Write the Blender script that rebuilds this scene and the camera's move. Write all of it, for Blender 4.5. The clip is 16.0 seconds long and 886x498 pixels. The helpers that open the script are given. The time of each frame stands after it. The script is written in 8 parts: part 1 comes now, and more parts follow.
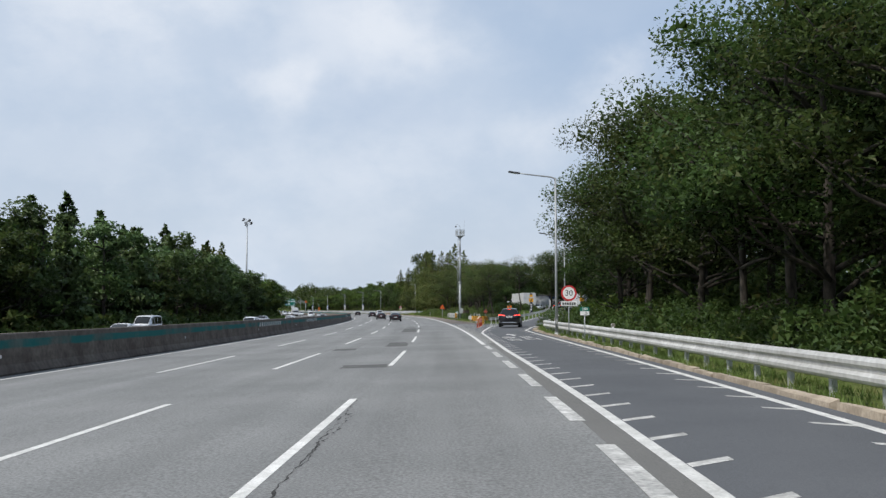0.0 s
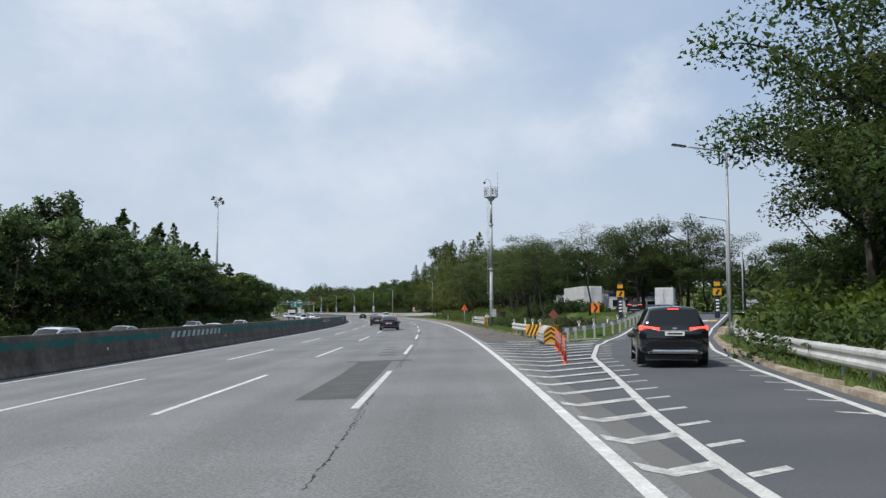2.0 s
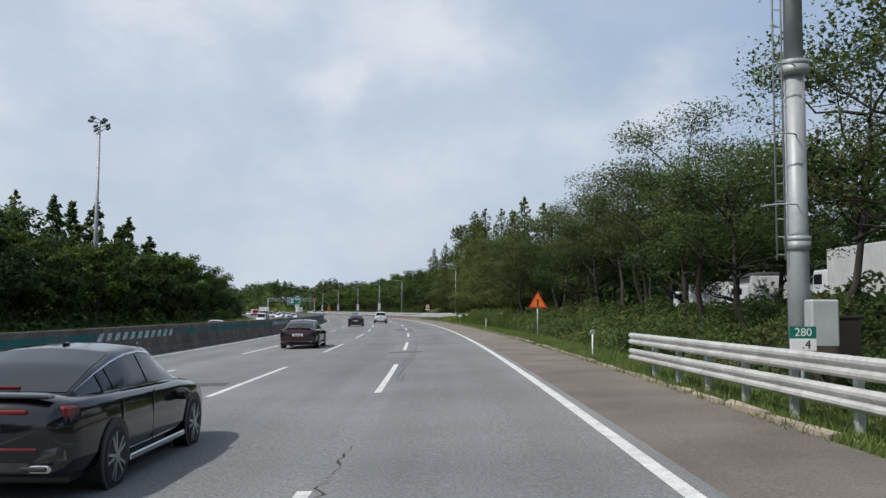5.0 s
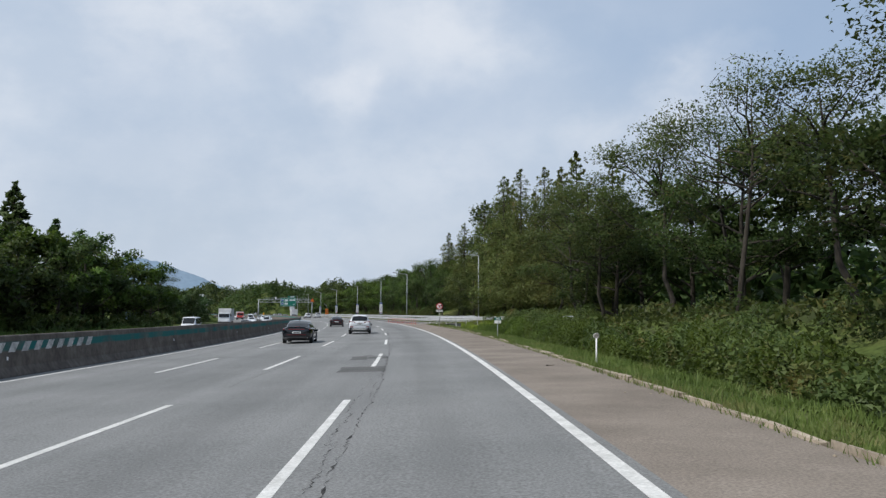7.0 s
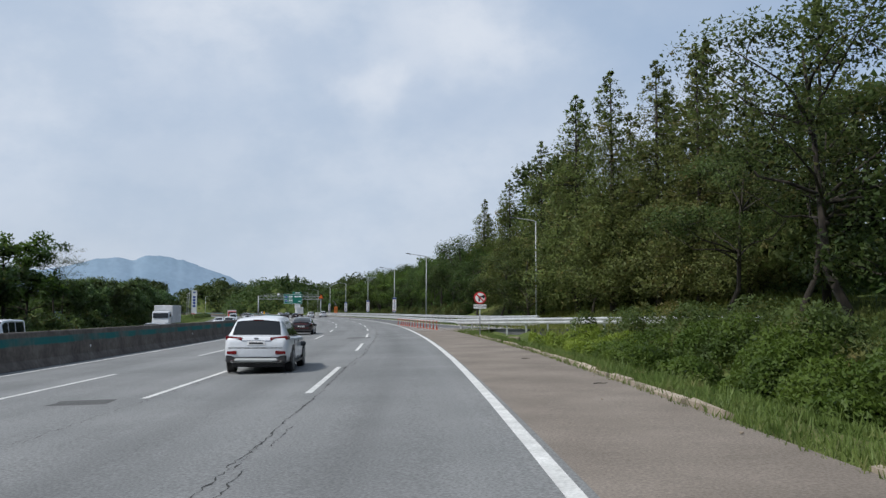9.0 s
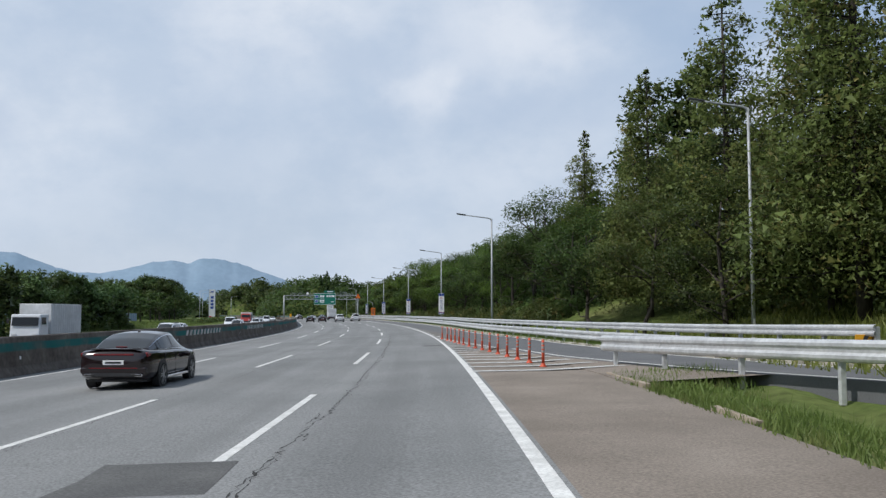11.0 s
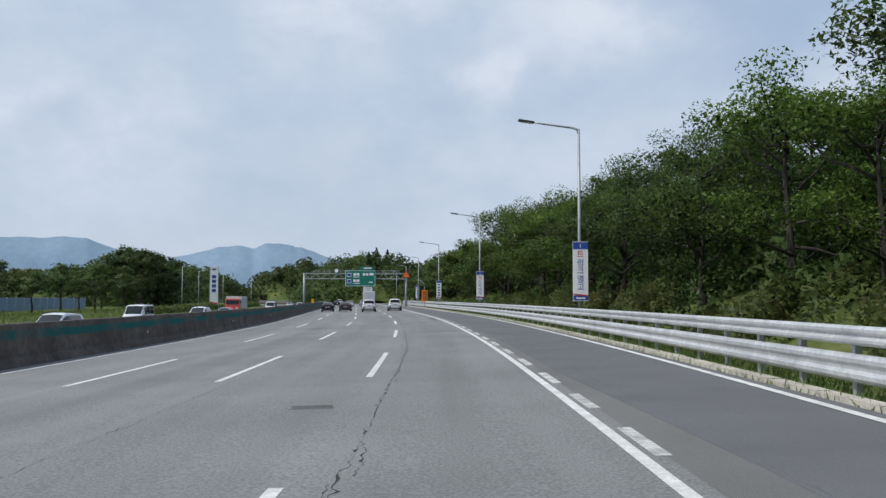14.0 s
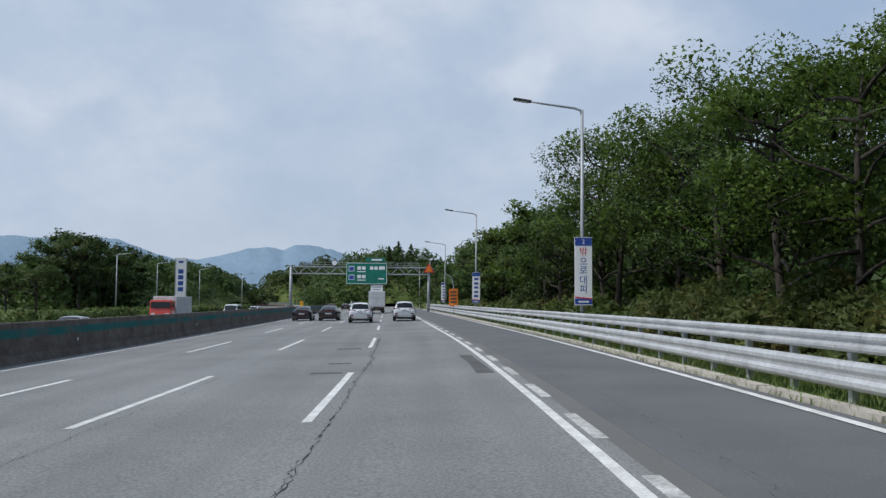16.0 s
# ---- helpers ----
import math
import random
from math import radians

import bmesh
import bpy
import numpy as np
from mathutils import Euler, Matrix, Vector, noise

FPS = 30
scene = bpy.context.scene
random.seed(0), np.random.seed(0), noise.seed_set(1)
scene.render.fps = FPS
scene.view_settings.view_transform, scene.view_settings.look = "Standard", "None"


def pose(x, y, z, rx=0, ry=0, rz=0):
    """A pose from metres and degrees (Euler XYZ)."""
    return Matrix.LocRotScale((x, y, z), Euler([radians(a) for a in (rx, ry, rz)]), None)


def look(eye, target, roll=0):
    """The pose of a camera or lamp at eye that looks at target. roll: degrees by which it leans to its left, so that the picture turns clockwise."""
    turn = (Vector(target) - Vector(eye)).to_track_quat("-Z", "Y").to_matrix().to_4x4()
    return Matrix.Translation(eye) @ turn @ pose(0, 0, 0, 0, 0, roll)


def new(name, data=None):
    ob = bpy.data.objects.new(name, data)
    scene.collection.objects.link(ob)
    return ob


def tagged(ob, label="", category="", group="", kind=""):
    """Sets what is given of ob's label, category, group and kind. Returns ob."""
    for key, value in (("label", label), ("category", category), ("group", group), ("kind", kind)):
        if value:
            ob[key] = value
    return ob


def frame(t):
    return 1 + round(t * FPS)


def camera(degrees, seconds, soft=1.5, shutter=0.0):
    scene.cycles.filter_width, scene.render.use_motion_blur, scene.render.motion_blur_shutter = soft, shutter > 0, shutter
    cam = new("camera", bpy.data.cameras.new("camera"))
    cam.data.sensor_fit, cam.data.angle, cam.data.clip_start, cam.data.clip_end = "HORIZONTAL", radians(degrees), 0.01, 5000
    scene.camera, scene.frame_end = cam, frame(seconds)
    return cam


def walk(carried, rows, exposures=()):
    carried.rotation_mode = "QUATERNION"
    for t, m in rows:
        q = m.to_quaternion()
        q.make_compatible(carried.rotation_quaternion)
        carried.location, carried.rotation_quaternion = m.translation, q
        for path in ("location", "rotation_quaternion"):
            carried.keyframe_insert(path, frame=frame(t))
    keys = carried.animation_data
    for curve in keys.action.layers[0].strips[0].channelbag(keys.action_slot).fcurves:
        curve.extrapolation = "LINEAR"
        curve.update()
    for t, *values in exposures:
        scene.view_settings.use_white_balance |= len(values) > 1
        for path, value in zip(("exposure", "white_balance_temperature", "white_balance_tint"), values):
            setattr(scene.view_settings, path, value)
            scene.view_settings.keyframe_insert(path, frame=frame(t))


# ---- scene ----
# The car's drive: seconds, x, y, pitch, roll, yaw
EYE = 1.705
PATH = [
    (0.0, 0.000, 0.000, 4.08, -0.03, -0.00),
    (0.5, 0.186, 12.858, 4.10, 0.01, 0.21),
    (1.0, 0.287, 25.723, 4.12, 0.06, 0.48),
    (1.5, 0.266, 38.597, 4.17, 0.09, 1.00),
    (2.0, 0.089, 51.480, 4.20, 0.08, 1.53),
    (2.5, -0.209, 64.368, 4.14, 0.01, 1.89),
    (3.0, -0.593, 77.257, 4.08, -0.12, 2.18),
    (3.5, -1.053, 90.140, 4.09, -0.25, 2.46),
    (4.0, -1.584, 103.009, 4.12, -0.34, 2.72),
    (4.5, -2.180, 115.852, 4.14, -0.39, 2.91),
    (5.0, -2.832, 128.663, 4.17, -0.42, 3.11),
    (5.5, -3.553, 141.432, 4.23, -0.42, 3.39),
    (6.0, -4.353, 154.154, 4.29, -0.40, 3.67),
    (6.5, -5.215, 166.822, 4.31, -0.34, 3.87),
    (7.0, -6.124, 179.433, 4.31, -0.25, 4.11),
    (7.5, -7.110, 191.981, 4.28, -0.16, 4.57),
    (8.0, -8.209, 204.457, 4.24, -0.10, 5.08),
    (8.5, -9.418, 216.857, 4.21, -0.09, 5.48),
    (9.0, -10.733, 229.169, 4.19, -0.11, 5.94),
    (9.5, -12.187, 241.377, 4.21, -0.14, 6.60),
    (10.0, -13.807, 253.471, 4.24, -0.13, 7.41),
    (10.5, -15.622, 265.444, 4.35, -0.07, 8.46),
    (11.0, -17.661, 277.291, 4.32, 0.03, 9.52),
    (11.5, -19.878, 289.025, 3.82, 0.13, 10.32),
    (12.0, -22.230, 300.665, 3.31, 0.18, 11.05),
    (12.5, -24.711, 312.227, 3.24, 0.16, 11.86),
    (13.0, -27.315, 323.726, 3.30, 0.10, 12.64),
    (13.5, -30.020, 335.178, 3.31, 0.03, 13.30),
    (14.0, -32.813, 346.592, 3.33, -0.05, 13.87),
    (14.5, -35.690, 357.976, 3.37, -0.13, 14.32),
    (15.0, -38.646, 369.331, 3.41, -0.22, 14.75),
    (15.5, -41.702, 380.652, 3.46, -0.32, 15.30),
    (16.0, -44.875, 391.929, 3.52, -0.42, 15.89),
]
cam = camera(54.79, 16.0, soft=1.4)
walk(cam, [(t, pose(x, y, EYE, 90 + p, r, w)) for t, x, y, p, r, w in PATH],
     [(0.0, 0.06, 6520, 10), (2.0, 0.05, 6500, 10), (3.0, -0.22, 6430, 10), (4.0, -0.27, 6430, 10), (5.0, -0.05, 6550, 10), (7.5, -0.04, 6440, 10), (8.0, -0.15, 6380, 10), (8.5, -0.17, 6330, 10), (9.5, -0.02, 6400, 10), (12.5, -0.06, 6330, 10), (14.5, -0.1, 6310, 10), (16.0, -0.2, 6200, 10)])
scene.view_settings.exposure = 0.0

# ---- sky and sun: hazy late-summer sky, sun high on the left, a little behind ----
SUN_EL, SUN_AZ = radians(50), radians(127)      # azimuth to the left of +y
world = bpy.data.worlds.new("sky")
scene.world = world
world.use_nodes = True
wn, wl = world.node_tree.nodes, world.node_tree.links
wn.clear()
w_out = wn.new("ShaderNodeOutputWorld")
w_bg = wn.new("ShaderNodeBackground")
w_sky = wn.new("ShaderNodeTexSky")
w_sky.sky_type, w_sky.sun_disc = "NISHITA", False
w_sky.sun_elevation, w_sky.sun_rotation = SUN_EL, -SUN_AZ
w_sky.air_density, w_sky.dust_density, w_sky.ozone_density = 1.0, 3.0, 1.0
w_tc = wn.new("ShaderNodeTexCoord")


def w_math(op, a, b=None, c=None, clamp=False):
    q = wn.new("ShaderNodeMath")
    q.operation, q.use_clamp = op, clamp
    for i, v in enumerate((a, b, c)):
        if isinstance(v, (int, float)):
            q.inputs[i].default_value = v
        elif v is not None:
            wl.new(v, q.inputs[i])
    return q.outputs[0]


def w_noise(vector, scale, detail, rough):
    q = wn.new("ShaderNodeTexNoise")
    q.inputs["Scale"].default_value, q.inputs["Detail"].default_value, q.inputs["Roughness"].default_value = scale, detail, rough
    wl.new(vector, q.inputs["Vector"])
    return q


def w_range(v, a, b, c=0.0, d=1.0):
    q = wn.new("ShaderNodeMapRange")
    q.interpolation_type = "SMOOTHSTEP"
    for i, k in zip(("From Min", "From Max", "To Min", "To Max"), (a, b, c, d)):
        q.inputs[i].default_value = k
    wl.new(v, q.inputs["Value"])
    return q.outputs["Result"]


def w_blend(f, a, b):
    q = wn.new("ShaderNodeMixRGB")
    for i, v in enumerate((f, a, b)):
        if isinstance(v, tuple):
            q.inputs[i].default_value = (*v, 1)
        else:
            wl.new(v, q.inputs[i])
    return q.outputs[0]


# the way looked along, frayed by a noise so that the clouds have torn edges
w_map = wn.new("ShaderNodeMapping")
w_map.inputs["Scale"].default_value = (1.0, 1.0, 1.5)
w_map.inputs["Location"].default_value = (0.35, 0.1, 0.0)
wl.new(w_tc.outputs["Generated"], w_map.inputs["Vector"])
w_fray = w_noise(w_tc.outputs["Generated"], 9.0, 5, 0.55)
w_off = wn.new("ShaderNodeVectorMath")
w_off.operation, w_off.inputs[1].default_value, w_off.inputs[2].default_value = "MULTIPLY_ADD", (0.13, 0.13, 0.11), (-0.065, -0.065, -0.055)
wl.new(w_fray.outputs["Color"], w_off.inputs[0])
w_way = wn.new("ShaderNodeVectorMath")
w_way.operation = "ADD"
wl.new(w_tc.outputs["Generated"], w_way.inputs[0])
wl.new(w_off.outputs[0], w_way.inputs[1])


def cloud(az, el, wide, tall, weight):
    """A soft bank: bearing in degrees left of north, height and half sizes in degrees."""
    a, e = radians(az), radians(el)
    sub = wn.new("ShaderNodeVectorMath")
    sub.operation, sub.inputs[1].default_value = "SUBTRACT", (-math.sin(a) * math.cos(e), math.cos(a) * math.cos(e), math.sin(e))
    wl.new(w_way.outputs[0], sub.inputs[0])
    mul = wn.new("ShaderNodeVectorMath")
    mul.operation, mul.inputs[1].default_value = "MULTIPLY", (1 / radians(wide), 1 / radians(wide), 1 / radians(tall))
    wl.new(sub.outputs[0], mul.inputs[0])
    ln = wn.new("ShaderNodeVectorMath")
    ln.operation = "LENGTH"
    wl.new(mul.outputs[0], ln.inputs[0])
    return w_range(ln.outputs["Value"], 1.25, 0.1, 0.0, weight)


w_sep = wn.new("ShaderNodeSeparateXYZ")
wl.new(w_tc.outputs["Generated"], w_sep.inputs[0])
w_veil = w_noise(w_map.outputs[0], 2.6, 6, 0.55).outputs["Fac"]
w_grain = w_noise(w_map.outputs[0], 7.0, 6, 0.6).outputs["Fac"]
# thin veil, open towards the right where the blue shows
w_cover = w_range(w_veil, 0.28, 0.68, 0.52, 0.98)
w_open = w_range(w_sep.outputs["X"], -0.12, 0.36, 1.0, 0.22)
w_low = w_range(w_sep.outputs["Z"], 0.02, 0.30, 1.0, 0.0)
w_cover = w_math("MULTIPLY", w_cover, w_open)
w_haze = w_blend(w_low, (4.5, 6.25, 8.95), (6.9, 7.95, 9.35))
w_air = w_blend(w_range(w_sep.outputs["Z"], 0.28, 0.75, 0.72, 0.35), w_sky.outputs["Color"], w_haze)
w_grey = w_blend(w_range(w_grain, 0.35, 0.66), (6.7, 7.75, 9.2), (7.8, 8.65, 9.85))
w_col = w_blend(w_cover, w_air, w_grey)
w_puffs = None
for q in ((5.6, 18.9, 6.0, 3.6, 0.95), (11.8, 14.4, 3.4, 2.6, 0.8), (9.6, 15.6, 2.6, 1.8, 0.5), (-10.6, 13.2, 3.2, 2.8, 0.75), (-7.6, 11.3, 3.6, 2.4, 0.5), (22.0, 18.6, 9.0, 4.2, 0.75), (-1.0, 17.0, 4.5, 3.0, 0.5), (-14.0, 15.0, 3.5, 2.4, 0.5),
          (41.5, 12.6, 4.0, 3.0, 0.8), (36.5, 11.0, 4.5, 3.0, 0.55), (30.0, 14.0, 7.0, 4.0, 0.3), (3.0, 9.5, 7.0, 4.0, 0.3), (18.0, 24.0, 9.0, 5.0, 0.6), (-22.0, 11.5, 4.0, 2.0, 0.4), (17.0, 10.0, 8.0, 3.0, 0.25)):
    c = cloud(*q)
    w_puffs = c if w_puffs is None else w_math("ADD", w_puffs, c)
w_puffs = w_math("MULTIPLY", w_puffs, w_range(w_grain, 0.28, 0.62, 0.35, 1.1), None, True)
w_puffs = w_math("MULTIPLY", w_puffs, 0.75)
w_col = w_blend(w_puffs, w_col, (9.3, 9.8, 10.6))
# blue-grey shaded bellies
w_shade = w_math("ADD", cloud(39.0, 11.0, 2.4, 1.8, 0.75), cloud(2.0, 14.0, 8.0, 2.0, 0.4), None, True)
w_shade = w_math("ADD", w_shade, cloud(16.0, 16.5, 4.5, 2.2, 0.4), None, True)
w_col = w_blend(w_shade, w_col, (6.1, 7.15, 8.8))
wl.new(w_col, w_bg.inputs["Color"])
w_bg.inputs["Strength"].default_value = 0.085
wl.new(w_bg.outputs["Background"], w_out.inputs["Surface"])

sun_data = bpy.data.lights.new("sun", "SUN")
sun_data.energy, sun_data.angle, sun_data.color = 3.3, radians(1.5), (1.0, 0.96, 0.90)
sun = new("sun", sun_data)
sun_dir = Vector((-math.sin(SUN_AZ) * math.cos(SUN_EL), math.cos(SUN_AZ) * math.cos(SUN_EL), math.sin(SUN_EL)))
sun.matrix_world = look(sun_dir * 300, (0, 0, 0))

# ---- materials ----
def ramp_mat(name, colours, scale=4.0, rough=0.8, metal=0.0, bump=0.0, bump_scale=40.0, fine=0.25, fine_scale=60.0, island=0.0, obj_rand=0.0, stretch=(1, 1, 1), spec=0.5):
    """A material with a broad stain noise between colours, fine grain, bump, and variation by object or by piece."""
    m = bpy.data.materials.new(name)
    m.use_nodes = True
    n, l = m.node_tree.nodes, m.node_tree.links
    b = n["Principled BSDF"]
    b.inputs["Roughness"].default_value, b.inputs["Metallic"].default_value = rough, metal
    b.inputs["Specular IOR Level"].default_value = spec
    tc = n.new("ShaderNodeTexCoord")
    mp = n.new("ShaderNodeMapping")
    mp.inputs["Scale"].default_value = stretch
    l.new(tc.outputs["Object"], mp.inputs["Vector"])
    n1 = n.new("ShaderNodeTexNoise")
    n1.inputs["Scale"].default_value, n1.inputs["Detail"].default_value = scale, 5
    l.new(mp.outputs["Vector"], n1.inputs["Vector"])
    r = n.new("ShaderNodeValToRGB")
    r.color_ramp.elements[0].position, r.color_ramp.elements[1].position = 0.3, 0.7
    r.color_ramp.elements[0].color = (*colours[0], 1)
    r.color_ramp.elements[1].color = (*colours[-1], 1)
    if len(colours) == 3:
        e = r.color_ramp.elements.new(0.5)
        e.color = (*colours[1], 1)
    l.new(n1.outputs["Fac"], r.inputs["Fac"])
    out = r.outputs["Color"]
    n2 = n.new("ShaderNodeTexNoise")
    n2.inputs["Scale"].default_value, n2.inputs["Detail"].default_value = fine_scale, 3
    l.new(mp.outputs["Vector"], n2.inputs["Vector"])
    mr = n.new("ShaderNodeMapRange")
    mr.inputs["From Min"].default_value, mr.inputs["From Max"].default_value = 0.3, 0.7
    mr.inputs["To Min"].default_value, mr.inputs["To Max"].default_value = 1 - fine, 1 + fine
    l.new(n2.outputs["Fac"], mr.inputs["Value"])
    val = mr.outputs["Result"]
    for amount, node, socket in ((island, "ShaderNodeNewGeometry", "Random Per Island"), (obj_rand, "ShaderNodeObjectInfo", "Random")):
        if amount:
            g = n.new(node)
            mm = n.new("ShaderNodeMapRange")
            mm.inputs["To Min"].default_value, mm.inputs["To Max"].default_value = 1 - amount, 1 + amount
            l.new(g.outputs[socket], mm.inputs["Value"])
            mu = n.new("ShaderNodeMath")
            mu.operation = "MULTIPLY"
            l.new(val, mu.inputs[0])
            l.new(mm.outputs["Result"], mu.inputs[1])
            val = mu.outputs["Value"]
    vm = n.new("ShaderNodeVectorMath")
    vm.operation = "SCALE"
    l.new(out, vm.inputs[0])
    l.new(val, vm.inputs["Scale"])
    l.new(vm.outputs["Vector"], b.inputs["Base Color"])
    if bump:
        nb = n.new("ShaderNodeTexNoise")
        nb.inputs["Scale"].default_value, nb.inputs["Detail"].default_value = bump_scale, 4
        l.new(mp.outputs["Vector"], nb.inputs["Vector"])
        bp = n.new("ShaderNodeBump")
        bp.inputs["Strength"].default_value, bp.inputs["Distance"].default_value = bump, 0.02
        l.new(nb.outputs["Fac"], bp.inputs["Height"])
        l.new(bp.outputs["Normal"], b.inputs["Normal"])
    return m


def leaf_mat(name, dark, light, warm=None, lets=0.3):
    """Foliage: a hue for each leaf and for each tree, with some light let through."""
    m = bpy.data.materials.new(name)
    m.use_nodes = True
    n, l = m.node_tree.nodes, m.node_tree.links
    n.clear()
    o = n.new("ShaderNodeOutputMaterial")
    g = n.new("ShaderNodeNewGeometry")
    oi = n.new("ShaderNodeObjectInfo")
    tc = n.new("ShaderNodeTexCoord")
    nz = n.new("ShaderNodeTexNoise")
    nz.inputs["Scale"].default_value, nz.inputs["Detail"].default_value = 0.55, 3
    l.new(tc.outputs["Object"], nz.inputs["Vector"])
    add = n.new("ShaderNodeMath")
    add.operation = "MULTIPLY_ADD"
    add.inputs[1].default_value = 0.2
    l.new(g.outputs["Random Per Island"], add.inputs[0])
    sub = n.new("ShaderNodeMapRange")
    sub.inputs["From Min"].default_value, sub.inputs["From Max"].default_value = 0.3, 0.7
    sub.inputs["To Min"].default_value, sub.inputs["To Max"].default_value = 0.05, 0.6
    l.new(nz.outputs["Fac"], sub.inputs["Value"])
    l.new(sub.outputs["Result"], add.inputs[2])
    r = n.new("ShaderNodeValToRGB")
    r.color_ramp.elements[0].color, r.color_ramp.elements[1].color = (*dark, 1), (*light, 1)
    l.new(add.outputs["Value"], r.inputs["Fac"])
    hs = n.new("ShaderNodeHueSaturation")
    mr = n.new("ShaderNodeMapRange")
    mr.inputs["To Min"].default_value, mr.inputs["To Max"].default_value = 0.80, 1.22
    l.new(oi.outputs["Random"], mr.inputs["Value"])
    l.new(mr.outputs["Result"], hs.inputs["Value"])
    mh = n.new("ShaderNodeMapRange")
    mh.inputs["To Min"].default_value, mh.inputs["To Max"].default_value = 0.485, 0.515
    l.new(oi.outputs["Random"], mh.inputs["Value"])
    l.new(mh.outputs["Result"], hs.inputs["Hue"])
    l.new(r.outputs["Color"], hs.inputs["Color"])
    col = hs.outputs["Color"]
    if warm:
        mx = n.new("ShaderNodeMixRGB")
        mx.inputs[2].default_value = (*warm, 1)
        n3 = n.new("ShaderNodeTexNoise")
        n3.inputs["Scale"].default_value = 0.8
        l.new(tc.outputs["Object"], n3.inputs["Vector"])
        rr = n.new("ShaderNodeMapRange")
        rr.inputs["From Min"].default_value, rr.inputs["From Max"].default_value = 0.56, 0.72
        rr.inputs["To Max"].default_value = 0.6
        l.new(n3.outputs["Fac"], rr.inputs["Value"])
        l.new(rr.outputs["Result"], mx.inputs[0])
        l.new(col, mx.inputs[1])
        col = mx.outputs[0]
    d = n.new("ShaderNodeBsdfPrincipled")
    d.inputs["Roughness"].default_value = 0.55
    d.inputs["Specular IOR Level"].default_value = 0.3
    t = n.new("ShaderNodeBsdfTranslucent")
    l.new(col, d.inputs["Base Color"])
    l.new(col, t.inputs["Color"])
    ms = n.new("ShaderNodeMixShader")
    ms.inputs[0].default_value = lets
    l.new(d.outputs[0], ms.inputs[1])
    l.new(t.outputs[0], ms.inputs[2])
    l.new(ms.outputs[0], o.inputs["Surface"])
    return m


def glass_mat(name, tint, rough=0.03):
    m = bpy.data.materials.new(name)
    m.use_nodes = True
    b = m.node_tree.nodes["Principled BSDF"]
    b.inputs["Base Color"].default_value = (*tint, 1)
    b.inputs["Roughness"].default_value = rough
    b.inputs["Specular IOR Level"].default_value = 0.35
    b.inputs["Coat Weight"].default_value = 0.05
    b.inputs["Coat Roughness"].default_value = 0.02
    return m


def glow_mat(name, colour, strength):
    m = ramp_mat(name, [colour, colour], rough=0.25, fine=0.05)
    b = m.node_tree.nodes["Principled BSDF"]
    b.inputs["Emission Color"].default_value = (*colour, 1)
    b.inputs["Emission Strength"].default_value = strength
    return m


def paint_mat(name, colour, metal=0.0, rough=0.3):
    m = ramp_mat(name, [tuple(c * 0.94 for c in colour), colour], scale=2.0, rough=rough, metal=metal, fine=0.04, fine_scale=12)
    b = m.node_tree.nodes["Principled BSDF"]
    b.inputs["Coat Weight"].default_value = 0.5
    b.inputs["Coat Roughness"].default_value = 0.03
    return m


M = {}
M["asphalt"] = ramp_mat("asphalt", [(0.135, 0.135, 0.13), (0.175, 0.174, 0.168)], scale=0.25, rough=0.9, bump=0.35, bump_scale=90, fine=0.17, fine_scale=45, spec=0.3)
M["asphalt_dark"] = ramp_mat("asphalt_dark", [(0.090, 0.096, 0.106), (0.114, 0.120, 0.130)], scale=0.4, rough=0.9, bump=0.35, bump_scale=90, fine=0.16, fine_scale=45, spec=0.3)
M["asphalt_join"] = ramp_mat("asphalt_join", [(0.112, 0.116, 0.122), (0.142, 0.146, 0.152)], scale=0.4, rough=0.9, bump=0.35, bump_scale=90, fine=0.16, fine_scale=45, spec=0.3)
M["asphalt_dusty"] = ramp_mat("dusty_asphalt", [(0.140, 0.133, 0.123), (0.188, 0.179, 0.166)], scale=0.5, rough=0.95, bump=0.4, bump_scale=70, fine=0.24, fine_scale=32, spec=0.2)
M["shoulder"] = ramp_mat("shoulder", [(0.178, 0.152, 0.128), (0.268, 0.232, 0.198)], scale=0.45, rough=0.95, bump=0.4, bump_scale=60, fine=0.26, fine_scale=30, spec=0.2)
# colour gets darker and a little bluer from world y 190 back to 110
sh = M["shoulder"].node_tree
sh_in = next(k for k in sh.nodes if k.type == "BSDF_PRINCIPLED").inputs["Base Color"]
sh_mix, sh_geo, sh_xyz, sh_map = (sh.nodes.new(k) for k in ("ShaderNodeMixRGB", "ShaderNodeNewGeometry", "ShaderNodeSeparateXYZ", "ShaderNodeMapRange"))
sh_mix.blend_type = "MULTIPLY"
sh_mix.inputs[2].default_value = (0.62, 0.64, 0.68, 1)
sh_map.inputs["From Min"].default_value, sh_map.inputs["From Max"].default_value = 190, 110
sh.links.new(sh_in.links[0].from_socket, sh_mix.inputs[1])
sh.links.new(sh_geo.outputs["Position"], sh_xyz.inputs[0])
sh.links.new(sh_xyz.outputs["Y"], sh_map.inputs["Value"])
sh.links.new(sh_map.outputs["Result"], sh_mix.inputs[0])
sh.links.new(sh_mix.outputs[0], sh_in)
M["patch"] = ramp_mat("patch", [(0.085, 0.086, 0.086), (0.12, 0.12, 0.118)], scale=1.2, rough=0.92, bump=0.4, bump_scale=60, fine=0.25, fine_scale=30, spec=0.3)
M["crack"] = ramp_mat("crack", [(0.03, 0.03, 0.03), (0.07, 0.07, 0.068)], scale=6, rough=0.95, fine=0.3, spec=0.2)
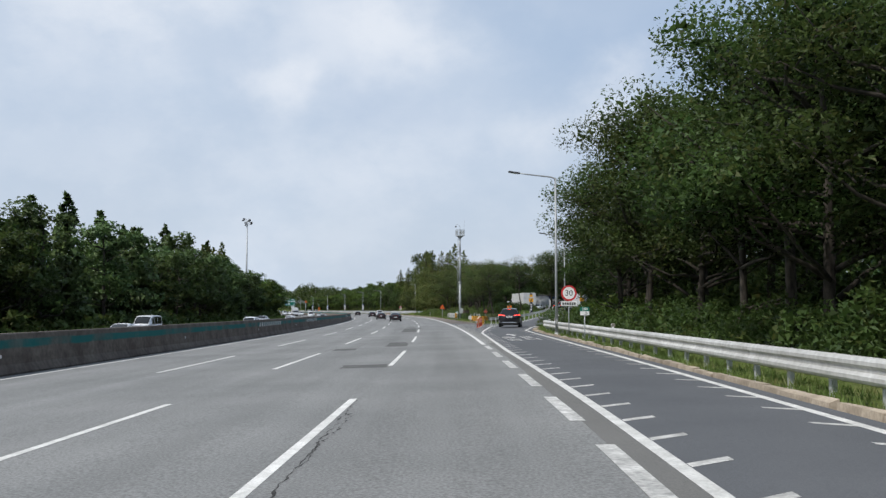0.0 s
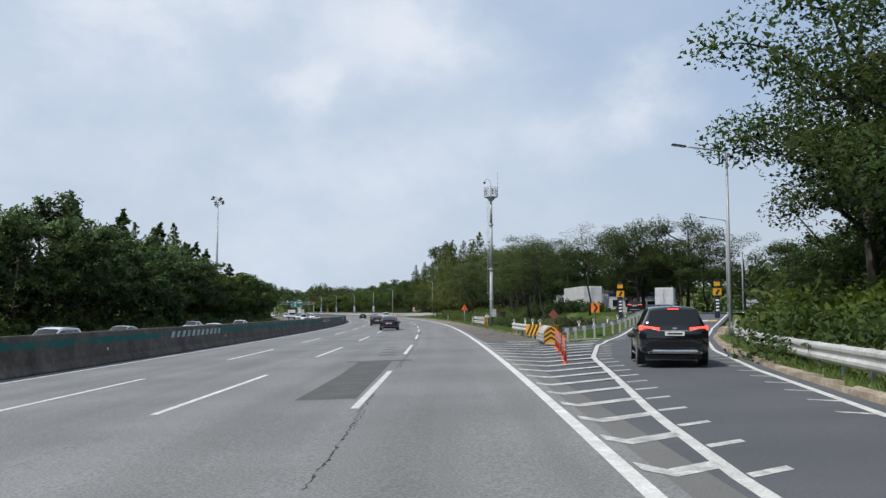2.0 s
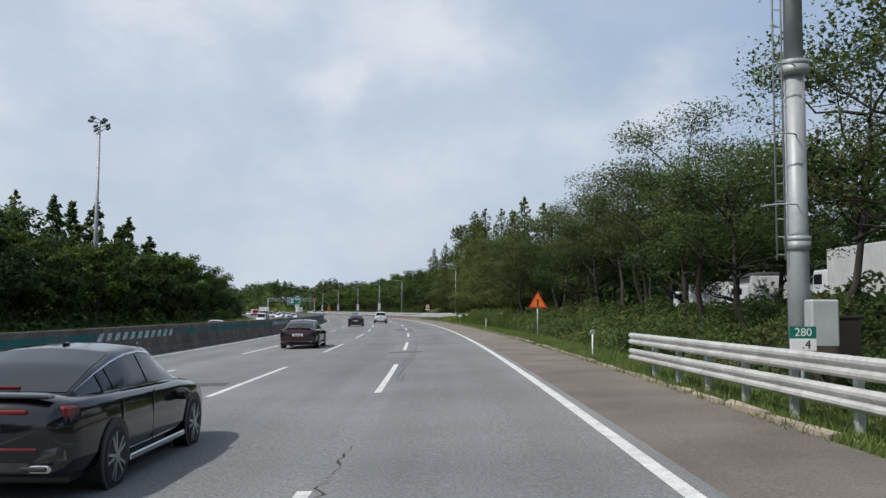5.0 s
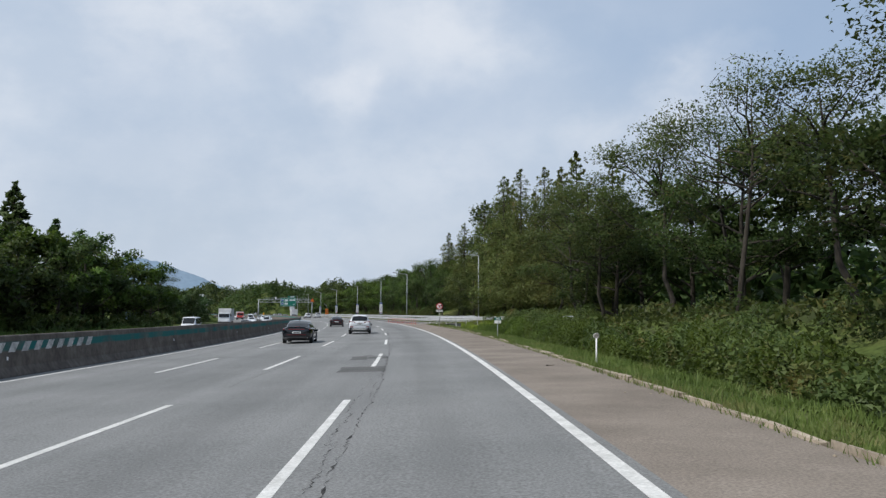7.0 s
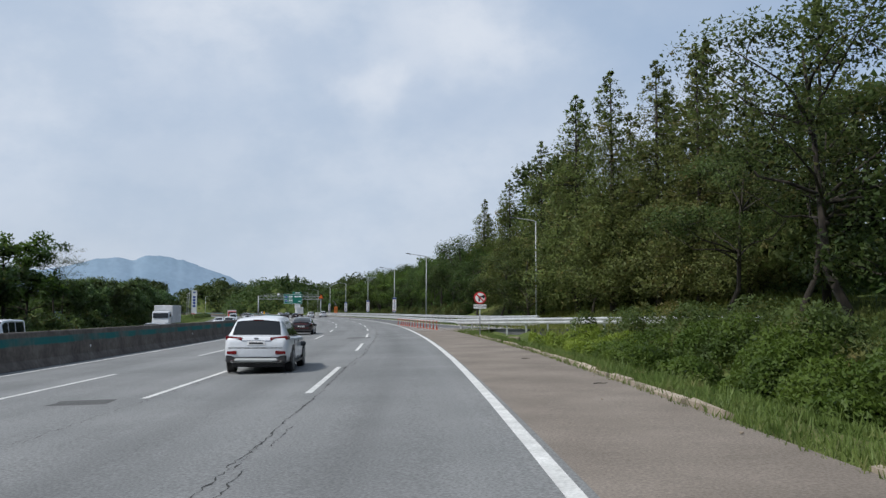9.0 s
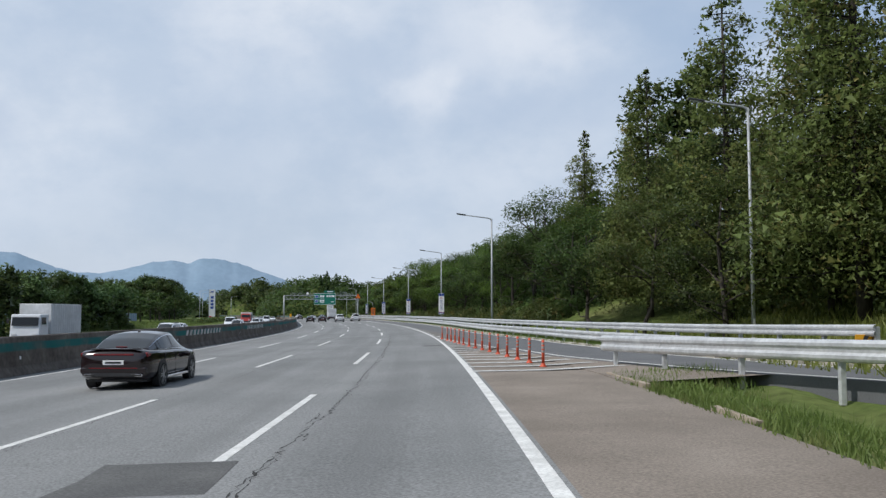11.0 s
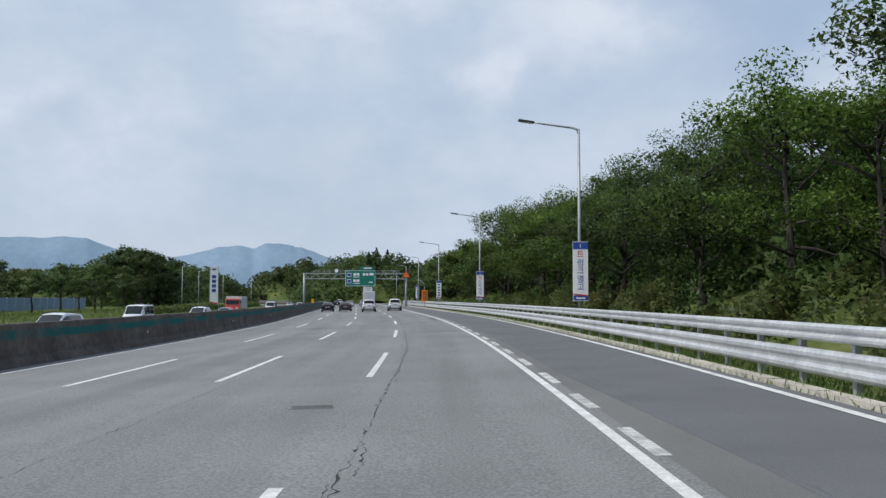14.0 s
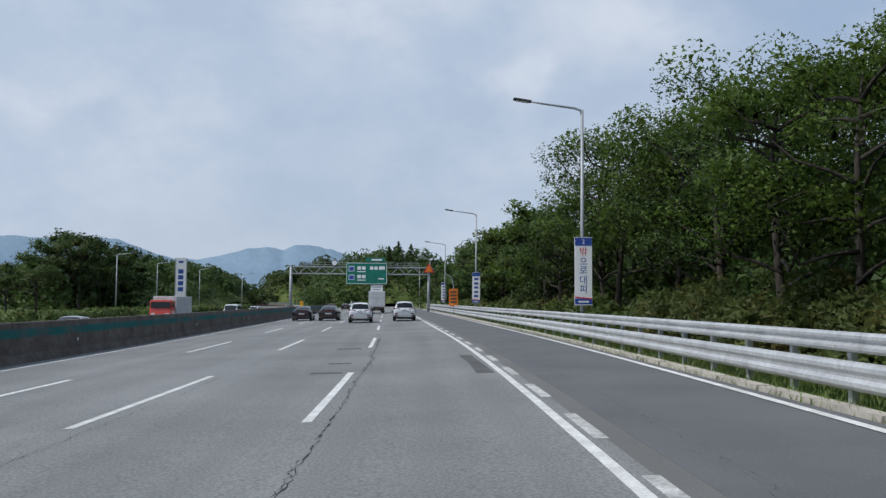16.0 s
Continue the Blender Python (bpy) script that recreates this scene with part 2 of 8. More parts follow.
M["rubber_wear"] = ramp_mat("rubber_wear", [(0.122, 0.122, 0.118), (0.15, 0.15, 0.145)], scale=0.5, rough=0.85, bump=0.3, bump_scale=90, fine=0.17, fine_scale=45)
M["paint"] = ramp_mat("road_paint", [(0.50, 0.50, 0.48), (0.72, 0.72, 0.70)], scale=2.5, rough=0.7, bump=0.2, bump_scale=60, fine=0.16, fine_scale=25, obj_rand=0.06)
M["paint_worn"] = ramp_mat("worn_paint", [(0.30, 0.30, 0.29), (0.62, 0.62, 0.60)], scale=3.5, rough=0.75, bump=0.2, bump_scale=60, fine=0.25, fine_scale=18, obj_rand=0.08)
M["paint_yellow"] = ramp_mat("yellow_paint", [(0.55, 0.36, 0.05), (0.7, 0.48, 0.08)], scale=2.5, rough=0.7, fine=0.15)
M["concrete"] = ramp_mat("kerb_concrete", [(0.22, 0.178, 0.13), (0.46, 0.39, 0.305)], scale=1.3, rough=0.9, bump=0.4, bump_scale=25, fine=0.2, fine_scale=14, obj_rand=0.15)
M["kerb_pale"] = ramp_mat("pale_kerb_concrete", [(0.31, 0.285, 0.24), (0.50, 0.465, 0.40)], scale=1.0, rough=0.9, bump=0.4, bump_scale=25, fine=0.16, fine_scale=14, obj_rand=0.08)
M["steel"] = ramp_mat("galvanised_steel", [(0.50, 0.51, 0.52), (0.68, 0.69, 0.69)], scale=1.5, rough=0.45, metal=0.5, bump=0.1, bump_scale=8, fine=0.12, fine_scale=9, obj_rand=0.06)
M["steel_pole"] = ramp_mat("pole_steel", [(0.30, 0.32, 0.335), (0.40, 0.42, 0.435)], scale=1.5, rough=0.5, metal=0.2, fine=0.06, fine_scale=9, obj_rand=0.05)
M["steel_white"] = ramp_mat("weathered_white_rail", [(0.46, 0.455, 0.43), (0.62, 0.62, 0.60)], scale=1.2, rough=0.5, metal=0.25, bump=0.1, bump_scale=10, fine=0.13, fine_scale=7, obj_rand=0.07)
M["dark_steel"] = ramp_mat("dark_steel", [(0.05, 0.05, 0.055), (0.09, 0.09, 0.095)], scale=4, rough=0.5, metal=0.5, fine=0.1)
M["black"] = ramp_mat("black_rubber", [(0.015, 0.015, 0.016), (0.03, 0.03, 0.03)], scale=6, rough=0.75, fine=0.15)
M["trim_black"] = ramp_mat("black_plastic", [(0.02, 0.02, 0.022), (0.035, 0.035, 0.037)], scale=6, rough=0.5, fine=0.1)
M["white"] = ramp_mat("white_sign_face", [(0.78, 0.78, 0.78), (0.86, 0.86, 0.86)], scale=2, rough=0.5, fine=0.05)
M["red"] = ramp_mat("red_sign_face", [(0.50, 0.025, 0.03), (0.62, 0.04, 0.045)], scale=2, rough=0.5, fine=0.05)
M["blue"] = ramp_mat("blue_sign_face", [(0.02, 0.06, 0.28), (0.03, 0.08, 0.36)], scale=2, rough=0.5, fine=0.05)
M["navy"] = ramp_mat("navy_panel", [(0.014, 0.020, 0.045), (0.022, 0.030, 0.065)], scale=2, rough=0.5, fine=0.06)
M["green"] = ramp_mat("green_sign_face", [(0.0, 0.13, 0.09), (0.005, 0.19, 0.13)], scale=2, rough=0.5, fine=0.06)
M["orange"] = ramp_mat("orange_sign_face", [(0.75, 0.16, 0.01), (0.85, 0.24, 0.02)], scale=2, rough=0.5, fine=0.06)
M["yellow"] = ramp_mat("yellow_sign_face", [(0.62, 0.29, 0.012), (0.74, 0.38, 0.02)], scale=2, rough=0.5, fine=0.06)
M["ink"] = ramp_mat("black_ink", [(0.02, 0.02, 0.022), (0.03, 0.03, 0.032)], scale=2, rough=0.5, fine=0.05)
M["bollard"] = ramp_mat("orange_plastic", [(0.45, 0.06, 0.025), (0.58, 0.09, 0.035)], scale=3, rough=0.55, fine=0.12, obj_rand=0.1)
M["reflect_grey"] = ramp_mat("dirty_reflector_band", [(0.15, 0.14, 0.13), (0.36, 0.34, 0.32)], scale=12, rough=0.5, fine=0.2)
M["bark"] = ramp_mat("bark", [(0.022, 0.018, 0.014), (0.055, 0.046, 0.037)], scale=3, rough=0.95, bump=0.6, bump_scale=14, fine=0.3, fine_scale=12, stretch=(1, 1, 0.3), obj_rand=0.2)
M["leaf"] = leaf_mat("broad_leaf", (0.044, 0.074, 0.021), (0.150, 0.195, 0.056), warm=(0.22, 0.16, 0.055), lets=0.4)
M["leaf_deep"] = leaf_mat("deep_green_leaf", (0.030, 0.060, 0.017), (0.106, 0.160, 0.042), warm=(0.15, 0.135, 0.045), lets=0.42)
M["leaf_dry"] = leaf_mat("dull_brush_leaf", (0.045, 0.058, 0.022), (0.13, 0.145, 0.055), warm=(0.17, 0.12, 0.06), lets=0.3)
M["leaf_lime"] = leaf_mat("lime_leaf", (0.115, 0.185, 0.022), (0.31, 0.40, 0.06), lets=0.4)
M["leaf_fresh"] = leaf_mat("bright_leaf", (0.047, 0.093, 0.015), (0.152, 0.226, 0.040), lets=0.4)
M["leaf_pine"] = leaf_mat("dark_needle", (0.050, 0.094, 0.032), (0.154, 0.226, 0.072), lets=0.3)
M["leaf_redwood"] = leaf_mat("feathery_needle", (0.092, 0.127, 0.036), (0.225, 0.262, 0.080), warm=(0.30, 0.205, 0.078), lets=0.45)
M["grass_blade"] = leaf_mat("grass_blade", (0.072, 0.124, 0.026), (0.221, 0.286, 0.078), warm=(0.325, 0.273, 0.130), lets=0.35)
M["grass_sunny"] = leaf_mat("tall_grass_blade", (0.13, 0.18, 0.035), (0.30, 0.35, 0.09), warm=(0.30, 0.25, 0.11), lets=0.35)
M["lawn"] = leaf_mat("lawn_blade", (0.085, 0.15, 0.025), (0.19, 0.28, 0.06), lets=0.35)
M["ground"] = ramp_mat("grassy_ground", [(0.04, 0.062, 0.018), (0.085, 0.115, 0.032), (0.135, 0.145, 0.055)], scale=0.18, rough=1.0, bump=0.6, bump_scale=4, fine=0.3, fine_scale=3.0, spec=0.1)
# the blue of distant air is put into this ridge's base colour
M["hill_far"] = ramp_mat("haze_tinted_mountain", [(0.20, 0.28, 0.36), (0.235, 0.315, 0.40)], scale=0.006, rough=1.0, fine=0.06, fine_scale=0.05, spec=0.0)
M["tail_red"] = ramp_mat("tail_lamp", [(0.11, 0.005, 0.007), (0.17, 0.008, 0.010)], scale=5, rough=0.2, fine=0.1)
M["brake_glow"] = glow_mat("lit_brake_lamp", (1.0, 0.06, 0.04), 2.2)
M["head_lamp"] = ramp_mat("head_lamp", [(0.55, 0.57, 0.6), (0.7, 0.72, 0.75)], scale=8, rough=0.12, fine=0.1)
M["car_black"] = paint_mat("black_car_paint", (0.006, 0.007, 0.010), rough=0.12)
M["car_dark_red"] = paint_mat("dark_car_paint", (0.016, 0.009, 0.010), rough=0.14)
M["car_white"] = paint_mat("white_car_paint", (0.70, 0.73, 0.77), rough=0.3)
M["car_silver"] = paint_mat("silver_car_paint", (0.40, 0.42, 0.44), metal=0.4, rough=0.35)
M["car_red"] = paint_mat("red_truck_paint", (0.55, 0.05, 0.03), rough=0.35)
M["glass"] = glass_mat("tinted_glass", (0.012, 0.015, 0.018))
M["rim"] = ramp_mat("alloy_rim", [(0.35, 0.36, 0.37), (0.5, 0.51, 0.52)], scale=6, rough=0.3, metal=0.8, fine=0.08)
M["chrome"] = ramp_mat("chrome", [(0.6, 0.6, 0.62), (0.7, 0.7, 0.72)], scale=6, rough=0.15, metal=1.0, fine=0.04)
M["box_white"] = ramp_mat("cargo_panel", [(0.50, 0.51, 0.52), (0.66, 0.67, 0.68)], scale=1.2, rough=0.5, metal=0.15, fine=0.06, fine_scale=5)
M["brown"] = ramp_mat("brown_cabinet", [(0.085, 0.06, 0.045), (0.11, 0.08, 0.06)], scale=2, rough=0.6, fine=0.1)
M["grey_box"] = ramp_mat("grey_cabinet", [(0.36, 0.38, 0.38), (0.46, 0.48, 0.48)], scale=2, rough=0.5, fine=0.06)
M["roof_dark"] = ramp_mat("dark_roof", [(0.06, 0.06, 0.065), (0.1, 0.1, 0.105)], scale=1, rough=0.8, fine=0.1)
M["fence_blue"] = ramp_mat("blue_fence_panel", [(0.20, 0.29, 0.42), (0.27, 0.36, 0.5)], scale=1, rough=0.6, fine=0.08)


def barrier_mat():
    """Weathered median concrete, with a faded teal band painted under its top edge and white slashes left bare."""
    m = ramp_mat("median_concrete", [(0.095, 0.080, 0.070), (0.18, 0.158, 0.138)], scale=0.9, rough=0.95, bump=0.35, bump_scale=12, fine=0.22, fine_scale=5, spec=0.2)
    n, l = m.node_tree.nodes, m.node_tree.links
    b = n["Principled BSDF"]
    src = b.inputs["Base Color"].links[0].from_socket
    at = n.new("ShaderNodeAttribute")
    at.attribute_name = "height"
    band = n.new("ShaderNodeValToRGB")
    band.color_ramp.interpolation = "LINEAR"
    e = band.color_ramp.elements
    e[0].position, e[0].color = 0.62, (0, 0, 0, 1)
    e[1].position, e[1].color = 0.67, (1, 1, 1, 1)
    x = e.new(0.83)
    x.color = (1, 1, 1, 1)
    x = e.new(0.87)
    x.color = (0, 0, 0, 1)
    tc = n.new("ShaderNodeTexCoord")
    nz = n.new("ShaderNodeTexNoise")
    nz.inputs["Scale"].default_value, nz.inputs["Detail"].default_value = 0.55, 6
    l.new(tc.outputs["Object"], nz.inputs["Vector"])
    nr = n.new("ShaderNodeMapRange")
    nr.inputs["From Min"].default_value, nr.inputs["From Max"].default_value = 0.35, 0.55
    nr.inputs["To Min"].default_value, nr.inputs["To Max"].default_value = 0.25, 0.9
    l.new(nz.outputs["Fac"], nr.inputs["Value"])
    jit = n.new("ShaderNodeMath")
    jit.operation, jit.inputs[1].default_value = "MULTIPLY_ADD", 0.10
    l.new(nz.outputs["Fac"], jit.inputs[0])
    l.new(at.outputs["Fac"], jit.inputs[2])
    off = n.new("ShaderNodeMath")
    off.operation, off.inputs[1].default_value = "SUBTRACT", 0.05
    l.new(jit.outputs[0], off.inputs[0])
    l.new(off.outputs[0], band.inputs["Fac"])
    mu = n.new("ShaderNodeMath")
    mu.operation = "MULTIPLY"
    l.new(band.outputs["Color"], mu.inputs[0])
    l.new(nr.outputs["Result"], mu.inputs[1])
    mx = n.new("ShaderNodeMixRGB")
    mx.inputs[2].default_value = (0.012, 0.15, 0.145, 1)
    l.new(mu.outputs[0], mx.inputs[0])
    l.new(src, mx.inputs[1])
    l.new(mx.outputs[0], b.inputs["Base Color"])
    return m


M["barrier"] = barrier_mat()


def lane_wear(m):
    """Darker bands where tyres run and oil drips, drawn out along the lanes."""
    n, l = m.node_tree.nodes, m.node_tree.links
    b = n["Principled BSDF"]
    src = b.inputs["Base Color"].links[0].from_socket
    au, al = n.new("ShaderNodeAttribute"), n.new("ShaderNodeAttribute")
    au.attribute_name, al.attribute_name = "across", "along"
    sc = n.new("ShaderNodeMath")
    sc.operation, sc.inputs[1].default_value = "MULTIPLY", 2 * math.pi / 3.55
    l.new(au.outputs["Fac"], sc.inputs[0])
    co = n.new("ShaderNodeMath")
    co.operation = "COSINE"
    l.new(sc.outputs[0], co.inputs[0])
    cb = n.new("ShaderNodeCombineXYZ")
    sl = n.new("ShaderNodeMath")
    sl.operation, sl.inputs[1].default_value = "MULTIPLY", 0.03
    l.new(al.outputs["Fac"], sl.inputs[0])
    l.new(au.outputs["Fac"], cb.inputs[0])
    l.new(sl.outputs[0], cb.inputs[1])
    nz = n.new("ShaderNodeTexNoise")
    nz.inputs["Scale"].default_value, nz.inputs["Detail"].default_value = 0.9, 4
    l.new(cb.outputs[0], nz.inputs["Vector"])
    ad = n.new("ShaderNodeMath")
    ad.operation, ad.inputs[1].default_value = "MULTIPLY_ADD", 0.045
    l.new(co.outputs[0], ad.inputs[0])
    ns = n.new("ShaderNodeMapRange")
    ns.inputs["From Min"].default_value, ns.inputs["From Max"].default_value = 0.3, 0.7
    ns.inputs["To Min"].default_value, ns.inputs["To Max"].default_value = 0.88, 1.12
    l.new(nz.outputs["Fac"], ns.inputs["Value"])
    l.new(ns.outputs["Result"], ad.inputs[2])
    vm = n.new("ShaderNodeVectorMath")
    vm.operation = "SCALE"
    l.new(src, vm.inputs[0])
    l.new(ad.outputs[0], vm.inputs["Scale"])
    l.new(vm.outputs["Vector"], b.inputs["Base Color"])


M["road_asphalt"] = ramp_mat("road_asphalt", [(0.170, 0.175, 0.175), (0.222, 0.226, 0.225)], scale=0.22, rough=0.9, bump=0.4, bump_scale=60, fine=0.3, fine_scale=28, spec=0.3)
lane_wear(M["road_asphalt"])

# ---- the plan: s metres along the line left of the camera's lane, u metres to the right of it ----
# heading in degrees to the left of +y, every 40 m
HEAD = (-1.5183, 0.1622, 1.5729, 2.7037, 4.1950, 5.9401, 7.9223, 9.8655, 11.7896, 14.3083, 16.9796, 19.6328)
S0, S1 = -400, 2600
BANK = 0.0305
_s = np.arange(S0, S1 + 1, 1.0)
_q = np.clip(_s, 0, 439.999) / 40
_i = _q.astype(int)
_f = _q - _i
_k = np.array([2 * HEAD[0] - HEAD[1], *HEAD, 2 * HEAD[-1] - HEAD[-2]])
_a, _b, _c, _d = (_k[_i + n] for n in range(4))
_h = 0.5 * (2 * _b + (_c - _a) * _f + (2 * _a - 5 * _b + 4 * _c - _d) * _f ** 2 + (3 * _b - _a - 3 * _c + _d) * _f ** 3)
_h = np.radians(_h + 0.11 * np.clip(_s - 575, 0, 260))
_x = np.concatenate([[0], np.cumsum(-np.sin(_h[:-1]))])
_y = np.concatenate([[0], np.cumsum(np.cos(_h[:-1]))])
_x, _y = _x - _x[-S0] - 2.1226, _y - _y[-S0]


def smooth(a, b, v):
    q = np.clip((np.asarray(v, float) - a) / (b - a), 0, 1)
    return q * q * (3 - 2 * q)


def table(pairs):
    a = np.array(pairs, float)
    return lambda s: np.interp(s, a[:, 0], a[:, 1])


def road_z(u):
    u = np.asarray(u, float)
    return BANK * (np.clip(u, -13.2, 8) - 1.75)


def heading(s):
    return np.interp(s, _s, _h)


def place(s, u, z=0.0):
    """World places of points of the plan; z is above sea level of the plan."""
    s, u, z = np.broadcast_arrays(np.asarray(s, float), np.asarray(u, float), np.asarray(z, float))
    h = np.interp(s, _s, _h)
    return np.stack([np.interp(s, _s, _x) + np.cos(h) * u, np.interp(s, _s, _y) + np.sin(h) * u, z], -1)


settle_by = table([(0, 0.0), (40, -0.35), (97, -0.55), (145, -0.4), (210, -0.2), (250, 0.0), (300, 0.0), (345, 0.15), (400, 0.4), (430, 0.9), (520, 1.8)])


def settle(s):
    """Stretches the plan of the things a little along the road."""
    return s + settle_by(s)


def at(s, u, z=0.0, turn=0.0, scale=1.0, tilt=0.0):
    """A pose that stands at a place of the plan and faces along the road, turned by some degrees."""
    s = float(settle(s))
    v = place(s, u, z)
    h = math.degrees(float(heading(s)))
    m = pose(float(v[0]), float(v[1]), float(v[2]), tilt, 0, h + turn)
    return m if scale == 1.0 else m @ Matrix.Scale(scale, 4)


RAMP_L = table([(-80, 4.32), (15, 4.32), (35, 4.15), (45, 4.25), (59.5, 4.48), (65, 4.88), (81.3, 6.72), (91.5, 8.75), (96.8, 10.37), (110, 14.7), (133, 23.4)])
RAMP_R = table([(-80, 7.4), (15, 7.42), (37, 7.55), (54, 7.75), (64, 8.1), (74, 9.8), (85, 12.2), (99, 16.3), (110, 20.3), (133, 29.8)])
JOIN_R = table([(262, 37), (270, 30), (280, 23), (290, 17.2), (300, 13.2), (310, 11.0), (322, 9.36), (328, 8.9), (337, 7.95), (345, 7.4), (358, 7.1), (371, 7.2), (405, 7.27), (900, 7.3)])
JOIN_L = table([(262, 31), (270, 25), (280, 18.6), (290, 13.4), (300, 9.4), (308, 7.3), (315.6, 6.14), (319.7, 5.55), (325, 4.9), (334, 4.0), (345, 3.9)])
EDGE_L = table([(-400, -11.8), (0, -11.8), (60, -11.6), (130, -11.35), (217, -10.8), (285, -10.7), (350, -10.5), (420, -10.2), (2600, -10.2)])


def lane(k):
    return table([(-400, -3.67 * k), (0, -3.67 * k), (130, -3.68 * k), (217, -3.52 * k), (340, -3.4 * k), (2600, -3.4 * k)])


def ramp_z(s):
    return 0.2 + 1.3 * smooth(97, 136, s)


def join_z(s):
    return 0.2 + 0.5 * (1 - smooth(270, 312, s))


def ground_z(s, u):
    """Height of the land beside the carriageways."""
    s, u = np.broadcast_arrays(np.asarray(s, float), np.asarray(u, float))
    z = road_z(u) - 0.12
    rest = smooth(118, 140, s) * (1 - smooth(232, 255, s)) * smooth(12, 17, u) * 1.45
    dip = -0.45 * smooth(8.2, 9.5, u) * (1 - smooth(10.5, 13, u)) * smooth(112, 125, s) * (1 - smooth(290, 305, s))
    side = smooth(40, 90, s) * (1 - smooth(110, 130, s)) * smooth(8, 22, u) * 0.9
    early = (1 - smooth(60, 90, s)) * smooth(10, 30, u) * 1.2
    slope = smooth(225, 300, s) * (1 - smooth(328, 345, s)) * smooth(13, 30, u) * 3.0
    hill = smooth(325, 350, s) * (np.clip(u - 10.2, 0, 60) * 0.42) * (1 - 0.45 * smooth(395, 470, s))
    z = z + rest + dip + side + early + slope + np.minimum(hill, 9)
    ramp = (s > 84) * (s < 134) * smooth(-2, 0, u - RAMP_L(s)) * (1 - smooth(0, 4, u - RAMP_R(s)))
    z = np.where(ramp > 0, z * (1 - ramp) + ramp * (ramp_z(s) - 0.1), z)
    jn = (s > 262) * (s < 335) * smooth(-2.5, -0.3, u - JOIN_L(s)) * (1 - smooth(0.8, 4, u - JOIN_R(s)))
    z = np.where(jn > 0, z * (1 - jn) + jn * (join_z(s) - 0.1), z)
    # beyond the opposite carriageway
    z = z + 0.5 * smooth(30, 36, -u)
    return z


def mesh_of(name, verts, faces, mat, smooth_shade=False):
    me = bpy.data.meshes.new(name)
    me.from_pydata([tuple(map(float, v)) for v in verts], [], [tuple(map(int, f)) for f in faces])
    for one in (mat if isinstance(mat, (list, tuple)) else [mat]):
        me.materials.append(one)
    if smooth_shade:
        me.polygons.foreach_set("use_smooth", [True] * len(me.polygons))
    me.update()
    return me


def obj(name, verts, faces, mat, parent=None, label="", smooth_shade=False):
    o = new(name, mesh_of(name, verts, faces, mat, smooth_shade))
    if parent is not None:
        o.parent = parent
    if label:
        o["label"] = label
    return o


def part(name, bm, mat, parent=None, label="", smooth_shade=False):
    """Links a bmesh as one mesh object under a thing or a part."""
    me = bpy.data.meshes.new(name)
    bm.to_mesh(me)
    bm.free()
    me.materials.append(mat)
    if smooth_shade:
        me.polygons.foreach_set("use_smooth", [True] * len(me.polygons))
    o = new(name, me)
    if parent is not None:
        o.parent = parent
    if label:
        o["label"] = label
    return o


def empty(name, m, label="", category="", group="", kind=""):
    o = new(name)
    o.matrix_world = m
    return tagged(o, label, category, group, kind)


def grid_faces(n, k, off=0, close=False):
    """Quads of n rows of k points."""
    out = []
    for i in range(n - 1):
        for j in range(k if close else k - 1):
            a, b = off + i * k + j, off + i * k + (j + 1) % k
            out.append((a, b, b + k, a + k))
    return out


def ribbon(name, s, left, right, zl, zr, mat, thick=0.0, parent=None):
    """A strip along the road between two edges; with thickness it has sides and an underside edge."""
    s = np.asarray(s, float)
    left, right, zl, zr = (np.broadcast_to(np.asarray(v, float), s.shape) for v in (left, right, zl, zr))
    a, b = place(s, left, zl), place(s, right, zr)
    if thick:
        rows = np.stack([place(s, left, zl - thick), a, b, place(s, right, zr - thick)], 1)
    else:
        rows = np.stack([a, b], 1)
    k = rows.shape[1]
    f = [(q[0], q[1], q[2], q[3]) for q in grid_faces(len(s), k)]
    return obj(name, rows.reshape(-1, 3), f, mat, parent)


def box_bm(size, centre=(0, 0, 0), bevel=0.0, seg=1, bm=None):
    own = bm is None
    bm = bm or bmesh.new()
    r = bmesh.ops.create_cube(bm, size=1.0, matrix=Matrix.Translation(centre) @ Matrix.Diagonal((*size, 1)))
    if bevel:
        bmesh.ops.bevel(bm, geom=list({e for v in r["verts"] for e in v.link_edges}), offset=bevel, segments=seg, affect="EDGES", profile=0.5)
    return bm


def cyl_bm(r1, r2, z0, z1, seg=12, bm=None, m=None):
    bm = bm or bmesh.new()
    base = Matrix.Translation((0, 0, (z0 + z1) / 2))
    bmesh.ops.create_cone(bm, cap_ends=True, segments=seg, radius1=r1, radius2=r2, depth=z1 - z0, matrix=(m or Matrix()) @ base)
    return bm


def tube(path, radii, seg=8):
    """Verts and faces of a tube along a polyline."""
    path = np.asarray(path, float)
    n = len(path)
    radii = np.broadcast_to(np.asarray(radii, float), n)
    d = np.gradient(path, axis=0)
    d /= np.linalg.norm(d, axis=1)[:, None] + 1e-9
    ref = np.array([0.31, 0.95, 0.05])
    a = np.cross(d, ref)
    a /= np.linalg.norm(a, axis=1)[:, None] + 1e-9
    b = np.cross(d, a)
    w = np.linspace(0, 2 * np.pi, seg, endpoint=False)
    v = path[:, None] + radii[:, None, None] * (np.cos(w)[None, :, None] * a[:, None] + np.sin(w)[None, :, None] * b[:, None])
    f = grid_faces(n, seg, close=True) + [tuple(range(seg))[::-1], tuple((n - 1) * seg + k for k in range(seg))]
    return v.reshape(-1, 3), f


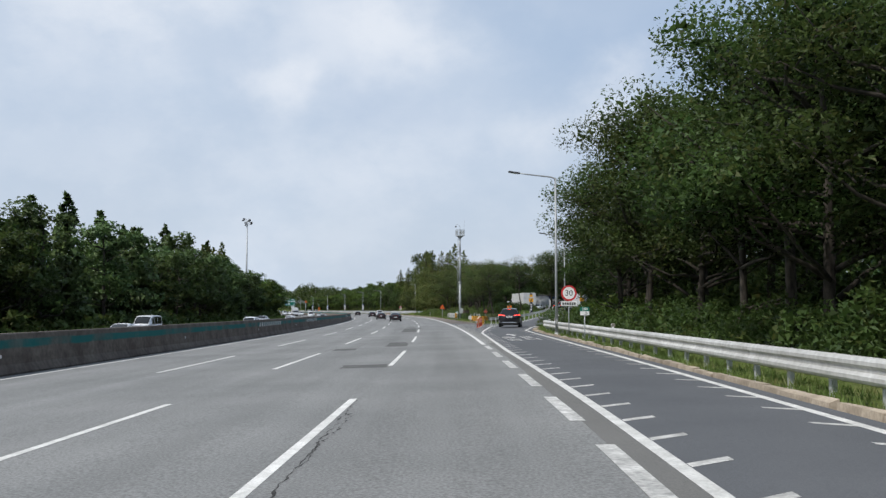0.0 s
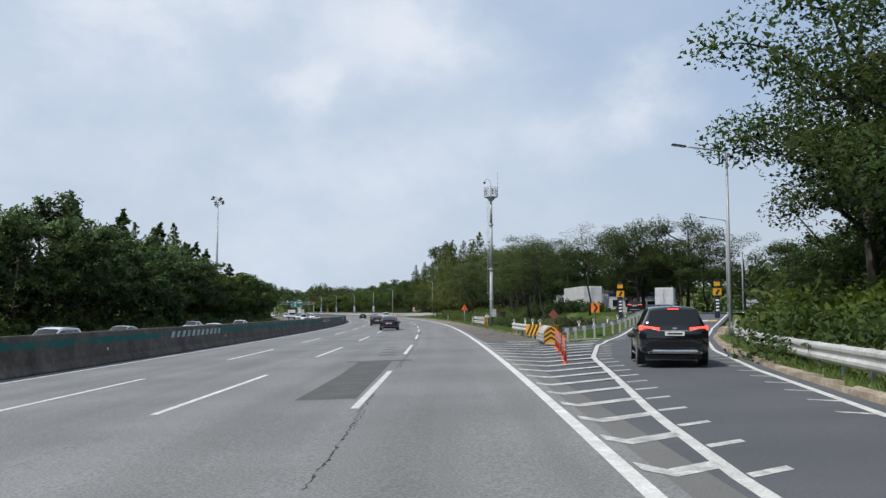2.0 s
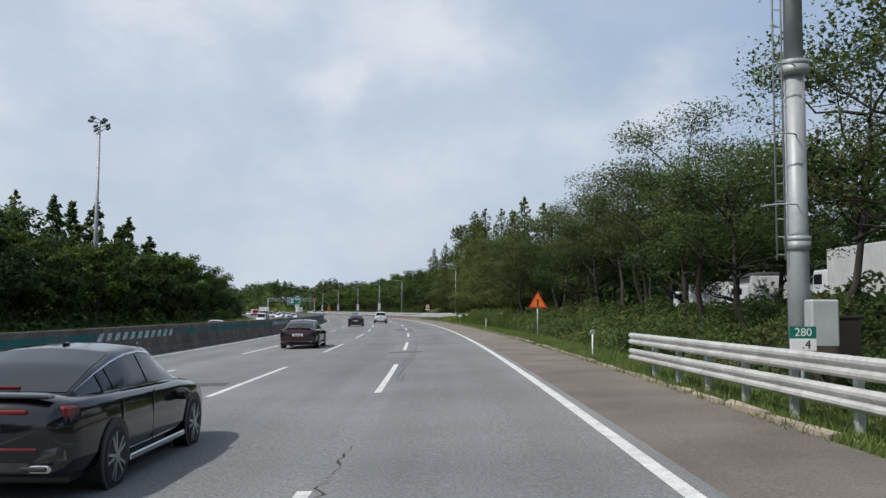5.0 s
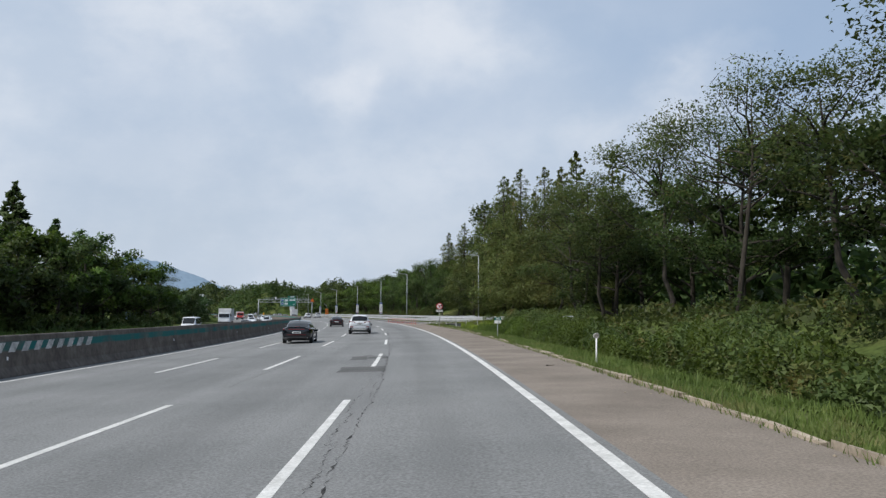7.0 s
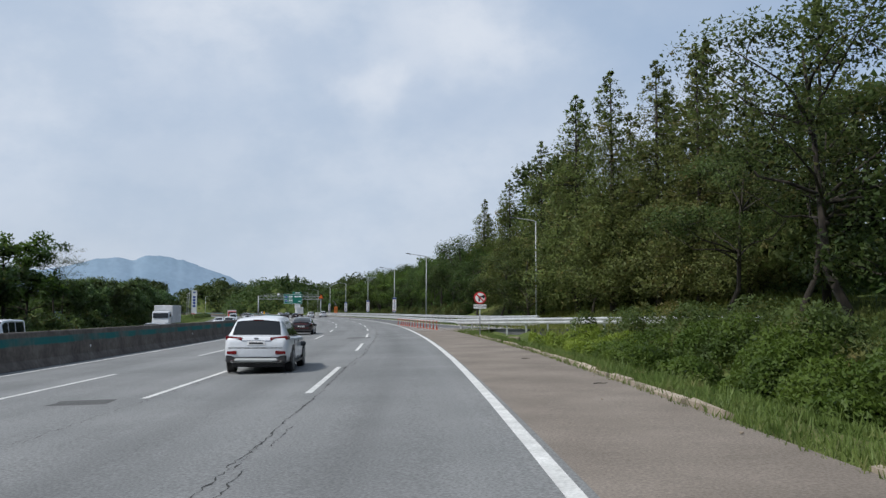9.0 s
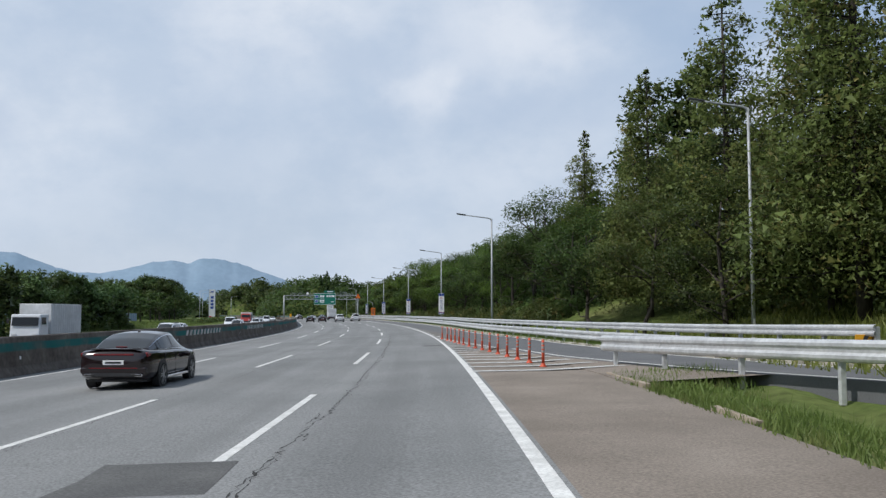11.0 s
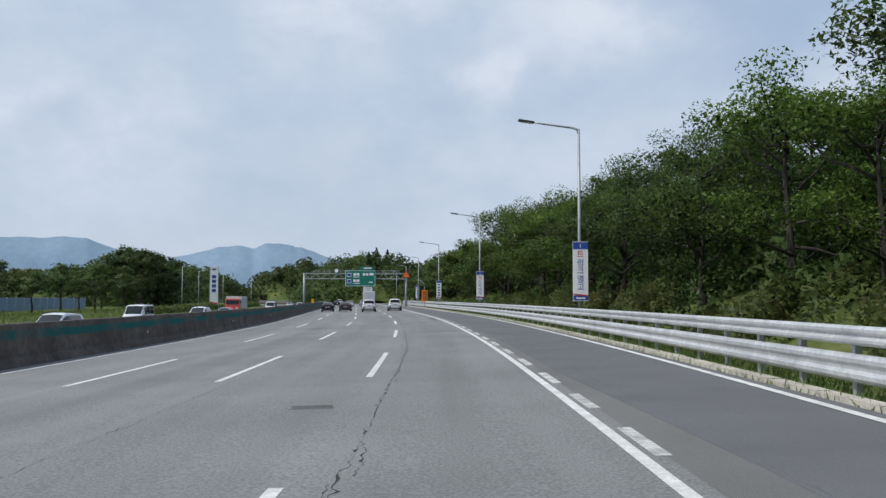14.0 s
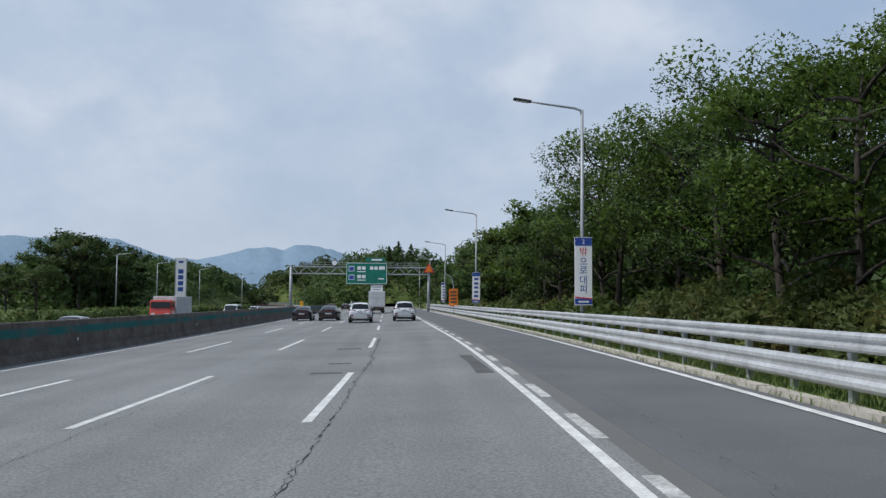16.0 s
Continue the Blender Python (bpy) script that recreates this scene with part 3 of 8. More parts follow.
def tubes(list_of):
    vs, fs, off = [], [], 0
    for path, radii, seg in list_of:
        v, f = tube(path, radii, seg)
        vs.append(v)
        fs += [tuple(i + off for i in q) for q in f]
        off += len(v)
    return np.concatenate(vs), fs


def lettering(name, text, size, mat, m, parent=None, align="CENTER", label=""):
    """Words as a thin raised mesh in the built-in font, in the local xz plane of m, read from -y."""
    cu = bpy.data.curves.new(name, "FONT")
    cu.body, cu.size, cu.align_x, cu.align_y = text, size, align, "CENTER"
    cu.extrude, cu.resolution_u = 0.002, 3
    tmp = new(name, cu)
    bpy.context.view_layer.update()
    me = bpy.data.meshes.new_from_object(tmp.evaluated_get(bpy.context.evaluated_depsgraph_get()))
    bpy.data.objects.remove(tmp)
    me.materials.clear()
    me.materials.append(mat)
    o = new(name, me)
    if parent is not None:
        o.parent = parent
    o.matrix_basis = m @ pose(0, 0, 0, 90)
    if label:
        o["label"] = label
    return o

# ---- ground, carriageways, markings ----
gs = np.concatenate([np.arange(-400, -40, 40), np.arange(-40, 560, 4), np.arange(560, 1000, 20), np.arange(1000, 2601, 100)]).astype(float)
gu = np.concatenate([-np.geomspace(1200, 60, 14), np.arange(-56, -12, 4), [-12.6, -9, -5, 0, 4], np.arange(6, 40, 1.0), np.geomspace(41, 1200, 16)])
GS, GU = np.meshgrid(gs, gu, indexing="ij")
GZ = ground_z(GS, GU) 
SHOULDER = table([(96, 7.2), (104, 6.9), (113, 6.5), (140, 6.15), (200, 6.35), (235, 6.7), (262, 7.15), (285, 7.1), (300, 7.0), (308, 6.6), (317, 5.3)])
COVER = ((GU > -31) & (GU < 4)) | ((GS > 96) & (GS < 318) & (GU < SHOULDER(GS)) & (GU > 0)) | ((GS < 134) & (GU > 0) & (GU < RAMP_R(GS) + 0.4) & ((GS < 98) | (GU > RAMP_L(GS) - 0.3))) | ((GS > 262) & (GU > JOIN_L(GS) - 0.5) & (GU < JOIN_R(GS) + 0.45)) | ((GS > 314) & (GU > 0) & (GU < JOIN_R(GS) + 0.45)) | ((GS > 134) & (GS < 222) & (GU > 23) & (GU < 58))
GZ = np.where(COVER, np.minimum(GZ, np.where(GU > 8, GZ, 0.2)) - 0.3, GZ)
rg = np.random.default_rng(3)
GZ = GZ + 0.07 * rg.standard_normal(GZ.shape) * (GU > 13) + 0.08 * rg.standard_normal(GZ.shape) * (GU < -36)
tagged(obj("ground", place(GS, GU, GZ).reshape(-1, 3), grid_faces(len(gs), len(gu)), M["ground"], smooth_shade=True),
       "uneven green grass and weeds beside the motorway", "ground", kind="stuff")

LONG = np.arange(-60, 900, 5.0)
tagged(ribbon("road", LONG, EDGE_L(LONG) - 0.75, 3.9, road_z(EDGE_L(LONG) - 0.75), road_z(3.9), M["road_asphalt"], 0.25),
       "worn light grey asphalt motorway with four lanes", "road", kind="structure")
road = bpy.data.objects["road"]
across = road.data.attributes.new("across", "FLOAT", "POINT")
eu = EDGE_L(LONG) - 0.75
across.data.foreach_set("value", np.stack([eu, eu, 0 * eu + 3.9, 0 * eu + 3.9], 1).ravel().astype(np.float32))
along = road.data.attributes.new("along", "FLOAT", "POINT")
along.data.foreach_set("value", np.repeat(LONG, 4).astype(np.float32))
so = np.arange(-60, 900, 5.0)
OPP_Z = float(road_z(-13.2)) - 0.3
tagged(ribbon("opposite_road", so, EDGE_L(so) - 18.4, EDGE_L(so) - 1.55, OPP_Z, OPP_Z, M["asphalt"], 0.25),
       "worn grey asphalt of the opposite carriageway", "road", kind="structure")
ss = np.concatenate([np.arange(89, 96, 1.0), np.arange(96, 318, 3.0)])
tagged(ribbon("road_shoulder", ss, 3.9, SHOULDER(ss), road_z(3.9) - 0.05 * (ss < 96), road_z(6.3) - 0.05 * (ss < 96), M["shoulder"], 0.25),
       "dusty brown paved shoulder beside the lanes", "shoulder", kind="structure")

# exit ramp, the gore before it and the joining lane: darker, newer asphalt
sr = np.concatenate([np.arange(-60, 96, 3.0), np.arange(96, 135, 3.0)])
zm = road_z(3.9) + (ramp_z(sr) - road_z(3.9)) * 0.46 / (RAMP_R(sr) + 0.35 - 3.9)
tagged(ribbon("ramp_margin", sr[sr < 97.5], 3.9, 4.36, road_z(3.9), zm[sr < 97.5], M["asphalt"], 0.25),
       "worn grey asphalt strip between the lanes and exit ramp", "road", kind="structure")
tagged(ribbon("exit_ramp", sr, np.where(sr < 96, 4.36, RAMP_L(sr) - 0.35), RAMP_R(sr) + 0.35, np.where(sr < 96, zm, ramp_z(sr)), ramp_z(sr), M["asphalt_dark"], 0.25),
       "dark grey asphalt exit ramp climbing to a rest area", "ramp", kind="structure")
sn = np.linspace(91, 100.4, 9)
tagged(ribbon("gore_overlay", sn, 3.9, np.interp(sn, [91, 95, 98.2, 100.4], [6.0, 6.0, 5.0, 3.95]), road_z(3.9) + 0.003, road_z(5.6) + 0.006, M["asphalt_dark"], 0.003),
       "dark asphalt overlay at the nose of the exit gore", "road", kind="structure")
sp = np.arange(132, 222, 6.0)
tagged(ribbon("rest_area_pavement", sp, np.interp(sp, [132, 150, 222], [22.8, 21.5, 22]), np.interp(sp, [132, 145, 222], [31, 58, 62]), 1.52, 1.55, M["asphalt_dark"], 0.3),
       "dark asphalt parking area of the rest area", "pavement", kind="structure")
sj = np.concatenate([np.arange(262, 318, 3.0)])
tagged(ribbon("joining_ramp", sj, JOIN_L(sj) - 0.4, JOIN_R(sj) + 0.4, join_z(sj), join_z(sj), M["asphalt_join"], 0.7),
       "dark grey asphalt ramp joining from the rest area", "ramp", kind="structure")
sg = np.arange(297, 319, 1.5)
GORE_L, GORE_R = SHOULDER(sg) - 0.05, np.maximum(JOIN_L(sg) - 0.38, SHOULDER(sg))
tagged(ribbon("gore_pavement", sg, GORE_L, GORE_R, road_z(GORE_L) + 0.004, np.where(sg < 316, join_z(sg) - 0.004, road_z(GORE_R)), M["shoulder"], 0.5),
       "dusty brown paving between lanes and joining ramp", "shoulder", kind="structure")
sk = np.arange(315, 356, 5.0)
tagged(ribbon("joining_lane", sk, 3.9, JOIN_R(sk) + 0.35, road_z(3.9), road_z(7.4), M["asphalt_dusty"], 0.25),
       "dusty brownish asphalt strip beyond the joining gore", "road", kind="structure")
sk = np.arange(355, 901, 5.0)
tagged(ribbon("joining_lane", sk, 3.9, JOIN_R(sk) + 0.35, road_z(3.9), road_z(7.4), M["asphalt"], 0.25),
       "grey asphalt strip between lanes and joining lane", "road", kind="structure")
sd = np.arange(317, 900, 5.0)
ul = np.interp(sd, [317, 330, 338, 345, 355, 367], [6.1, 5.3, 5.0, 4.85, 4.7, 4.25])
zl = road_z(3.9) + (road_z(7.4) - road_z(3.9)) * (ul - 3.9) / (JOIN_R(sd) + 0.35 - 3.9)
tagged(ribbon("joining_lane_overlay", sd, ul, JOIN_R(sd) + 0.33, zl + 0.004, road_z(7.4) + 0.004, M["asphalt_join"], 0.003),
       "darker asphalt overlay of the joining lane", "road", kind="structure")


def mark(name, s, left, right, zf, mat, label, group, lift=0.004):
    zl, zr = zf(s, left) + lift, zf(s, right) + lift
    return tagged(ribbon(name, s, left, right, zl, zr, mat, 0.003), label, "road marking", group, "structure")


def zmain(s, u):
    return road_z(u)


def zramp(s, u):
    return np.where(np.asarray(s) < 96, road_z(3.9) + (ramp_z(s) - road_z(3.9)) * np.clip((np.asarray(u) - 3.9) / (RAMP_R(s) + 0.35 - 3.9), 0, 1), ramp_z(s))


def zjoin(s, u):
    return np.where(np.asarray(s) < 316, join_z(s), road_z(u) + 0.006)


E1 = np.arange(-60, 900, 5.0)
E2 = np.concatenate([np.arange(41, 60, 2.0), np.arange(60, 900, 5.0)])
EDGE_R = table([(0, 3.62), (90, 3.57), (120, 3.57), (145, 3.63), (230, 3.68), (260, 3.76), (335, 3.70), (365, 3.60), (900, 3.58)])
mark("edge_line", E2, EDGE_R(E2) - 0.095 + 0.02 * smooth(300, 330, E2), EDGE_R(E2) + 0.095 - 0.02 * smooth(300, 330, E2), zmain, M["paint"], "solid white edge line on asphalt", "edge lines")
mark("edge_line", E1, EDGE_L(E1) - 0.08, EDGE_L(E1) + 0.08, zmain, M["paint"], "solid white edge line beside the median barrier", "edge lines")
mark("edge_line", E1, EDGE_L(E1) - 2.6, EDGE_L(E1) - 2.45, lambda s, u: OPP_Z + 0 * s, M["paint"], "solid white edge line of the opposite carriageway", "edge lines")
for k in (0, 1, 2):
    ln = lane(k)
    for i in range(-3, 42):
        far = 17.1 + 20 * i - 0.4 * smooth(150, 250, 20 * i)
        sx = np.linspace(far - 9.9 + 1.2 * smooth(150, 250, far), far, 5)
        mark("lane_dash", sx, ln(sx) - 0.075, ln(sx) + 0.075, zmain, M["paint"], "white dash of a lane line, slightly worn", "lane dashes")
for k in (1, 2, 3):
    for i in range(-2, 42):
        sx = np.linspace(20 * i, 20 * i + 10.0, 4)
        uu = EDGE_L(sx) - 2.5 - 3.6 * k
        mark("lane_dash", sx, uu - 0.075, uu + 0.075, lambda s, u: OPP_Z + 0 * s, M["paint"], "white dash of an opposite lane line", "opposite lane dashes")
# exit: broad blocks, ramp lines, sawtooth bars
for i in range(-4, 5):
    sx = np.linspace(12.9 + 5.75 * i, 16.4 + 5.75 * i, 3)
    mark("exit_block", sx, 3.52 + 0.24 * (1 - smooth(5, 36, sx)), 3.74 + 0.26 * (1 - smooth(5, 36, sx)), lambda s, u: np.maximum(road_z(u), zramp(s, u)), M["paint_worn"], "broad white block of the exit line", "exit blocks")
sx = np.arange(-60, 134, 2.0)
mark("ramp_line", sx, RAMP_L(sx) - 0.02, RAMP_L(sx) + 0.15, zramp, M["paint"], "solid white left edge line of the exit ramp", "ramp lines")
mark("ramp_line", sx, RAMP_R(sx) - 0.1, RAMP_R(sx) + 0.05, zramp, M["paint"], "solid white right edge line of the exit ramp", "ramp lines")
def quad_mark(name, pts, zf, label, group, mat=None):
    vv = np.array([place(settle(a), b, float(zf(a, b)) + 0.005) for a, b in pts])
    n = len(pts) // 2
    faces = [(i, i + 1, 2 * n - 2 - i, 2 * n - 1 - i) for i in range(n - 1)]
    return tagged(obj(name, vv, faces, mat or M["paint_worn"]), label, "road marking", group, "structure")


for i in range(62):
    s0 = 9.12 + 1.83 * (i - 10)
    a, b = float(RAMP_L(s0)) + 0.16, float(RAMP_L(s0)) + 0.7
    quad_mark("ramp_bar", [(s0, a), (s0 + 0.35, b), (s0 + 0.57, b), (s0 + 0.22, a)], zramp, "short white slowing bar on the ramp", "slowing bars")
    s0 += 2.4
    a, b = float(RAMP_R(s0)) - 0.55, float(RAMP_R(s0)) - 0.1
    quad_mark("ramp_bar", [(s0 + 0.45, a), (s0, b), (s0 + 0.22, b), (s0 + 0.62, a)], zramp, "short white slowing bar on the ramp", "slowing bars")
# gore: bars bent where the bollards stand
for i in range(26):
    sv = 43.7 + 2.1 * i
    uv = max(4.0, 4.25 + 0.1 * (sv - 73.1))
    ur = float(RAMP_L(sv + 1.0)) - 0.02
    sl = sv + 1.5 * (uv - 3.74) + (0.6 if sv > 90 else 0.0)
    sr_ = sv + 0.72 * (ur - uv)
    if ur - 3.74 < 0.3:
        continue
    if sv < 90:
        quad_mark("gore_bar", [(sl, 3.74), (sv, uv), (sr_, ur), (sr_ + 0.4, ur), (sv + 0.42, uv), (sl + 0.48, 3.74)], lambda a, b: max(float(road_z(b)), float(zramp(min(a, 95.9), b)) if a < 98 else 0), "worn white bent bar across the gore", "gore bars")
    else:
        quad_mark("gore_bar", [(sl, 3.74), (sv, uv), (sv + 0.42, uv), (sl + 0.48, 3.74)], lambda a, b: max(float(road_z(b)), float(zramp(min(a, 95.9), b)) if a < 98 else 0), "worn white bar before the crash cushion", "gore bars")
        u7 = 7.3
        quad_mark("gore_bar", [(sv + 0.7, u7), (sr_ + 0.2, ur), (sr_ + 0.6, ur), (sv + 1.1, u7)], zramp, "worn white bar beside the crash cushion", "gore bars")
def zgore(a, b):
    """Height of the paving between the lanes and the joining ramp."""
    l, r = float(SHOULDER(a)) - 0.05, max(float(JOIN_L(a)) - 0.38, float(SHOULDER(a)) + 0.1)
    q = min(1.0, max(0.0, (b - l) / (r - l)))
    return float(road_z(b)) + 0.006 if a > 316 else float(road_z(min(b, l))) * (1 - q) + float(join_z(a)) * q + 0.006


# the gore of the joining ramp
for i in range(17):
    sv = 332.85 - 1.95 * i
    uv = float(np.interp(sv, [303, 315.3, 321.4, 332.85], [5.85, 4.95, 4.5, 3.98]))
    ur = float(JOIN_L(sv + 0.3)) - 0.05
    pts = [(sv + 0.4, 3.78), (sv, uv), (sv + 0.45, ur), (sv + 0.95, ur), (sv + 0.46, uv), (sv + 0.9, 3.78)]
    quad_mark("gore_bar", pts, zgore, "worn white bar across the joining gore", "gore bars")
sx = np.append(np.arange(262, 334, 1.5), 334.4)
mark("ramp_line", sx, JOIN_L(sx) - 0.08, JOIN_L(sx) + 0.08, zjoin, M["paint"], "solid white line of the joining gore", "ramp lines")
sx = np.arange(262, 900, 3.0)
mark("ramp_line", sx, JOIN_R(sx) - 0.08, JOIN_R(sx) + 0.08, zjoin, M["paint"], "solid white edge line of the joining lane", "ramp lines", 0.009)
for i in range(66):
    s0 = (337.5 if i == 0 else 338.3 + 3.88 * i) if i < 7 else 365.4 + 4.5 * (i - 7)
    sx = np.linspace(s0, s0 + (1.95 if i < 7 else 2.3), 3)
    mark("join_block", sx, EDGE_R(sx) + 0.16 + 0.1 * (sx < 340), EDGE_R(sx) + 0.34 + 0.16 * (sx < 340), zmain, M["paint_worn"], "broad white block beside the joining lane", "join blocks")
# hump markings at the top of the exit ramp
for i in range(8):
    sx = np.array([118.0, 119.6])
    a = RAMP_L(sx) + 0.4 + 0.66 * i
    mark("hump_bar", sx, a, a + 0.6, zramp, M["paint_yellow"] if i % 2 else M["paint"], "yellow and white bar of a speed hump", "hump bars", 0.006)

# darker repair patches in the asphalt
for s0, s1, ua, ub in ((41.9, 46.3, -1.2, -0.15), (39.1, 40.9, -3.45, -2.4), (26.5, 28.0, -1.55, -0.1), (43.5, 47.2, -1.2, -0.3), (69, 82.8, -1.42, -0.2), (82.2, 83.0, -1.9, 0.45),
                       (86.5, 87.3, -1.1, -0.4), (89, 89.7, -1.1, -0.45), (91.9, 92.5, -1.25, -0.65), (94.5, 95.0, -1.2, -0.6), (205.4, 207.9, -1.02, 0.45), (212.3, 214.9, -1.1, -0.46), (212.9, 214.6, -0.45, 0.36), (215.4, 215.7, -0.7, -0.3), (321.65, 322.8, 2.52, 3.54),
                       (286.3, 288.2, -1.3, 0.3), (415.5, 422.2, 3.0, 3.4), (419.6, 420.1, -0.85, -0.2), (427, 427.9, -1.2, -0.3), (416.4, 416.9, -1.0, -0.2), (165, 165.8, -0.6, 0.8), (362.5, 363, -0.9, -0.2), (150, 151, -5, -4), (247, 248, -5.2, -4)):
    sx = np.linspace(s0, s1, 3)
    sk_ = 0.12 * (s1 - s0)
    tagged(ribbon("repair_patch", sx, ua + np.array([0, 0.05, -0.04]), ub + np.array([0.04, 0, -0.05]), road_z(ua) + 0.0035, road_z(ub) + 0.0035, M["patch"], 0.003),
           "darker rectangular repair patch in the asphalt", "repair patch", "repair patches", "structure")


def crack(s0, s1, u0, u1, width, seed):
    """A ragged crack along a lane joint, with broken side cracks beside it."""
    r = np.random.default_rng(seed)
    vs, fs, off = [], [], 0

    def strand(a, b, shift, wide, step):
        nonlocal off
        s = np.arange(a, b, step)
        k = len(s)
        if k < 4:
            return
        slow = np.cumsum(r.normal(0, 0.02, k))
        slow -= np.linspace(0, slow[-1], k)
        c = np.interp(s, [s0, s1], [u0, u1]) + shift + slow * 0.35 + r.normal(0, 0.022, k)
        w = wide * np.clip(r.gamma(1.1, 0.7, k), 0.12, 2.6)
        rows = np.stack([place(s, c - w / 2, road_z(c) + 0.0035), place(s, c + w / 2, road_z(c) + 0.0035)], 1)
        vs.append(rows.reshape(-1, 3))
        fs.extend(grid_faces(k, 2, off))
        off += 2 * k

    strand(s0, s1, 0.0, width * 0.4, 0.14)
    a = s0
    while a < s1 - 2:
        n = r.uniform(0.6, 3.5)
        if r.random() < 0.7:
            strand(a, min(s1, a + n), r.choice([-1, 1]) * r.uniform(0.04, 0.12), width * 0.3, 0.11)
        a += n * r.uniform(0.5, 1.3)
    tagged(obj("road_crack", np.concatenate(vs), fs, M["crack"]), "ragged dark crack along a lane joint", "road crack", "road cracks", "structure")


for q in ((4, 17, 0.35, 0.1, 0.05), (30, 64, -3.55, -3.55, 0.02), (60, 70, 0.3, 0.1, 0.05), (78, 128, 0.12, 0.12, 0.055), (88, 130, -3.75, -3.6, 0.02), (120, 140, 0.18, 0.16, 0.06), (150, 262, 0.3, 0.3, 0.045),
          (200, 300, -3.3, -3.3, 0.02), (262, 298, 0.4, 0.74, 0.05), (296, 345, 0.75, 0.66, 0.05), (345, 440, 0.66, 0.22, 0.05), (300, 440, -3.1, -3.0, 0.018), (330, 440, 4.7, 4.75, 0.014), (374, 388, 2.2, 2.3, 0.012)):
    crack(*q, seed=int(q[0] * 7 + q[4] * 1000))

# ---- kerbs: cast blocks, some chipped and shifted ----
def kerb_run(s0, s1, line, zf, step, parent_label, drop=0.0, w=0.17, rough=1.0, mat="concrete"):
    root = empty("kerb", Matrix(), parent_label, "kerb", kind="structure")
    r = np.random.default_rng(int(s0) + 99)
    s = s0
    while s < s1:
        if r.random() > drop:
            ln = step * (0.99 - rough * r.uniform(0.0, 0.09))
            h = 0.09 * (1 + rough * r.uniform(-0.3, 0.15))
            bm = bmesh.new()
            bmesh.ops.create_cube(bm, size=1.0, matrix=Matrix.Diagonal((w, ln, h + 0.2, 1)))
            top = [v for v in bm.verts if v.co.z > 0]
            for v in top:
                v.co.x += rough * r.normal(0, 0.012) + (0.03 if v.co.x < 0 else -0.01)
                v.co.z += rough * r.normal(0, 0.02)
                v.co.y += rough * r.normal(0, 0.03)
            o = part("kerb_block", bm, M[mat], root)
            o.matrix_basis = at(s + step / 2, float(line(s + step / 2)) + rough * r.normal(0, 0.02), float(zf(s, line(s))) + h / 2 - 0.1, rough * r.normal(0, 0.8))
        s += step
    return root


kerb_run(-20, 112, lambda s: RAMP_R(s) + 0.55, lambda s, u: ramp_z(s), 1.6, "chipped concrete kerb along the exit ramp", 0.03, 0.22)
kerb_run(104, 300, lambda s: SHOULDER(s) + 0.12, lambda s, u: road_z(u) - 0.03, 2.0, "broken half-buried concrete kerb along the shoulder", 0.12)
kerb_run(268, 560, lambda s: JOIN_R(s) + 0.5, lambda s, u: join_z(s) if s < 316 else road_z(7.4), 2.0, "pale weathered concrete kerb along the joining lane", 0.0, 0.32, 0.15, "kerb_pale")

# ---- median barrier ----
def median():
    s = np.arange(-60, 900, 3.0)
    prof = [(-0.02, 0.0), (0.0, 0.08), (-0.16, 0.36), (-0.26, 1.34), (-0.29, 1.38), (-0.51, 1.38), (-0.54, 1.34), (-0.64, 0.36), (-0.80, 0.08), (-0.78, 0.0)]
    rows = np.stack([place(s, EDGE_L(s) - 0.75 + a, road_z(-12.6) - 0.02 + b) for a, b in prof], 1)
    o = obj("median_barrier", rows.reshape(-1, 3), grid_faces(len(s), len(prof)), M["barrier"])
    h = o.data.attributes.new("height", "FLOAT", "POINT")
    h.data.foreach_set("value", np.tile([b / 1.38 for a, b in prof], len(s)).astype(np.float32))
    tagged(o, "weathered concrete median barrier with a faded teal band", "barrier", kind="structure")
    # white slanted bars painted on some lengths
    for s0 in (68, 96, 163, 205, 330, 352):
        for i in range(11):
            a = s0 + i * 0.95
            q = [(a, 0.84), (a + 0.5, 0.84), (a + 0.85, 1.16), (a + 0.35, 1.16)]
            f = lambda z: -0.16 - (z - 0.36) * 0.1 / 0.98
            v = [place(x, EDGE_L(x) - 0.75 + f(z) + 0.006, road_z(-12.6) - 0.02 + z) for x, z in q]
            tagged(obj("slanted_bar", np.array(v), [(0, 1, 2, 3)], M["paint_worn"], o), "")
    # small round reflectors along it
    for i in range(40):
        sx = 8 + 20 * i
        bm = box_bm((0.05, 0.12, 0.12), bevel=0.015)
        p = part("reflector", bm, M["white"], o, "small white reflector")
        p.matrix_basis = at(sx, float(EDGE_L(sx)) - 0.75 - 0.2, float(road_z(-12.6)) + 0.62)


median()


# ---- guard rails ----
WAVE = [(0.0, -0.155), (0.045, -0.14), (0.075, -0.105), (0.075, -0.06), (0.02, -0.02), (0.02, 0.02), (0.075, 0.06), (0.075, 0.105), (0.045, 0.14), (0.0, 0.155)]


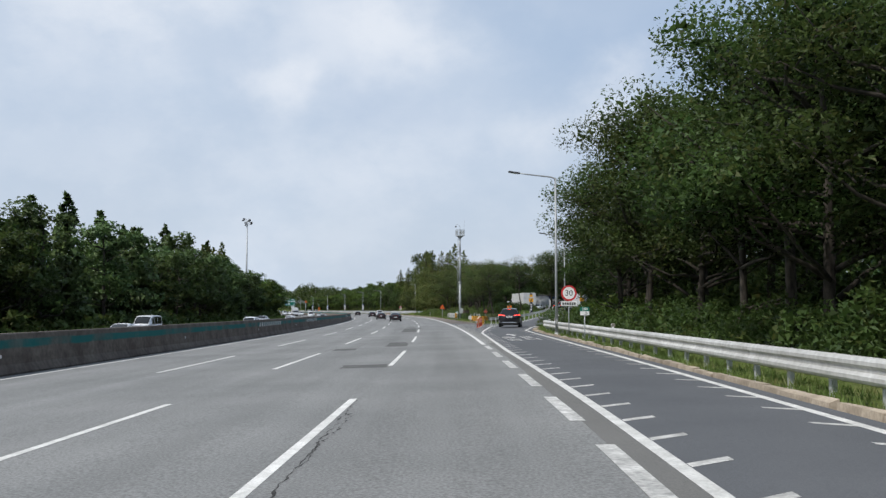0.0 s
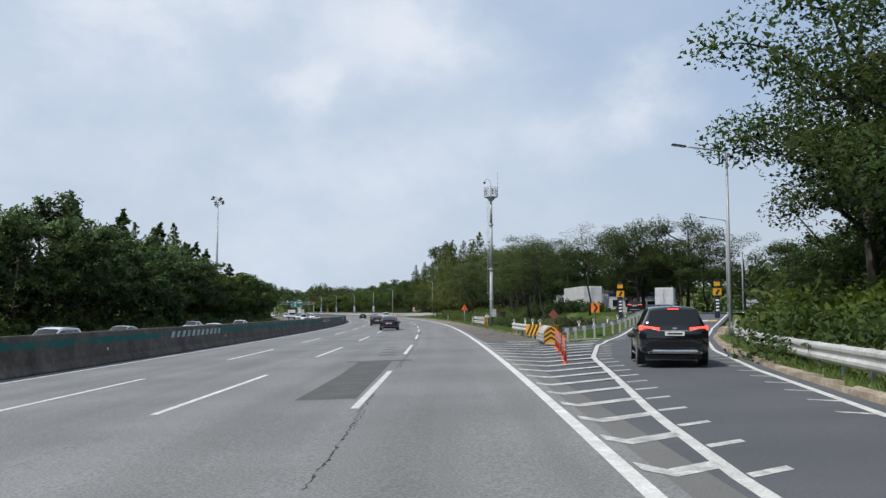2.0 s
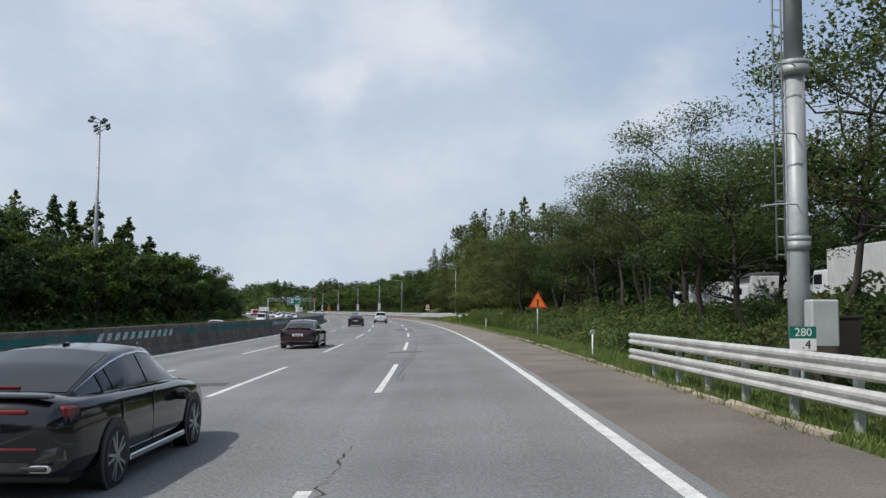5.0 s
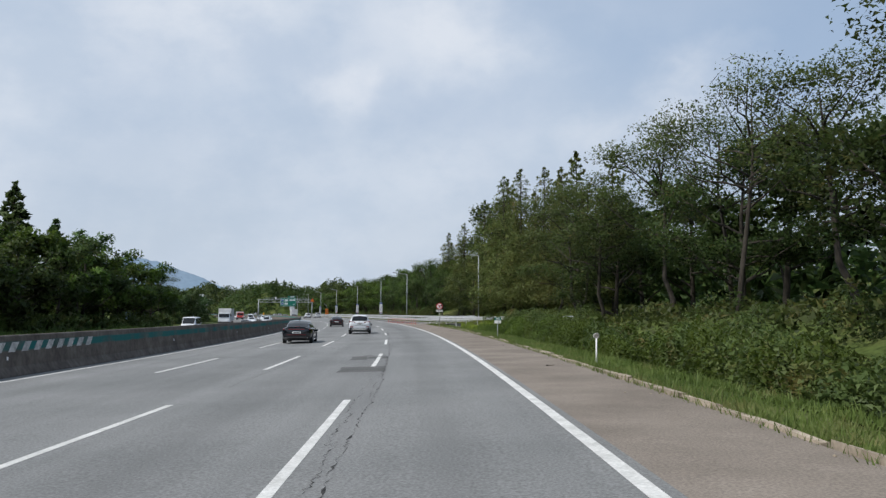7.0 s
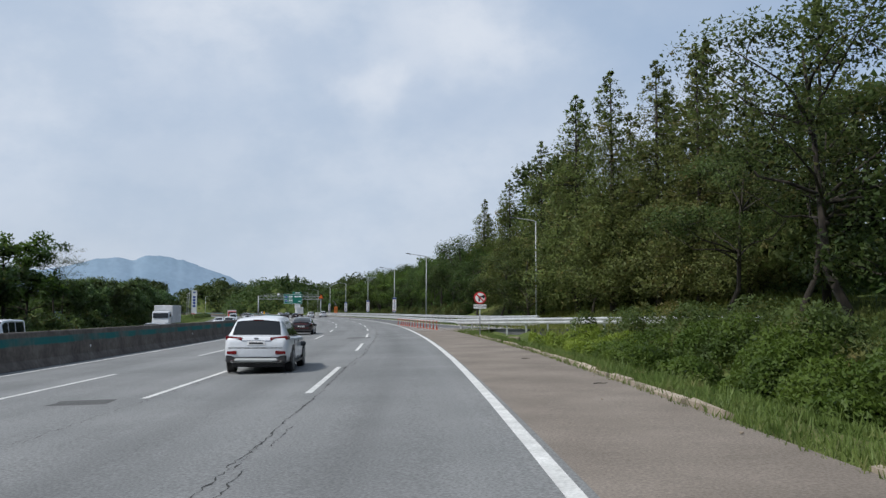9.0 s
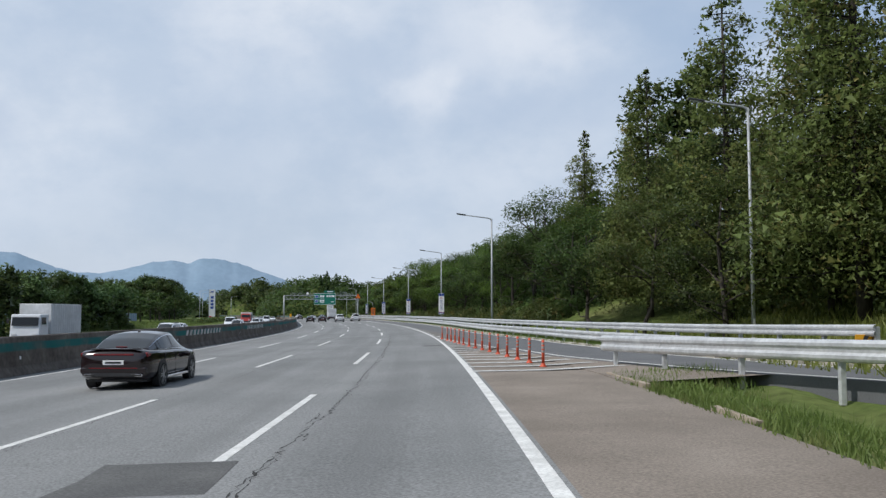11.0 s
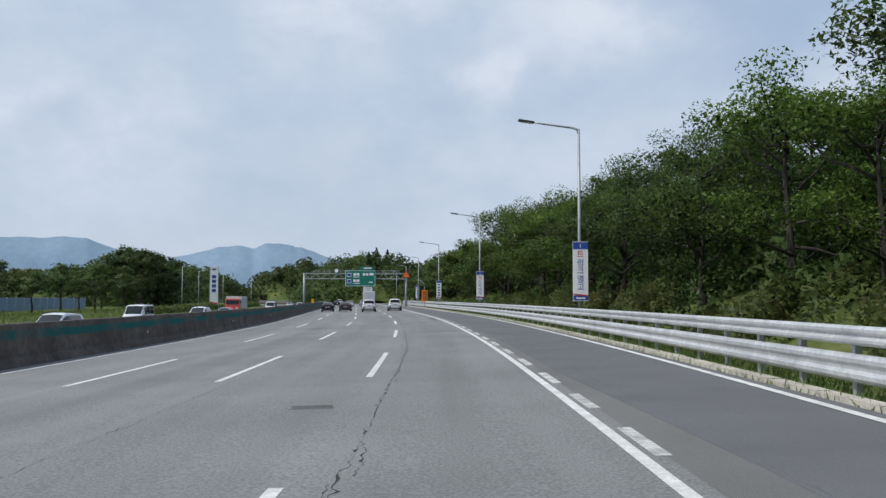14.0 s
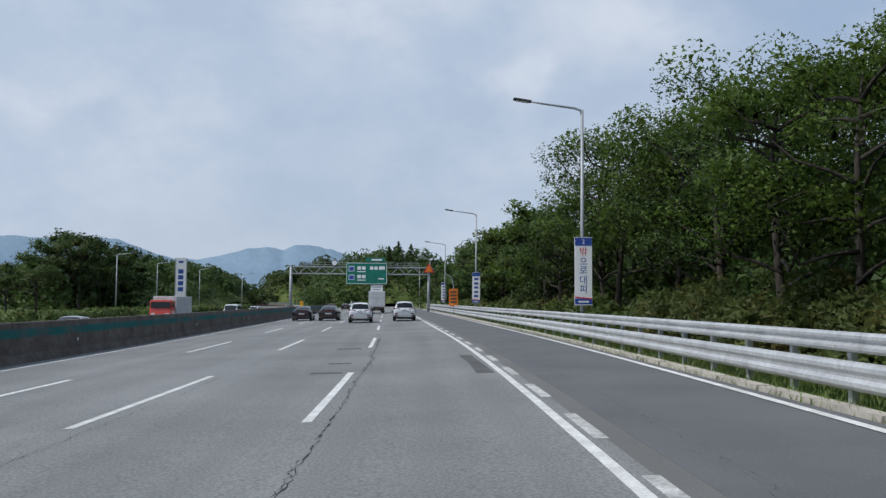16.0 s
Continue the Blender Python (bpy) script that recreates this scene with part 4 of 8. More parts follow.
def guard_rail(pts_s, line, zf, heights, side, mat, label, post_step=2.0, post_h=None, deep=1.0):
    """A steel guard rail along a line of the plan: waved beams lapped in 4 m lengths, posts and spacer blocks. side -1: the beam faces the left."""
    root = empty("guard_rail", Matrix(), label, "guard rail", kind="structure")
    s_a, s_b = pts_s
    n = max(1, int(round((s_b - s_a) / 4.0)))
    for row, h in enumerate(heights):
        tall = deep if row == 0 else 1.0
        for i in range(n):
            s = np.linspace(s_a + (s_b - s_a) * i / n - 0.12, s_a + (s_b - s_a) * (i + 1) / n + 0.12, 4)
            lap = 0.004 * (i % 2)
            rows = np.stack([place(s, line(s) + side * (a + lap), zf(s) + h + b * tall) for a, b in WAVE], 1)
            back = np.stack([place(s, line(s) + side * (a + lap - 0.006), zf(s) + h + b * tall) for a, b in WAVE[::-1]], 1)
            rows = np.concatenate([rows, back], 1)
            k = rows.shape[1]
            f = grid_faces(4, k, close=True) + [tuple(range(k))[::-1], tuple(3 * k + j for j in range(k))]
            obj("beam", rows.reshape(-1, 3), f, mat, root)
    top = (post_h or max(heights) + 0.1)
    me = None
    for i in range(int((s_b - s_a) / post_step) + 1):
        s = s_a + i * post_step
        if me is None:
            bm = box_bm((0.12, 0.12, top + 0.5), (0, 0, (top - 0.5) / 2), 0.012)
            for h in heights:
                box_bm((0.14, 0.1, 0.2), (side * 0.07, 0, h), 0.01, bm=bm)
            p = part("post", bm, M["steel"], root)
            me = p.data
        else:
            p = new("post", me)
            p.parent = root
        p.matrix_basis = at(s, float(line(s)) - side * 0.13, float(zf(s)))
    return root


guard_rail((-24, 108), lambda s: RAMP_R(s) + 1.35, lambda s: np.where(np.asarray(s) < 84, road_z(8.2), ramp_z(s)), (0.52,), -1, M["steel_white"], "weathered single-beam steel guard rail beside the exit ramp", post_h=0.74, deep=1.5)
guard_rail((96.5, 111), table([(96.5, 6.9), (104, 6.9), (111, 6.7)]), lambda s: road_z(7) + 0 * s, (0.55,), -1, M["steel_white"], "weathered steel guard rail behind the crash cushion", post_h=0.76, deep=1.4)
guard_rail((97, 126), lambda s: RAMP_L(s) - 0.75 - 1.6 * (1 - smooth(97, 112, s)), ramp_z, (0.52,), -1, M["steel"], "grey steel guard rail curving up beside the ramp", 2.0)
guard_rail((138.6, 152), table([(138.6, 6.85), (145, 6.72), (152, 6.62)]), lambda s: road_z(7) + 0 * s, (0.42, 0.84), -1, M["steel_white"], "short two-beam steel guard rail before the mast")
guard_rail((274, 303), lambda s: JOIN_L(s) - 0.9, join_z, (0.58,), -1, M["steel"], "steel guard rail beside the joining ramp", 2.6, deep=1.45)
guard_rail((300, 560), lambda s: JOIN_R(s) + 0.9, lambda s: np.where(np.asarray(s) < 316, join_z(s), road_z(7.6)), (0.45, 0.96), -1, M["steel"], "galvanised two-beam guard rail along the joining lane", deep=1.45)
guard_rail((100, 136), lambda s: RAMP_R(s) + 3.0, lambda s: ramp_z(s) + 0.3, (0.5, 0.9), -1, M["steel"], "two-beam steel guard rail above the ramp", 4.0)

# ---- trees and plants ----
def leaf_mesh(name, centres, size, mat, seed, up=0.5, aspect=1.0, cores=0, out=None):
    """One mesh of small pointed leaf sprays, one at each centre, and broader sprays inside the clumps. out: the way out of each spray's clump, by which it is shaded."""
    r = np.random.default_rng(seed)
    c = np.asarray(centres, float)
    n = len(c)
    nrm = r.normal(size=(n, 3))
    nrm[:, 2] = np.abs(nrm[:, 2]) + up
    nrm /= np.linalg.norm(nrm, axis=1)[:, None]
    t = np.cross(nrm, r.normal(size=(n, 3)))
    t /= np.linalg.norm(t, axis=1)[:, None]
    b = np.cross(nrm, t)
    sz = size * r.uniform(0.5, 1.4, n)[:, None]
    if cores:
        sz[n - cores:] *= 1.9
    fold = nrm * sz * r.uniform(-0.3, 0.3, n)[:, None]
    v = np.stack([c - t * sz * 0.6 * aspect - b * sz * 0.30, c + t * sz * 0.72 * aspect - b * sz * 0.12 + fold, c - t * sz * 0.12 + b * sz * 0.52], 1).reshape(-1, 3)
    loops = np.arange(3 * n, dtype=np.int32)
    starts = np.arange(0, 3 * n, 3, dtype=np.int32)
    me = bpy.data.meshes.new(name)
    me.vertices.add(len(v))
    me.vertices.foreach_set("co", v.astype(np.float32).ravel())
    me.loops.add(len(loops))
    me.loops.foreach_set("vertex_index", loops)
    me.polygons.add(len(starts))
    me.polygons.foreach_set("loop_start", starts)
    me.materials.append(mat)
    me.update(calc_edges=True)
    if out is not None:
        q = np.asarray(out, float)
        q = q / (np.linalg.norm(q, axis=1)[:, None] + 1e-6) + r.normal(0, 0.2, (n, 3))
        q /= np.linalg.norm(q, axis=1)[:, None] + 1e-6
        me.polygons.foreach_set("use_smooth", [True] * n)
        me.normals_split_custom_set(np.repeat(q, 3, axis=0).astype(np.float32))
    return me


def clumps(r, centres, radii, per, flat=0.55, shell=0.55):
    """Leaf places scattered in flattened clumps, denser at their shells, and the way out of the clump at each."""
    out, way = [], []
    for c, q in zip(centres, radii):
        k = max(4, int(per * q * q))
        d = r.normal(size=(k, 3))
        d /= np.linalg.norm(d, axis=1)[:, None]
        w = d + (0, 0, 0.12)
        d *= (r.uniform(shell ** 2, 1.25, k) ** 0.5)[:, None] * q
        d[:, 2] *= flat
        d[:, 2] -= 0.10 * (d[:, 0] ** 2 + d[:, 1] ** 2) / q
        out.append(np.asarray(c) + d)
        way.append(w)
    return np.concatenate(out), np.concatenate(way)


STORE = {}


def broad_tree(key, h, spread, n_limbs, per, leaf, seed, mat, bare=0.25, lean=0.0, flat=0.5, low=0.3, sparse=0.0, core=0.66, twigs=True, stout=0.02):
    """A broad-leaved tree: bent trunk, forking limbs and a layered crown of clumps. Kept hidden as data until it is set out."""
    r = np.random.default_rng(seed)
    fork = h * bare
    trunk_path = [(0, 0, -0.3), (lean * 0.2, 0.02 * h, fork * 0.5), (lean * 0.6, 0.0, fork), (lean, 0.03 * h, h * 0.55), (lean * 1.1, 0.0, h * 0.8)]
    rad = stout * h
    wood = [(trunk_path, [rad * 1.35, rad, rad * 0.85, rad * 0.5, rad * 0.2], 8)]
    cs, rs = [], []
    for i in range(n_limbs):
        a = 2 * np.pi * (i + r.uniform(-0.3, 0.3)) / n_limbs * 1.618 * 2
        z0 = r.uniform(low, 0.72) * h
        z0 = max(z0, fork * 0.9)
        reach = spread * r.uniform(0.6, 1.0) * (1 - 0.55 * max(0, (z0 / h - 0.45)) / 0.5)
        rise = h * r.uniform(0.10, 0.30)
        px = lean * min(1, z0 / (0.6 * h))
        base = np.array([px, 0, z0])
        tip = base + np.array([np.cos(a) * reach, np.sin(a) * reach, rise])
        mid = base + (tip - base) * 0.5 + np.array([r.normal(0, 0.3), r.normal(0, 0.3), -0.04 * h + r.normal(0, 0.25)])
        wood.append(([base, base + (mid - base) * 0.5 + (0, 0, 0.1), mid, tip], [rad * 0.45, rad * 0.36, rad * 0.25, rad * 0.05], 5))
        if r.random() >= sparse:
            cs.append(tip)
            rs.append(spread * r.uniform(0.26, 0.38))
        for k in range(3):
            f = r.uniform(0.4, 1.0)
            c0 = base + (tip - base) * f
            off = np.array([r.normal(0, 0.2), r.normal(0, 0.2), r.uniform(0.02, 0.16)]) * spread
            tw = c0 + off
            bend = r.normal(0, 0.12, 3)
            if twigs:
                wood.append(([c0, (c0 + tw) / 2 + bend, tw], [rad * 0.16, rad * 0.1, rad * 0.03], 4))
            if r.random() >= sparse:
                cs.append(tw)
                rs.append(spread * r.uniform(0.18, 0.32))
    for k in range(max(3, n_limbs // 3)):
        top = np.array([lean * 1.1 + r.normal(0, 0.16) * spread, r.normal(0, 0.16) * spread, h * r.uniform(0.8, 0.95)])
        cs.append(top)
        rs.append(spread * r.uniform(0.2, 0.3))
    v, f = tubes(wood)
    trunk = mesh_of("trunk", v, f, M["bark"], True)
    outer, w1 = clumps(r, cs, rs, per, flat, 0.6 if core else 0.3)
    inner, w2 = clumps(r, cs, [q * 0.55 for q in rs], 40 * core, flat, 0.1) if core else (outer[:0], w1[:0])
    spots = np.concatenate([outer, inner])
    body = (spots - (lean, 0, h * 0.5)) / (spread, spread, h * 0.5)
    STORE[key] = (trunk, leaf_mesh("crown", spots, leaf, mat, seed + 1, cores=len(inner), out=np.concatenate([w1, w2]) + 0.7 * body))


def cone_tree(key, h, width, tiers, per, leaf, seed, mat, ragged=0.25, start=0.12, droop=-0.1):
    """A spire-shaped conifer: straight trunk, whorls of short branches with sprays."""
    r = np.random.default_rng(seed)
    rad = 0.0115 * h
    wood = [([(0, 0, -0.3), (0.05, 0, h * 0.4), (0, 0.05, h * 0.97)], [rad * 1.3, rad * 0.8, rad * 0.12], 8)]
    cs, rs = [], []
    for i in range(tiers):
        f = i / (tiers - 1)
        z = h * (start + (0.97 - start) * f)
        w = width * (1 - f) ** 0.62 * r.uniform(1 - ragged, 1.05) + 0.12
        for k in range(int(6 * (1 - f) + 6)):
            a = r.uniform(0, 2 * np.pi)
            ww = w * r.uniform(0.55, 1.1)
            tip = np.array([np.cos(a) * ww, np.sin(a) * ww, z + droop * ww + r.normal(0, 0.2)])
            if k % 2:
                wood.append(([(0, 0, z), tip * (0.5, 0.5, 1) + (0, 0, 0.1), tip], [rad * 0.2, rad * 0.12, rad * 0.03], 3))
            cs += [tip, tip * (0.55, 0.55, 1)]
            rs += [max(0.2, 0.33 * ww), max(0.25, 0.38 * ww)]
    cs.append((0, 0, h * 0.98))
    rs.append(0.25)
    v, f = tubes(wood)
    outer, w1 = clumps(r, cs, rs, per, 0.7)
    inner, w2 = clumps(r, cs[:-1:2], [q * 0.7 for q in rs[:-1:2]], 14, 0.7, 0.1)
    spots = np.concatenate([outer, inner])
    body = spots * (1, 1, 0) / width + (0, 0, 0.15)
    STORE[key] = (mesh_of("trunk", v, f, M["bark"], True), leaf_mesh("crown", spots, leaf, mat, seed + 1, up=0.2, cores=len(inner), out=np.concatenate([w1, w2]) + 0.8 * body))


def set_tree(key, s, u, scale, label, group, name="tree", turn=None, wide=1.0, sink=0.0):
    r = np.random.default_rng(int(abs(s) * 131 + abs(u) * 17) + len(key))
    t = empty(name, at(s, u, float(ground_z(s, u)) - sink, r.uniform(0, 360) if turn is None else turn) @ Matrix.Diagonal((scale * wide, scale * wide, scale, 1)), label, "tree", group)
    for nm, me in zip(("trunk", "crown"), STORE[key]):
        o = new(nm, me)
        o.parent = t
    return t


broad_tree("big1", 14.0, 6.2, 15, 108, 0.15, 11, M["leaf_deep"], 0.09, 0.6, 0.6, 0.07)
broad_tree("big2", 15.0, 6.6, 16, 108, 0.15, 12, M["leaf_deep"], 0.10, -0.8, 0.6, 0.08)
broad_tree("big3", 12.5, 5.6, 14, 108, 0.15, 13, M["leaf_deep"], 0.09, 1.0, 0.6, 0.07)
broad_tree("open1", 13.0, 5.5, 13, 120, 0.12, 21, M["leaf"], 0.22, 1.4, 0.42, 0.34, 0.12, 0.0, stout=0.0135)
broad_tree("open2", 12.0, 5.2, 12, 125, 0.12, 22, M["leaf"], 0.20, -1.2, 0.42, 0.3, 0.12, 0.0, stout=0.0135)
broad_tree("thin1", 14.0, 5.0, 13, 50, 0.125, 23, M["leaf"], 0.3, 0.8, 0.4, 0.42, 0.4, 0.0, stout=0.010)
broad_tree("mid1", 11.0, 4.6, 13, 128, 0.138, 31, M["leaf_deep"], 0.08, 0.4, 0.6, 0.08)
broad_tree("mid2", 10.0, 4.4, 13, 128, 0.138, 32, M["leaf_deep"], 0.08, -0.5, 0.6, 0.06)
broad_tree("mid3", 12.0, 4.2, 13, 128, 0.138, 33, M["leaf_deep"], 0.08, 0.3, 0.65, 0.1)
broad_tree("fresh1", 10.5, 4.4, 13, 128, 0.138, 41, M["leaf_fresh"], 0.07, 0.4, 0.6, 0.06)
broad_tree("fresh2", 9.5, 4.2, 13, 128, 0.138, 42, M["leaf_fresh"], 0.07, -0.4, 0.6, 0.06)
# coarser ones for places that stay far off
broad_tree("far1", 11.0, 4.6, 12, 44, 0.3, 31, M["leaf_deep"], 0.08, 0.4, 0.6, 0.08, twigs=False)
broad_tree("far2", 10.0, 4.4, 12, 44, 0.3, 32, M["leaf_deep"], 0.08, -0.5, 0.6, 0.06, twigs=False)
broad_tree("far3", 12.5, 5.0, 13, 40, 0.3, 33, M["leaf_deep"], 0.08, 0.3, 0.6, 0.1, twigs=False)
broad_tree("farfresh1", 10.5, 4.4, 12, 44, 0.3, 41, M["leaf_fresh"], 0.07, 0.4, 0.6, 0.06, twigs=False)
broad_tree("farfresh2", 9.5, 4.2, 12, 44, 0.3, 42, M["leaf_fresh"], 0.07, -0.4, 0.6, 0.06, twigs=False)
broad_tree("dark1", 12.0, 4.4, 13, 44, 0.30, 81, M["leaf_pine"], 0.08, 0.4, 0.55, 0.06, twigs=False)
broad_tree("dark2", 13.0, 4.0, 13, 44, 0.30, 82, M["leaf_pine"], 0.08, -0.3, 0.6, 0.08, twigs=False)
broad_tree("small1", 6.5, 2.8, 9, 90, 0.2, 51, M["leaf_deep"], 0.28, 0.2, twigs=False)
broad_tree("small2", 7.0, 2.6, 9, 88, 0.2, 52, M["leaf_deep"], 0.3, -0.2, twigs=False)
broad_tree("round1", 6.6, 3.6, 12, 70, 0.26, 91, M["leaf_deep"], 0.06, 0.2, 0.7, 0.05, twigs=False)
broad_tree("round2", 6.2, 3.9, 12, 70, 0.26, 92, M["leaf_pine"], 0.06, -0.2, 0.7, 0.05, twigs=False)
cone_tree("spire1", 20.0, 4.2, 40, 72, 0.14, 61, M["leaf_redwood"], 0.2, 0.1)
cone_tree("spire2", 18.0, 3.8, 38, 72, 0.14, 62, M["leaf_redwood"], 0.2, 0.1)
cone_tree("spire3", 16.0, 3.4, 28, 46, 0.19, 63, M["leaf_redwood"], 0.4)
cone_tree("pine1", 13.0, 3.7, 22, 22, 0.34, 71, M["leaf_pine"], 0.45, 0.04)
cone_tree("pine2", 12.0, 3.6, 21, 22, 0.34, 72, M["leaf_pine"], 0.5, 0.04)
cone_tree("pine3", 14.0, 3.2, 23, 22, 0.34, 73, M["leaf_pine"], 0.4, 0.06)

rt = np.random.default_rng(5)
# thick belt right of the exit ramp
for i, s in enumerate(np.arange(-12, 76, 7.0)):
    set_tree(("big1", "big2", "big3")[i % 3], s + rt.uniform(-1, 1), 15.4 + rt.uniform(-0.6, 1.0) + (2.2 if s > 68 else 0.7 if s > 48 else 0.6 if s > 15 else 0), rt.uniform(0.96, 1.06) * float(np.interp(s, [-12, 20, 36, 52, 72], [0.76, 0.86, 1.02, 1.03, 0.95])), "large dense broad-leaved tree overhanging the ramp rail", "trees by the exit ramp")
for i, s in enumerate(np.arange(-8, 72, 8.5)):
    set_tree("far3", s, 23.5 + rt.uniform(-1.5, 1.5), rt.uniform(1.3, 1.5), "tall broad-leaved tree in the second row", "trees by the exit ramp")
for i, s in enumerate(np.arange(-5, 110, 16)):
    side, sc = rt.uniform(-1.5, 1.5), rt.uniform(1.2, 1.4)
    if s > 40:
        set_tree("far3", s, 33 + side + max(0, s - 70) * 0.45, sc, "broad-leaved tree in the back row", "trees by the exit ramp")
for s, u, k, sc in ((78, 18.6, "mid3", 1.15), (84, 22.0, "big3", 1.0), (91, 21.7, "mid3", 1.5), (97, 25.0, "big1", 0.68), (104, 28, "mid3", 1.38), (93, 27, "far3", 1.25), (101, 31, "far3", 1.1), (110, 35.5, "far3", 1.1), (86, 28, "far3", 1.3), (120, 42, "far3", 1.0), (132, 46, "far1", 1.1), (104, 38, "far3", 1.2)):
    set_tree(k, s, u, sc, "broad-leaved tree beside the climbing ramp", "trees by the exit ramp")
# open trees between the motorway and the rest area
for s, u, k, sc in ((135.6, 16.8, "thin1", 0.67), (141, 13.4, "open1", 0.74), (148, 12.8, "open2", 0.82), (155, 13.4, "open1", 0.8), (161, 13, "open2", 0.7), (167, 13.2, "open1", 0.8), (174, 14.6, "mid3", 0.82), (181, 15, "open2", 0.84), (188, 16.5, "open2", 0.92), (195, 17, "open1", 0.86), (178, 23, "big1", 0.72), (186, 22.5, "big3", 0.82), (200, 16, "mid1", 0.95), (206, 22.5, "thin1", 0.95), (212, 18.5, "open2", 0.95), (220, 17, "thin1", 0.95), (227, 20, "big1", 0.75), (230, 21, "thin1", 1.0), (240, 20.5, "open2", 1.28), (247, 17.2, "open1", 0.94), (254, 20.5, "big3", 0.95), (260, 18.5, "open2", 1.2), (268, 20.5, "open1", 0.9), (275, 20, "open2", 0.9)):
    set_tree(k, s, u, sc, "spreading tree with open branches on the verge", "verge trees")
for s, u, k, sc in ((190, 27, "far3", 0.9), (215, 27, "far3", 1), (236, 27, "far3", 1.15), (256, 28, "far3", 1.15), (272, 29, "far3", 1.15), (290, 29, "far3", 1)):
    set_tree(k, s, u, sc, "broad-leaved tree behind the verge trees", "verge trees")
# rest-area trees behind the ramp
for s, u, k, sc in ((170.8, 38.3, "mid3", 1.25), (177, 36, "mid3", 1.2), (168.9, 40.5, "open2", 1.0), (173, 33, "mid3", 1.2), (169, 31.5, "big3", 0.95), (176, 30, "mid3", 1.12), (164, 44, "mid1", 0.95), (160, 48, "mid3", 0.85), (166, 36, "mid1", 0.9), (200, 41, "far3", 1.0), (196, 46, "far3", 0.95), (205, 36, "thin1", 0.9), (212, 46, "far3", 1.0), (226, 38, "far3", 1.1), (230, 52, "far3", 1.1), (218, 58, "thin1", 1.0), (222, 30, "far3", 1.0), (182, 66, "far3", 1.1), (200, 68, "far3", 1.1), (165, 68, "far3", 1.0), (150, 66, "far3", 0.9)):
    set_tree(k, s, u, sc, "broad-leaved tree at the rest area", "rest area trees")
# spires
for i, (s, u, sc) in enumerate(((284, 24.5, 0.78), (290, 23.5, 1.0), (296.5, 22.7, 1.04), (302, 20.5, 1.1), (307, 23.8, 0.95), (313, 20.2, 1.14), (319, 22.0, 1.1), (326, 19.5, 1.06), (334, 17.3, 0.86), (342, 18.6, 0.85), (354, 17.8, 0.78), (360, 19.5, 0.8), (279, 27, 1.2), (299, 28, 1.3), (310, 28.5, 1.3))):
    set_tree(("spire1", "spire2", "spire1")[i % 3] if i not in (9, 11, 12, 13, 14) else "spire3", s, u + 0.7, sc * (1.0 if i % 3 != 1 else 1.08), "tall spire-shaped redwood, feathery green turning brown", "redwoods", "conifer_tree")
for s, u, k, sc in ((318, 17.0, "mid1", 0.75), (327, 15.5, "open2", 0.75), (336, 14.2, "mid2", 0.8), (345, 15.0, "mid1", 0.8), (308, 21, "open1", 0.75)):
    set_tree(k, s, u, sc, "spreading tree at the foot of the redwoods", "verge trees")
SLOPE_H = table([(350, 1.08), (358, 1.04), (363, 0.86), (370, 0.76), (385, 0.8), (395, 0.85), (412, 0.88), (425, 0.97), (437, 1.17), (447, 1.13), (457, 1.0), (480, 0.92), (600, 0.8)])
# wooded hillside right of the joining lane
for row, (u0, ds, ks, last) in enumerate(((13.8, 6.4, ("mid1", "fresh1", "mid2", "mid3"), 560), (19.0, 7.2, ("mid3", "mid1", "fresh2", "mid2"), 520), (25.5, 10.5, ("far3", "far1", "far3", "farfresh1"), 470), (33.0, 15.0, ("far3", "far1", "far3", "far3"), 400))):
    for i, s in enumerate(np.arange(352 + row * 2, last, ds)):
        k = ks[int(rt.integers(0, 4))] if not (372 < s < 405 and row < 2) else ("fresh1", "mid2", "fresh2", "mid1")[i % 4]
        if row < 2 and s > 455:
            k = k.replace("mid", "far").replace("fresh", "farfresh")
        set_tree(k, s + rt.uniform(-1.5, 1.5), u0 + rt.uniform(-1.2, 1.2), rt.uniform(0.8, 0.98) * float(SLOPE_H(s)) * (0.86 if row == 2 and s < 380 else 1.3 if row == 3 and s < 372 else 1.0), "dense broad-leaved tree on the wooded slope", "slope trees")
set_tree("far3", 361, 32, 1.5, "tall broad-leaved tree on the upper slope", "slope trees")
# dark belt behind the opposite carriageway
BELT = table([(0, 1.02), (120, 1.0), (210, 1.0), (245, 1.0), (285, 1.05), (300, 1.0), (322, 0.98)])
for row, (u0, ds) in enumerate(((-35.5, 5.8), (-41.5, 8.6), (-49, 13.0))):
    for i, s in enumerate(np.arange(14 + 2.2 * row, 322, ds)):
        k = ("dark1", "dark2", "pine2", "far2", "dark1", "far1")[int(rt.integers(0, 6))] if row < 2 else ("pine3", "pine1")[i % 2]
        if row == 0 and s > 205:
            k = ("farfresh1", "far2", "farfresh2", "far1")[i % 4]
        set_tree(k, s + rt.uniform(-1.5, 1.5), u0 + rt.uniform(-1.2, 1.2), rt.uniform(0.82, 1.05) * float(BELT(s)) * (1.0, 1.1, 1.33)[row], "dark tree of the belt behind the opposite lanes", "belt trees")
for s, u, sc in ((188, -43.5, 1.0), (196, -42.5, 1.0), (205, -45, 1.05), (212, -43, 1.15), (219, -44, 1.08), (227, -43.5, 0.95)):
    set_tree("spire3", s, u, sc, "tall pointed conifer in the belt", "belt trees", "conifer_tree")
set_tree("thin1", 331, -35.5, 0.7, "slender pale tree with open branches beyond the opposite lanes", "low trees")
